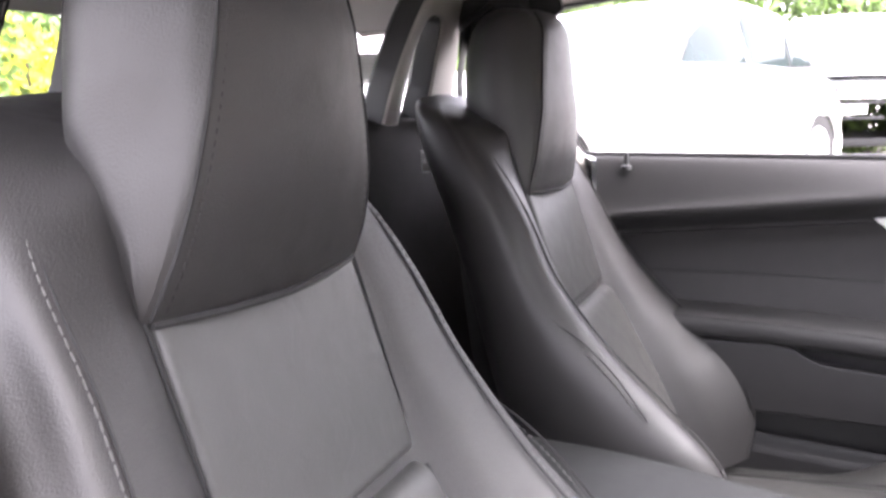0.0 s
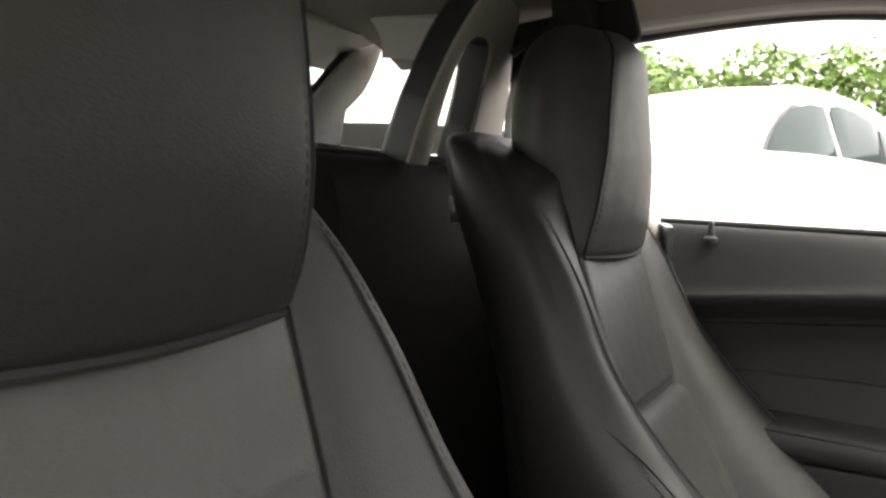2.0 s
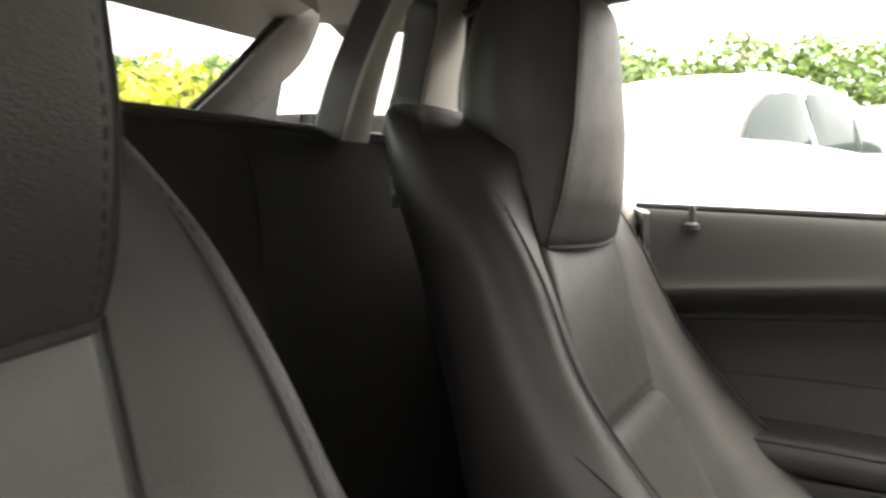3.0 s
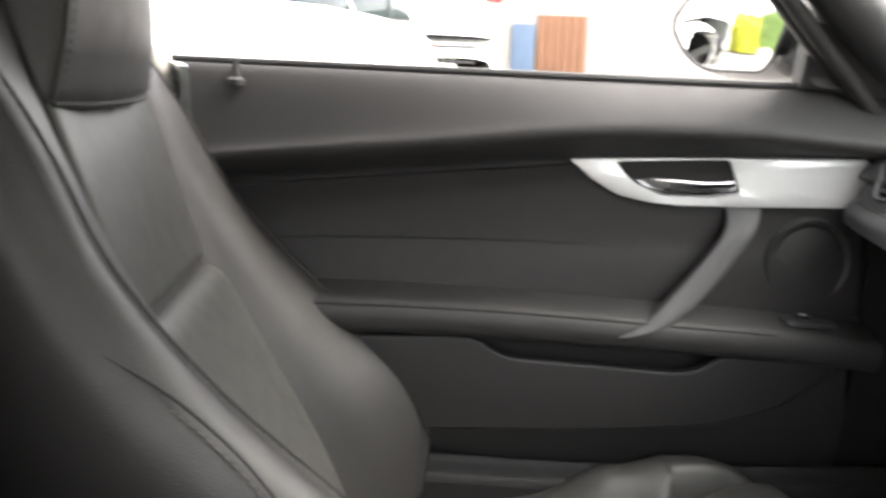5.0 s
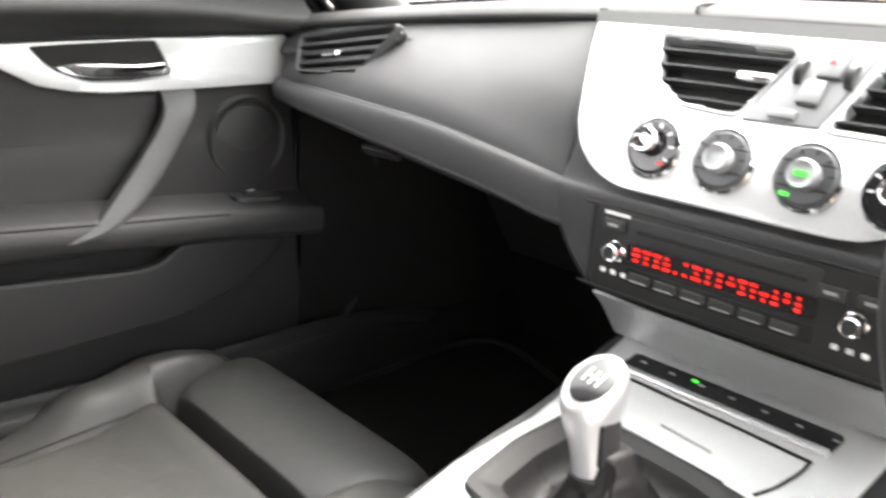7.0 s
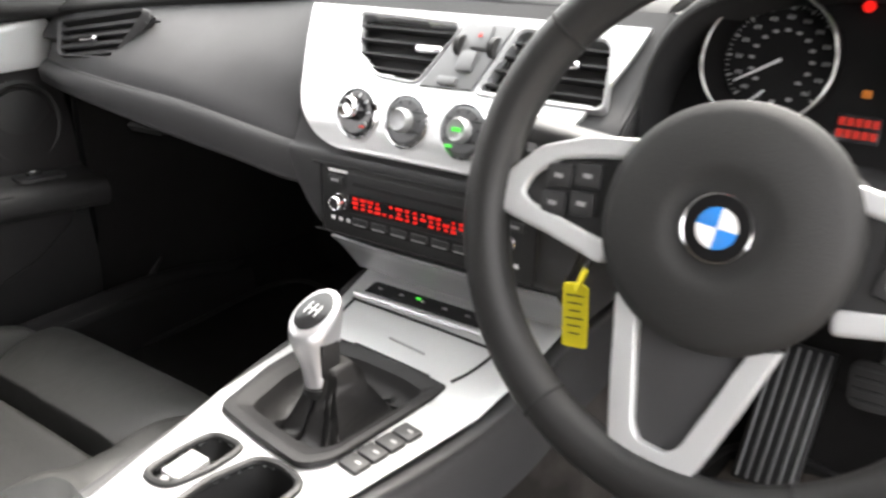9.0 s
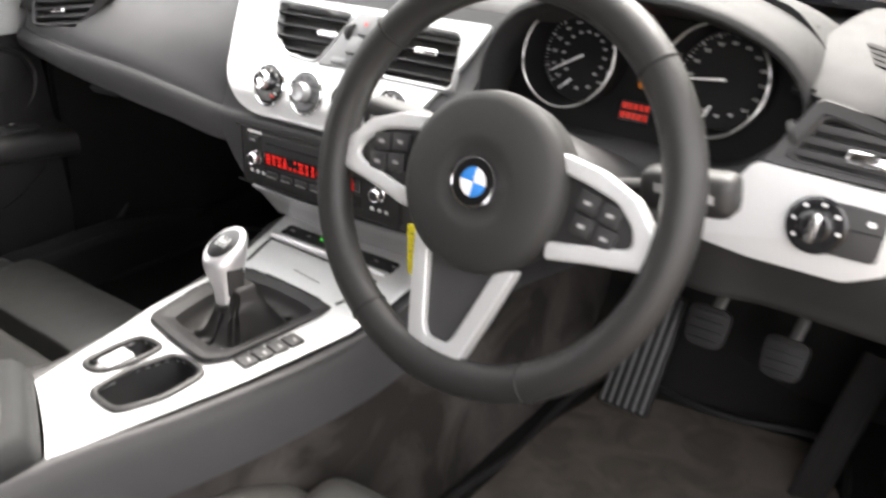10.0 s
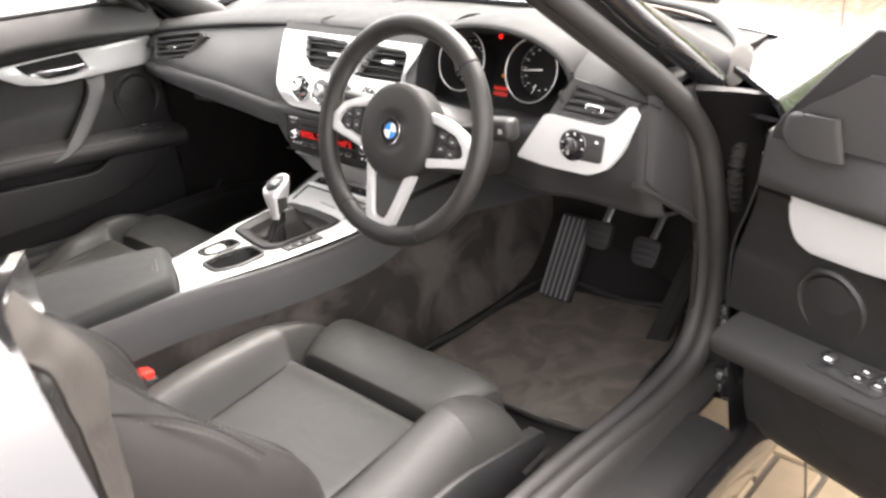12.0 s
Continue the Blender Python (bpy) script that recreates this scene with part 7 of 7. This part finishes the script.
# ---- outside ----
def foliage(name, label, category, centre, size, count, leaf, seed, mat, kind=""):
    """A dense mass of small folded leaves over twigs, with an uneven outline."""
    rnd = random.Random(seed)
    ob = thing(name, label, category, (centre[0], centre[1], centre[2] - size[2] / 2), kind=kind)
    verts, faces = [], []
    for k in range(count):
        # clumps push the outline in and out
        u = Vector((rnd.uniform(-1, 1), rnd.uniform(-1, 1), rnd.uniform(-1, 1)))
        p = Vector((centre[0] + u.x * size[0] / 2, centre[1] + u.y * size[1] / 2, centre[2] + u.z * size[2] / 2))
        bulge = noise.noise(Vector((p.x * 0.9, p.y * 0.9, 3.0 + seed)))
        fine = noise.noise(p * 3.1)
        if u.z > 0.72 + 0.5 * bulge or abs(u.x) > 0.9 + 0.3 * fine or fine < -0.55:
            continue
        a = Vector((rnd.gauss(0, 1), rnd.gauss(0, 1), rnd.gauss(0, 0.7))).normalized()
        c = a.cross(Vector((rnd.gauss(0, 1), rnd.gauss(0, 1), rnd.gauss(0, 1)))).normalized()
        l = leaf * rnd.uniform(0.6, 1.3)
        n_ = a.cross(c)
        i = len(verts)
        verts += [p - a * l * 0.5, p + c * l * 0.28 + n_ * l * 0.08, p + a * l * 0.5, p - c * l * 0.28 + n_ * l * 0.08]
        faces += [(i, i + 1, i + 2), (i, i + 2, i + 3)]
    me = bpy.data.meshes.new("leaves")
    me.from_pydata([tuple(v) for v in verts], [], faces)
    me.materials.append(mat)
    lv = new("leaves", me)
    lv.parent = ob
    lv.matrix_parent_inverse = Matrix.Translation(ob.location).inverted()
    tagged(lv, kind="stuff")
    b = bmesh.new()
    for k in range(max(6, int(size[1] * 1.2))):
        x, y = centre[0] + rnd.uniform(-0.2, 0.2) * size[0], centre[1] + size[1] * (rnd.random() - 0.5) * 0.95
        z0 = centre[2] - size[2] / 2 - 0.1
        tube([(x, y, z0), (x + rnd.uniform(-0.1, 0.1), y + rnd.uniform(-0.1, 0.1), z0 + size[2] * 0.5), (x + rnd.uniform(-0.2, 0.2), y + rnd.uniform(-0.2, 0.2), z0 + size[2] * 0.95)], [0.04, 0.025, 0.008], 6, count=8, bm=b)
    st = part("stems", b, BARK, ob)
    # shaded inner growth that closes the gaps
    b = bmesh.new()
    bmesh.ops.create_grid(b, x_segments=max(8, int(size[0] * 5)), y_segments=max(8, int(size[1] * 5)), size=0.5)
    for v in b.verts:
        ex, ey = abs(v.co.x) * 2, abs(v.co.y) * 2
        fall = max(0.0, 1 - max(ex, ey) ** 8)
        x, y = centre[0] + v.co.x * size[0] * 0.72, centre[1] + v.co.y * size[1] * 0.72 if size[1] < 4 else centre[1] + v.co.y * size[1] * 0.97
        if size[0] > 4:
            x = centre[0] + v.co.x * size[0] * 0.97
        top = 0.72 + 0.5 * noise.noise(Vector((x * 0.9, y * 0.9, 3.0 + seed))) - 0.12 + 0.15 * noise.noise(Vector((x, y, 0)) * 4)
        v.co = Vector((x, y, centre[2] - size[2] / 2 + (size[2] / 2) * (1 + top) * fall))
    core = part("inner_growth", b, mat, ob)
    tagged(core, kind="stuff")
    tagged(st, kind="stuff")
    return ob


foliage("hedge", "tall clipped green hedge behind the parked cars", "hedge", (-12.3, -10.6, 1.85), (1.6, 23.0, 3.5), 120000, 0.14, 3, LEAF)
foliage("hedge", "green hedge across the end of the drive", "hedge", (-4.0, -12.5, 1.8), (17.0, 1.6, 3.4), 80000, 0.15, 4, LEAF)
foliage("golden_shrub", "bright golden-yellow shrub beside the drive", "shrub", (-5.6, -6.8, 1.25), (1.3, 1.4, 1.9), 5000, 0.11, 5, LEAF_YELLOW)
foliage("shrub", "large green shrub past the bonnet", "shrub", (3.6, 8.0, 3.3), (5.4, 2.4, 6.6), 26000, 0.17, 6, LEAF)


def parked_car(name, label, place, yaw, length, height, glass_from, glass_to, lamps=False):
    """A closed saloon: shell, glass, wheels, mirror and lamps."""
    ob = thing(name, label, "car", (0, 0, 0), "parked cars")
    hw = 0.86
    st = ((0.0, 0.62, 0.74, 0.70), (0.06, 0.75, 0.90, 0.80), (0.16, 0.82, 0.96, 0.84), (0.30, 0.86, 1.0, 0.86), (0.5, 0.88, 1.02, 0.86), (0.7, 0.87, 1.01, 0.86), (0.86, 0.82, 0.97, 0.84), (0.95, 0.74, 0.90, 0.80), (1.0, 0.62, 0.72, 0.70))
    rows = []
    for u, zs, zt, w in st:
        x = (u - 0.5) * length
        rows.append([(x, -w * 0.94, 0.22), (x, -w, 0.42), (x, -w * 1.02, 0.62), (x, -w * 0.97, zs), (x, -w * 0.80, zt), (x, 0, zt + 0.02), (x, w * 0.80, zt), (x, w * 0.97, zs), (x, w * 1.02, 0.62), (x, w, 0.42), (x, w * 0.94, 0.22)])
    b = loft(rows, 170, 110)
    for sg in (-1, 1):
        for u in (0.105, 0.845):
            mm = frame_at(((u - 0.5) * length, sg * hw, 0.32), (1, 0, 0), (0, sg, 0))
            punch(b, mm, [(0.36 * math.cos(t), 0.36 * math.sin(t)) for t in np.linspace(0, 2 * math.pi, 24, endpoint=False)], 0.25)
    part("body", b, WHITEPAINT, ob, "white painted body")
    roof_ = []
    for u, z, w in ((glass_from, 0.96, 0.74), (glass_from + 0.12, height - 0.16, 0.63), (glass_from + 0.2, height - 0.03, 0.58), (0.5 * (glass_from + glass_to), height, 0.58), (glass_to - 0.16, height - 0.06, 0.57), (glass_to - 0.07, height - 0.2, 0.60), (glass_to, 0.98, 0.70)):
        x = (u - 0.5) * length
        roof_.append([(x, -w * 1.12, min(z, 0.98) - 0.02), (x, -w * 1.06, z * 0.55 + 0.44), (x, -w, z - 0.02), (x, -w * 0.85, z), (x, 0, z + 0.02), (x, w * 0.85, z), (x, w, z - 0.02), (x, w * 1.06, z * 0.55 + 0.44), (x, w * 1.12, min(z, 0.98) - 0.02)])
    part("cabin", loft(roof_, 30, 30), WHITEPAINT, ob, "white roof and pillars")
    # arched run of side glass in a black surround, split by pillars
    x0, x1 = (glass_from - 0.5) * length + 0.55, (glass_to - 0.5) * length - 0.36
    sill_at = lambda t: -0.055 + 0.075 * t
    top_at = lambda t: -0.05 + (float(np.interp(t, (0, 0.04, 0.12, 0.24, 0.42, 0.60, 0.78, 0.90, 1), (0.93, 1.03, 1.19, 1.32, 1.395, 1.385, 1.29, 1.16, 1.03))) - 0.95) * (height - 1.0) / 0.46

    def glazing(t0, t1, grow):
        ts = np.linspace(t0, t1, 13)
        low = [(x0 + (x1 - x0) * t, sill_at(t) - grow) for t in ts]
        high = [(x0 + (x1 - x0) * t, max(top_at(t) + grow, sill_at(t) + 0.004)) for t in ts[::-1]]
        return low + high

    for sg in (-1, 1):
        mm = frame_at((0, sg * 0.705, 1.0), (-sg, 0, 0), (0, sg, 0.30))
        mirror_x = lambda o: [(-sg * x, y) for x, y in o]
        frame_ = part("window_surround", slab(mirror_x(glazing(-0.014, 1.016, 0.026)), 0.02, mm, 0.004), BLACK, ob, "black rubber window surround")
        for t0, t1 in ((0.01, 0.455), (0.485, 0.80), (0.815, 0.985)):
            part("side_window", slab(mirror_x(glazing(t0, t1, -0.002)), 0.012, mm @ pose(0, 0, 0.006), 0.002), DARKGLASS, frame_, "dark side window")
        part("belt_line", slab(mirror_x([(x0 - 0.05 + (x1 - x0 + 0.06) * t, sill_at(t) + d) for t, d in ((0, -0.055), (0.5, -0.05), (1, -0.05), (1, -0.022), (0.5, -0.024), (0, -0.03))]), 0.012, mm @ pose(0, 0, 0.010), 0.002), SILVER_GREY, frame_, "pale strip under the side windows")
        part("window_pillar", slab(mirror_x([(x0 + (x1 - x0) * t, z) for t, z in ((0.468, 0.0), (0.490, 0.0), (0.462, 0.36), (0.448, 0.36))]), 0.012, mm @ pose(0, 0, 0.009), 0.002), SILVER_GREY, frame_, "pale strip on the window pillar")
        part("door_gap", tube([mm @ Vector((-sg * x, y, z)) for x, y, z in ((x0 + 1.02, -0.08, 0.0), (x0 + 1.02, -0.3, 0.03), (x0 + 0.98, -0.62, 0.06))], 0.004, 6), DARKLINE, ob)
        for u in (0.105, 0.845):
            mm = frame_at(((u - 0.5) * length, sg * (hw - 0.02), 0.32), (1, 0, 0), (0, sg, 0))
            w_ = part("wheel", lathe([(0.215, -0.04), (0.21, -0.18), (0.305, -0.18), (0.318, -0.10), (0.318, -0.04), (0.30, 0.0), (0.22, 0.0), (0.215, -0.04)], mm, 40, cap=False), TYRE, ob, "black tyre")
            part("wheel_arch", tube([mm @ Vector((0.362 * math.cos(t), 0.362 * math.sin(t), 0.012)) for t in np.linspace(-0.5, math.pi + 0.5, 16)], 0.03, 8, count=40), WHITEPAINT, ob)
            part("arch_lining", lathe([(0.37, -0.25), (0.02, -0.25)], mm, 32), BLACK, ob)
            part("rim", lathe([(0.215, -0.03), (0.205, 0.0), (0.19, -0.02), (0.07, -0.012), (0.05, 0.0), (0.005, 0.0)], mm, 40), SILVER, w_, "silver alloy rim")
        part("door_mirror", box((0.11, 0.18, 0.11), pose((glass_from + 0.125 - 0.5) * length, sg * 0.95, 0.93), 0.04), WHITEPAINT, ob, "white door mirror")
        part("tail_lamp", box((0.10, 0.22, 0.14), pose((0.985 - 0.5) * length - (0.12 if lamps else 0), sg * (0.68 if lamps else 0.60), 1.45 if lamps else 0.78), 0.03), REDLENS, ob, "red tail lamp")
        part("head_lamp", box((0.16, 0.30, 0.12), pose((0.035 - 0.5) * length, sg * 0.56, 0.66), 0.04), CHROME, ob, "clear head lamp")
    if lamps:
        for k in range(3):
            part("rear_louvre", box((0.03, 0.8 - 0.1 * k, 0.035), pose(0.5 * length - 0.01, 0.12, 0.86 - 0.17 * k), 0.01), BLACK, ob, "dark rear trim strip")
    part("bumper_grille", box((0.04, 0.9, 0.10), pose(-0.492 * length, 0, 0.40), 0.02), BLACK, ob, "black lower grille")
    part("number_plate", box((0.02, 0.5, 0.11), pose(0.5 * length - 0.02, 0, 0.62), 0.004), WHITEMARK, ob, "pale number plate with bars")
    part("underside", box((length * 0.9, 1.5, 0.1), pose(0, 0, 0.24), 0.03), BLACK, ob)
    ob.matrix_basis = pose(*place, 0, 0, yaw)
    return ob


parked_car("saloon", "white saloon parked across the drive, overexposed", (-5.49, -1.5, 0.28), 156.8, 4.6, 1.48, 0.29, 0.95)
parked_car("estate_car", "white estate car parked beside the hedge", (-11.65, 0.17, 0.28), 0, 4.3, 1.75, 0.16, 0.98, True)


def van(place, yaw):
    """A plain panel van: body with rounded roof, cab glass, wheels."""
    ob = thing("van", "added white van filling the bright gap behind the hoop", "van", (0, 0, 0), "parked cars")
    rows = []
    for u, zt, w in ((-2.55, 0.9, 0.8), (-2.45, 1.05, 0.88), (-1.9, 1.2, 0.9), (-1.45, 2.02, 0.9), (-1.1, 2.38, 0.9), (0.5, 2.45, 0.9), (2.3, 2.43, 0.9), (2.45, 2.30, 0.88), (2.5, 1.2, 0.86)):
        rows.append([(u, -w, 0.25), (u, -w * 1.02, 0.7), (u, -w, min(1.1, zt - 0.12)), (u, -w * 0.94, zt - 0.08), (u, -w * 0.8, zt), (u, 0, zt + 0.02), (u, w * 0.8, zt), (u, w * 0.94, zt - 0.08), (u, w, min(1.1, zt - 0.12)), (u, w * 1.02, 0.7), (u, w, 0.25)])
    part("body", loft(rows, 60, 60), WHITEPAINT, ob, "white panelled body")
    for sg in (-1, 1):
        mm = frame_at((-1.1, sg * 0.905, 1.15), (-sg, 0, 0), (0, sg, 0.06))
        part("side_window", slab(rounded([(-0.4, 0), (0.4, 0), (0.25 if sg < 0 else 0.4, 0.5), (-0.4 if sg < 0 else -0.25, 0.5)], 0.05), 0.02, mm, 0.004), DARKGLASS, ob, "dark cab window")
        for u in (-1.6, 1.55):
            mm = frame_at((u, sg * 0.87, 0.33), (1, 0, 0), (0, sg, 0))
            part("wheel", lathe([(0.2, -0.2), (0.32, -0.2), (0.335, -0.05), (0.31, 0.045), (0.2, 0.045), (0.18, 0.02), (0.01, 0.03)], mm, 36), TYRE, ob, "black van wheel")
    part("underside", box((4.6, 1.6, 0.15), pose(0, 0, 0.26), 0.03), BLACK, ob)
    ob.matrix_basis = pose(*place, 0, 0, yaw)


# added white mass: makes the gap between rear post and hoop read bright
van((-6.9, -4.75, 0.25), 30)

# garage front with a brown door beyond the cars
garage = thing("garage", "pale garage with a brown boarded door", "garage", (-12.4, 8.0, 0.28))
part("wall", box((0.3, 13.0, 3.0), pose(-13.25, 7.4, 1.78), 0.02), PILLAR, garage, "pale rendered wall")
for k in range(6):
    part("door_board", box((0.05, 0.125, 1.45), pose(-13.02, 2.03 + 0.13 * k, 1.0), 0.01), GATEWOOD, garage, "brown door board")
part("door_frame", box((0.06, 0.36, 1.3), pose(-13.02, 1.74, 0.93), 0.01), DENIM, garage, "blue-grey door frame")

# unseen boards past the bonnet, added so that its paint reflects brown
fence = thing("fence", "unseen tall brown boards added for the bonnet's reflection", "fence", (-2.6, 9.5, 0))
for k in range(38):
    part("board", box((0.17, 0.03, 4.2 + 0.03 * (k % 3)), pose(-5.7 + 0.18 * k, 9.5, 2.08), 0.005), WOOD, fence)
part("rail", box((6.8, 0.05, 0.08), pose(-2.4, 9.54, 1.1), 0.01), WOOD, fence)
part("rail", box((6.8, 0.05, 0.08), pose(-2.4, 9.54, 2.7), 0.01), WOOD, fence)

# clay pavers under the open door
drive = setting("driveway", box((3.0, 4.6, 0.06), pose(2.05, 0.2, -0.035), 0.0), JOINT, "sandy bed of the block-paved drive", "driveway")
mesh_b = bmesh.new()
box((0.190, 0.091, 0.05), None, 0.006, mesh_b, 1)
paver = bpy.data.meshes.new("paver")
mesh_b.to_mesh(paver)
mesh_b.free()
paver.materials.append(PAVER)
rnd = random.Random(11)
count = 0
spots = []
for i in range(-14, 34):
    for j in range(-24, 34):
        # herringbone pairs
        x0, y0 = 0.62 + 0.1 * i, -1.0 + 0.1 * j
        k = (i - j) % 4
        if k == 0:
            spots.append((x0 + 0.1, y0 + 0.05, 0))
        elif k == 3:
            spots.append((x0 + 0.05, y0 + 0.1, 90))
near = [p for p in spots if 0.75 < p[0] < 2.15 and -0.6 < p[1] < 1.9]
near.sort(key=lambda p: (p[0] - 1.15) ** 2 + (p[1] - 0.65) ** 2)
for x, y, a in near[:300]:
    ob = new("paver", paver)
    ob.parent = drive
    ob.matrix_basis = pose(x, y, -0.022 + rnd.uniform(-0.0015, 0.0015), rnd.uniform(-0.6, 0.6), rnd.uniform(-0.6, 0.6), a + rnd.uniform(-0.5, 0.5))
b = bmesh.new()
for x, y, a in [p for p in spots if 0.6 < p[0] < 3.5 and -2.0 < p[1] < 2.4 and p not in near[:300]]:
    box((0.190, 0.091, 0.05), pose(x, y, -0.022 + rnd.uniform(-0.0015, 0.0015), 0, 0, a), 0, b)
rest = part("pavers", b, PAVER, drive)
tagged(rest, kind="stuff")

# tiny printed marks and threads stay joined
for ob in list(bpy.data.objects):
    if ob.name.split(".")[0] in ("dial_scale", "gauge_scale", "printed_legend", "strip_legend", "stalk_legend", "display_readout", "printed_text", "rim_seam", "stitching", "shift_pattern"):
        tagged(ob, ob.get("label", ""), kind="stuff")
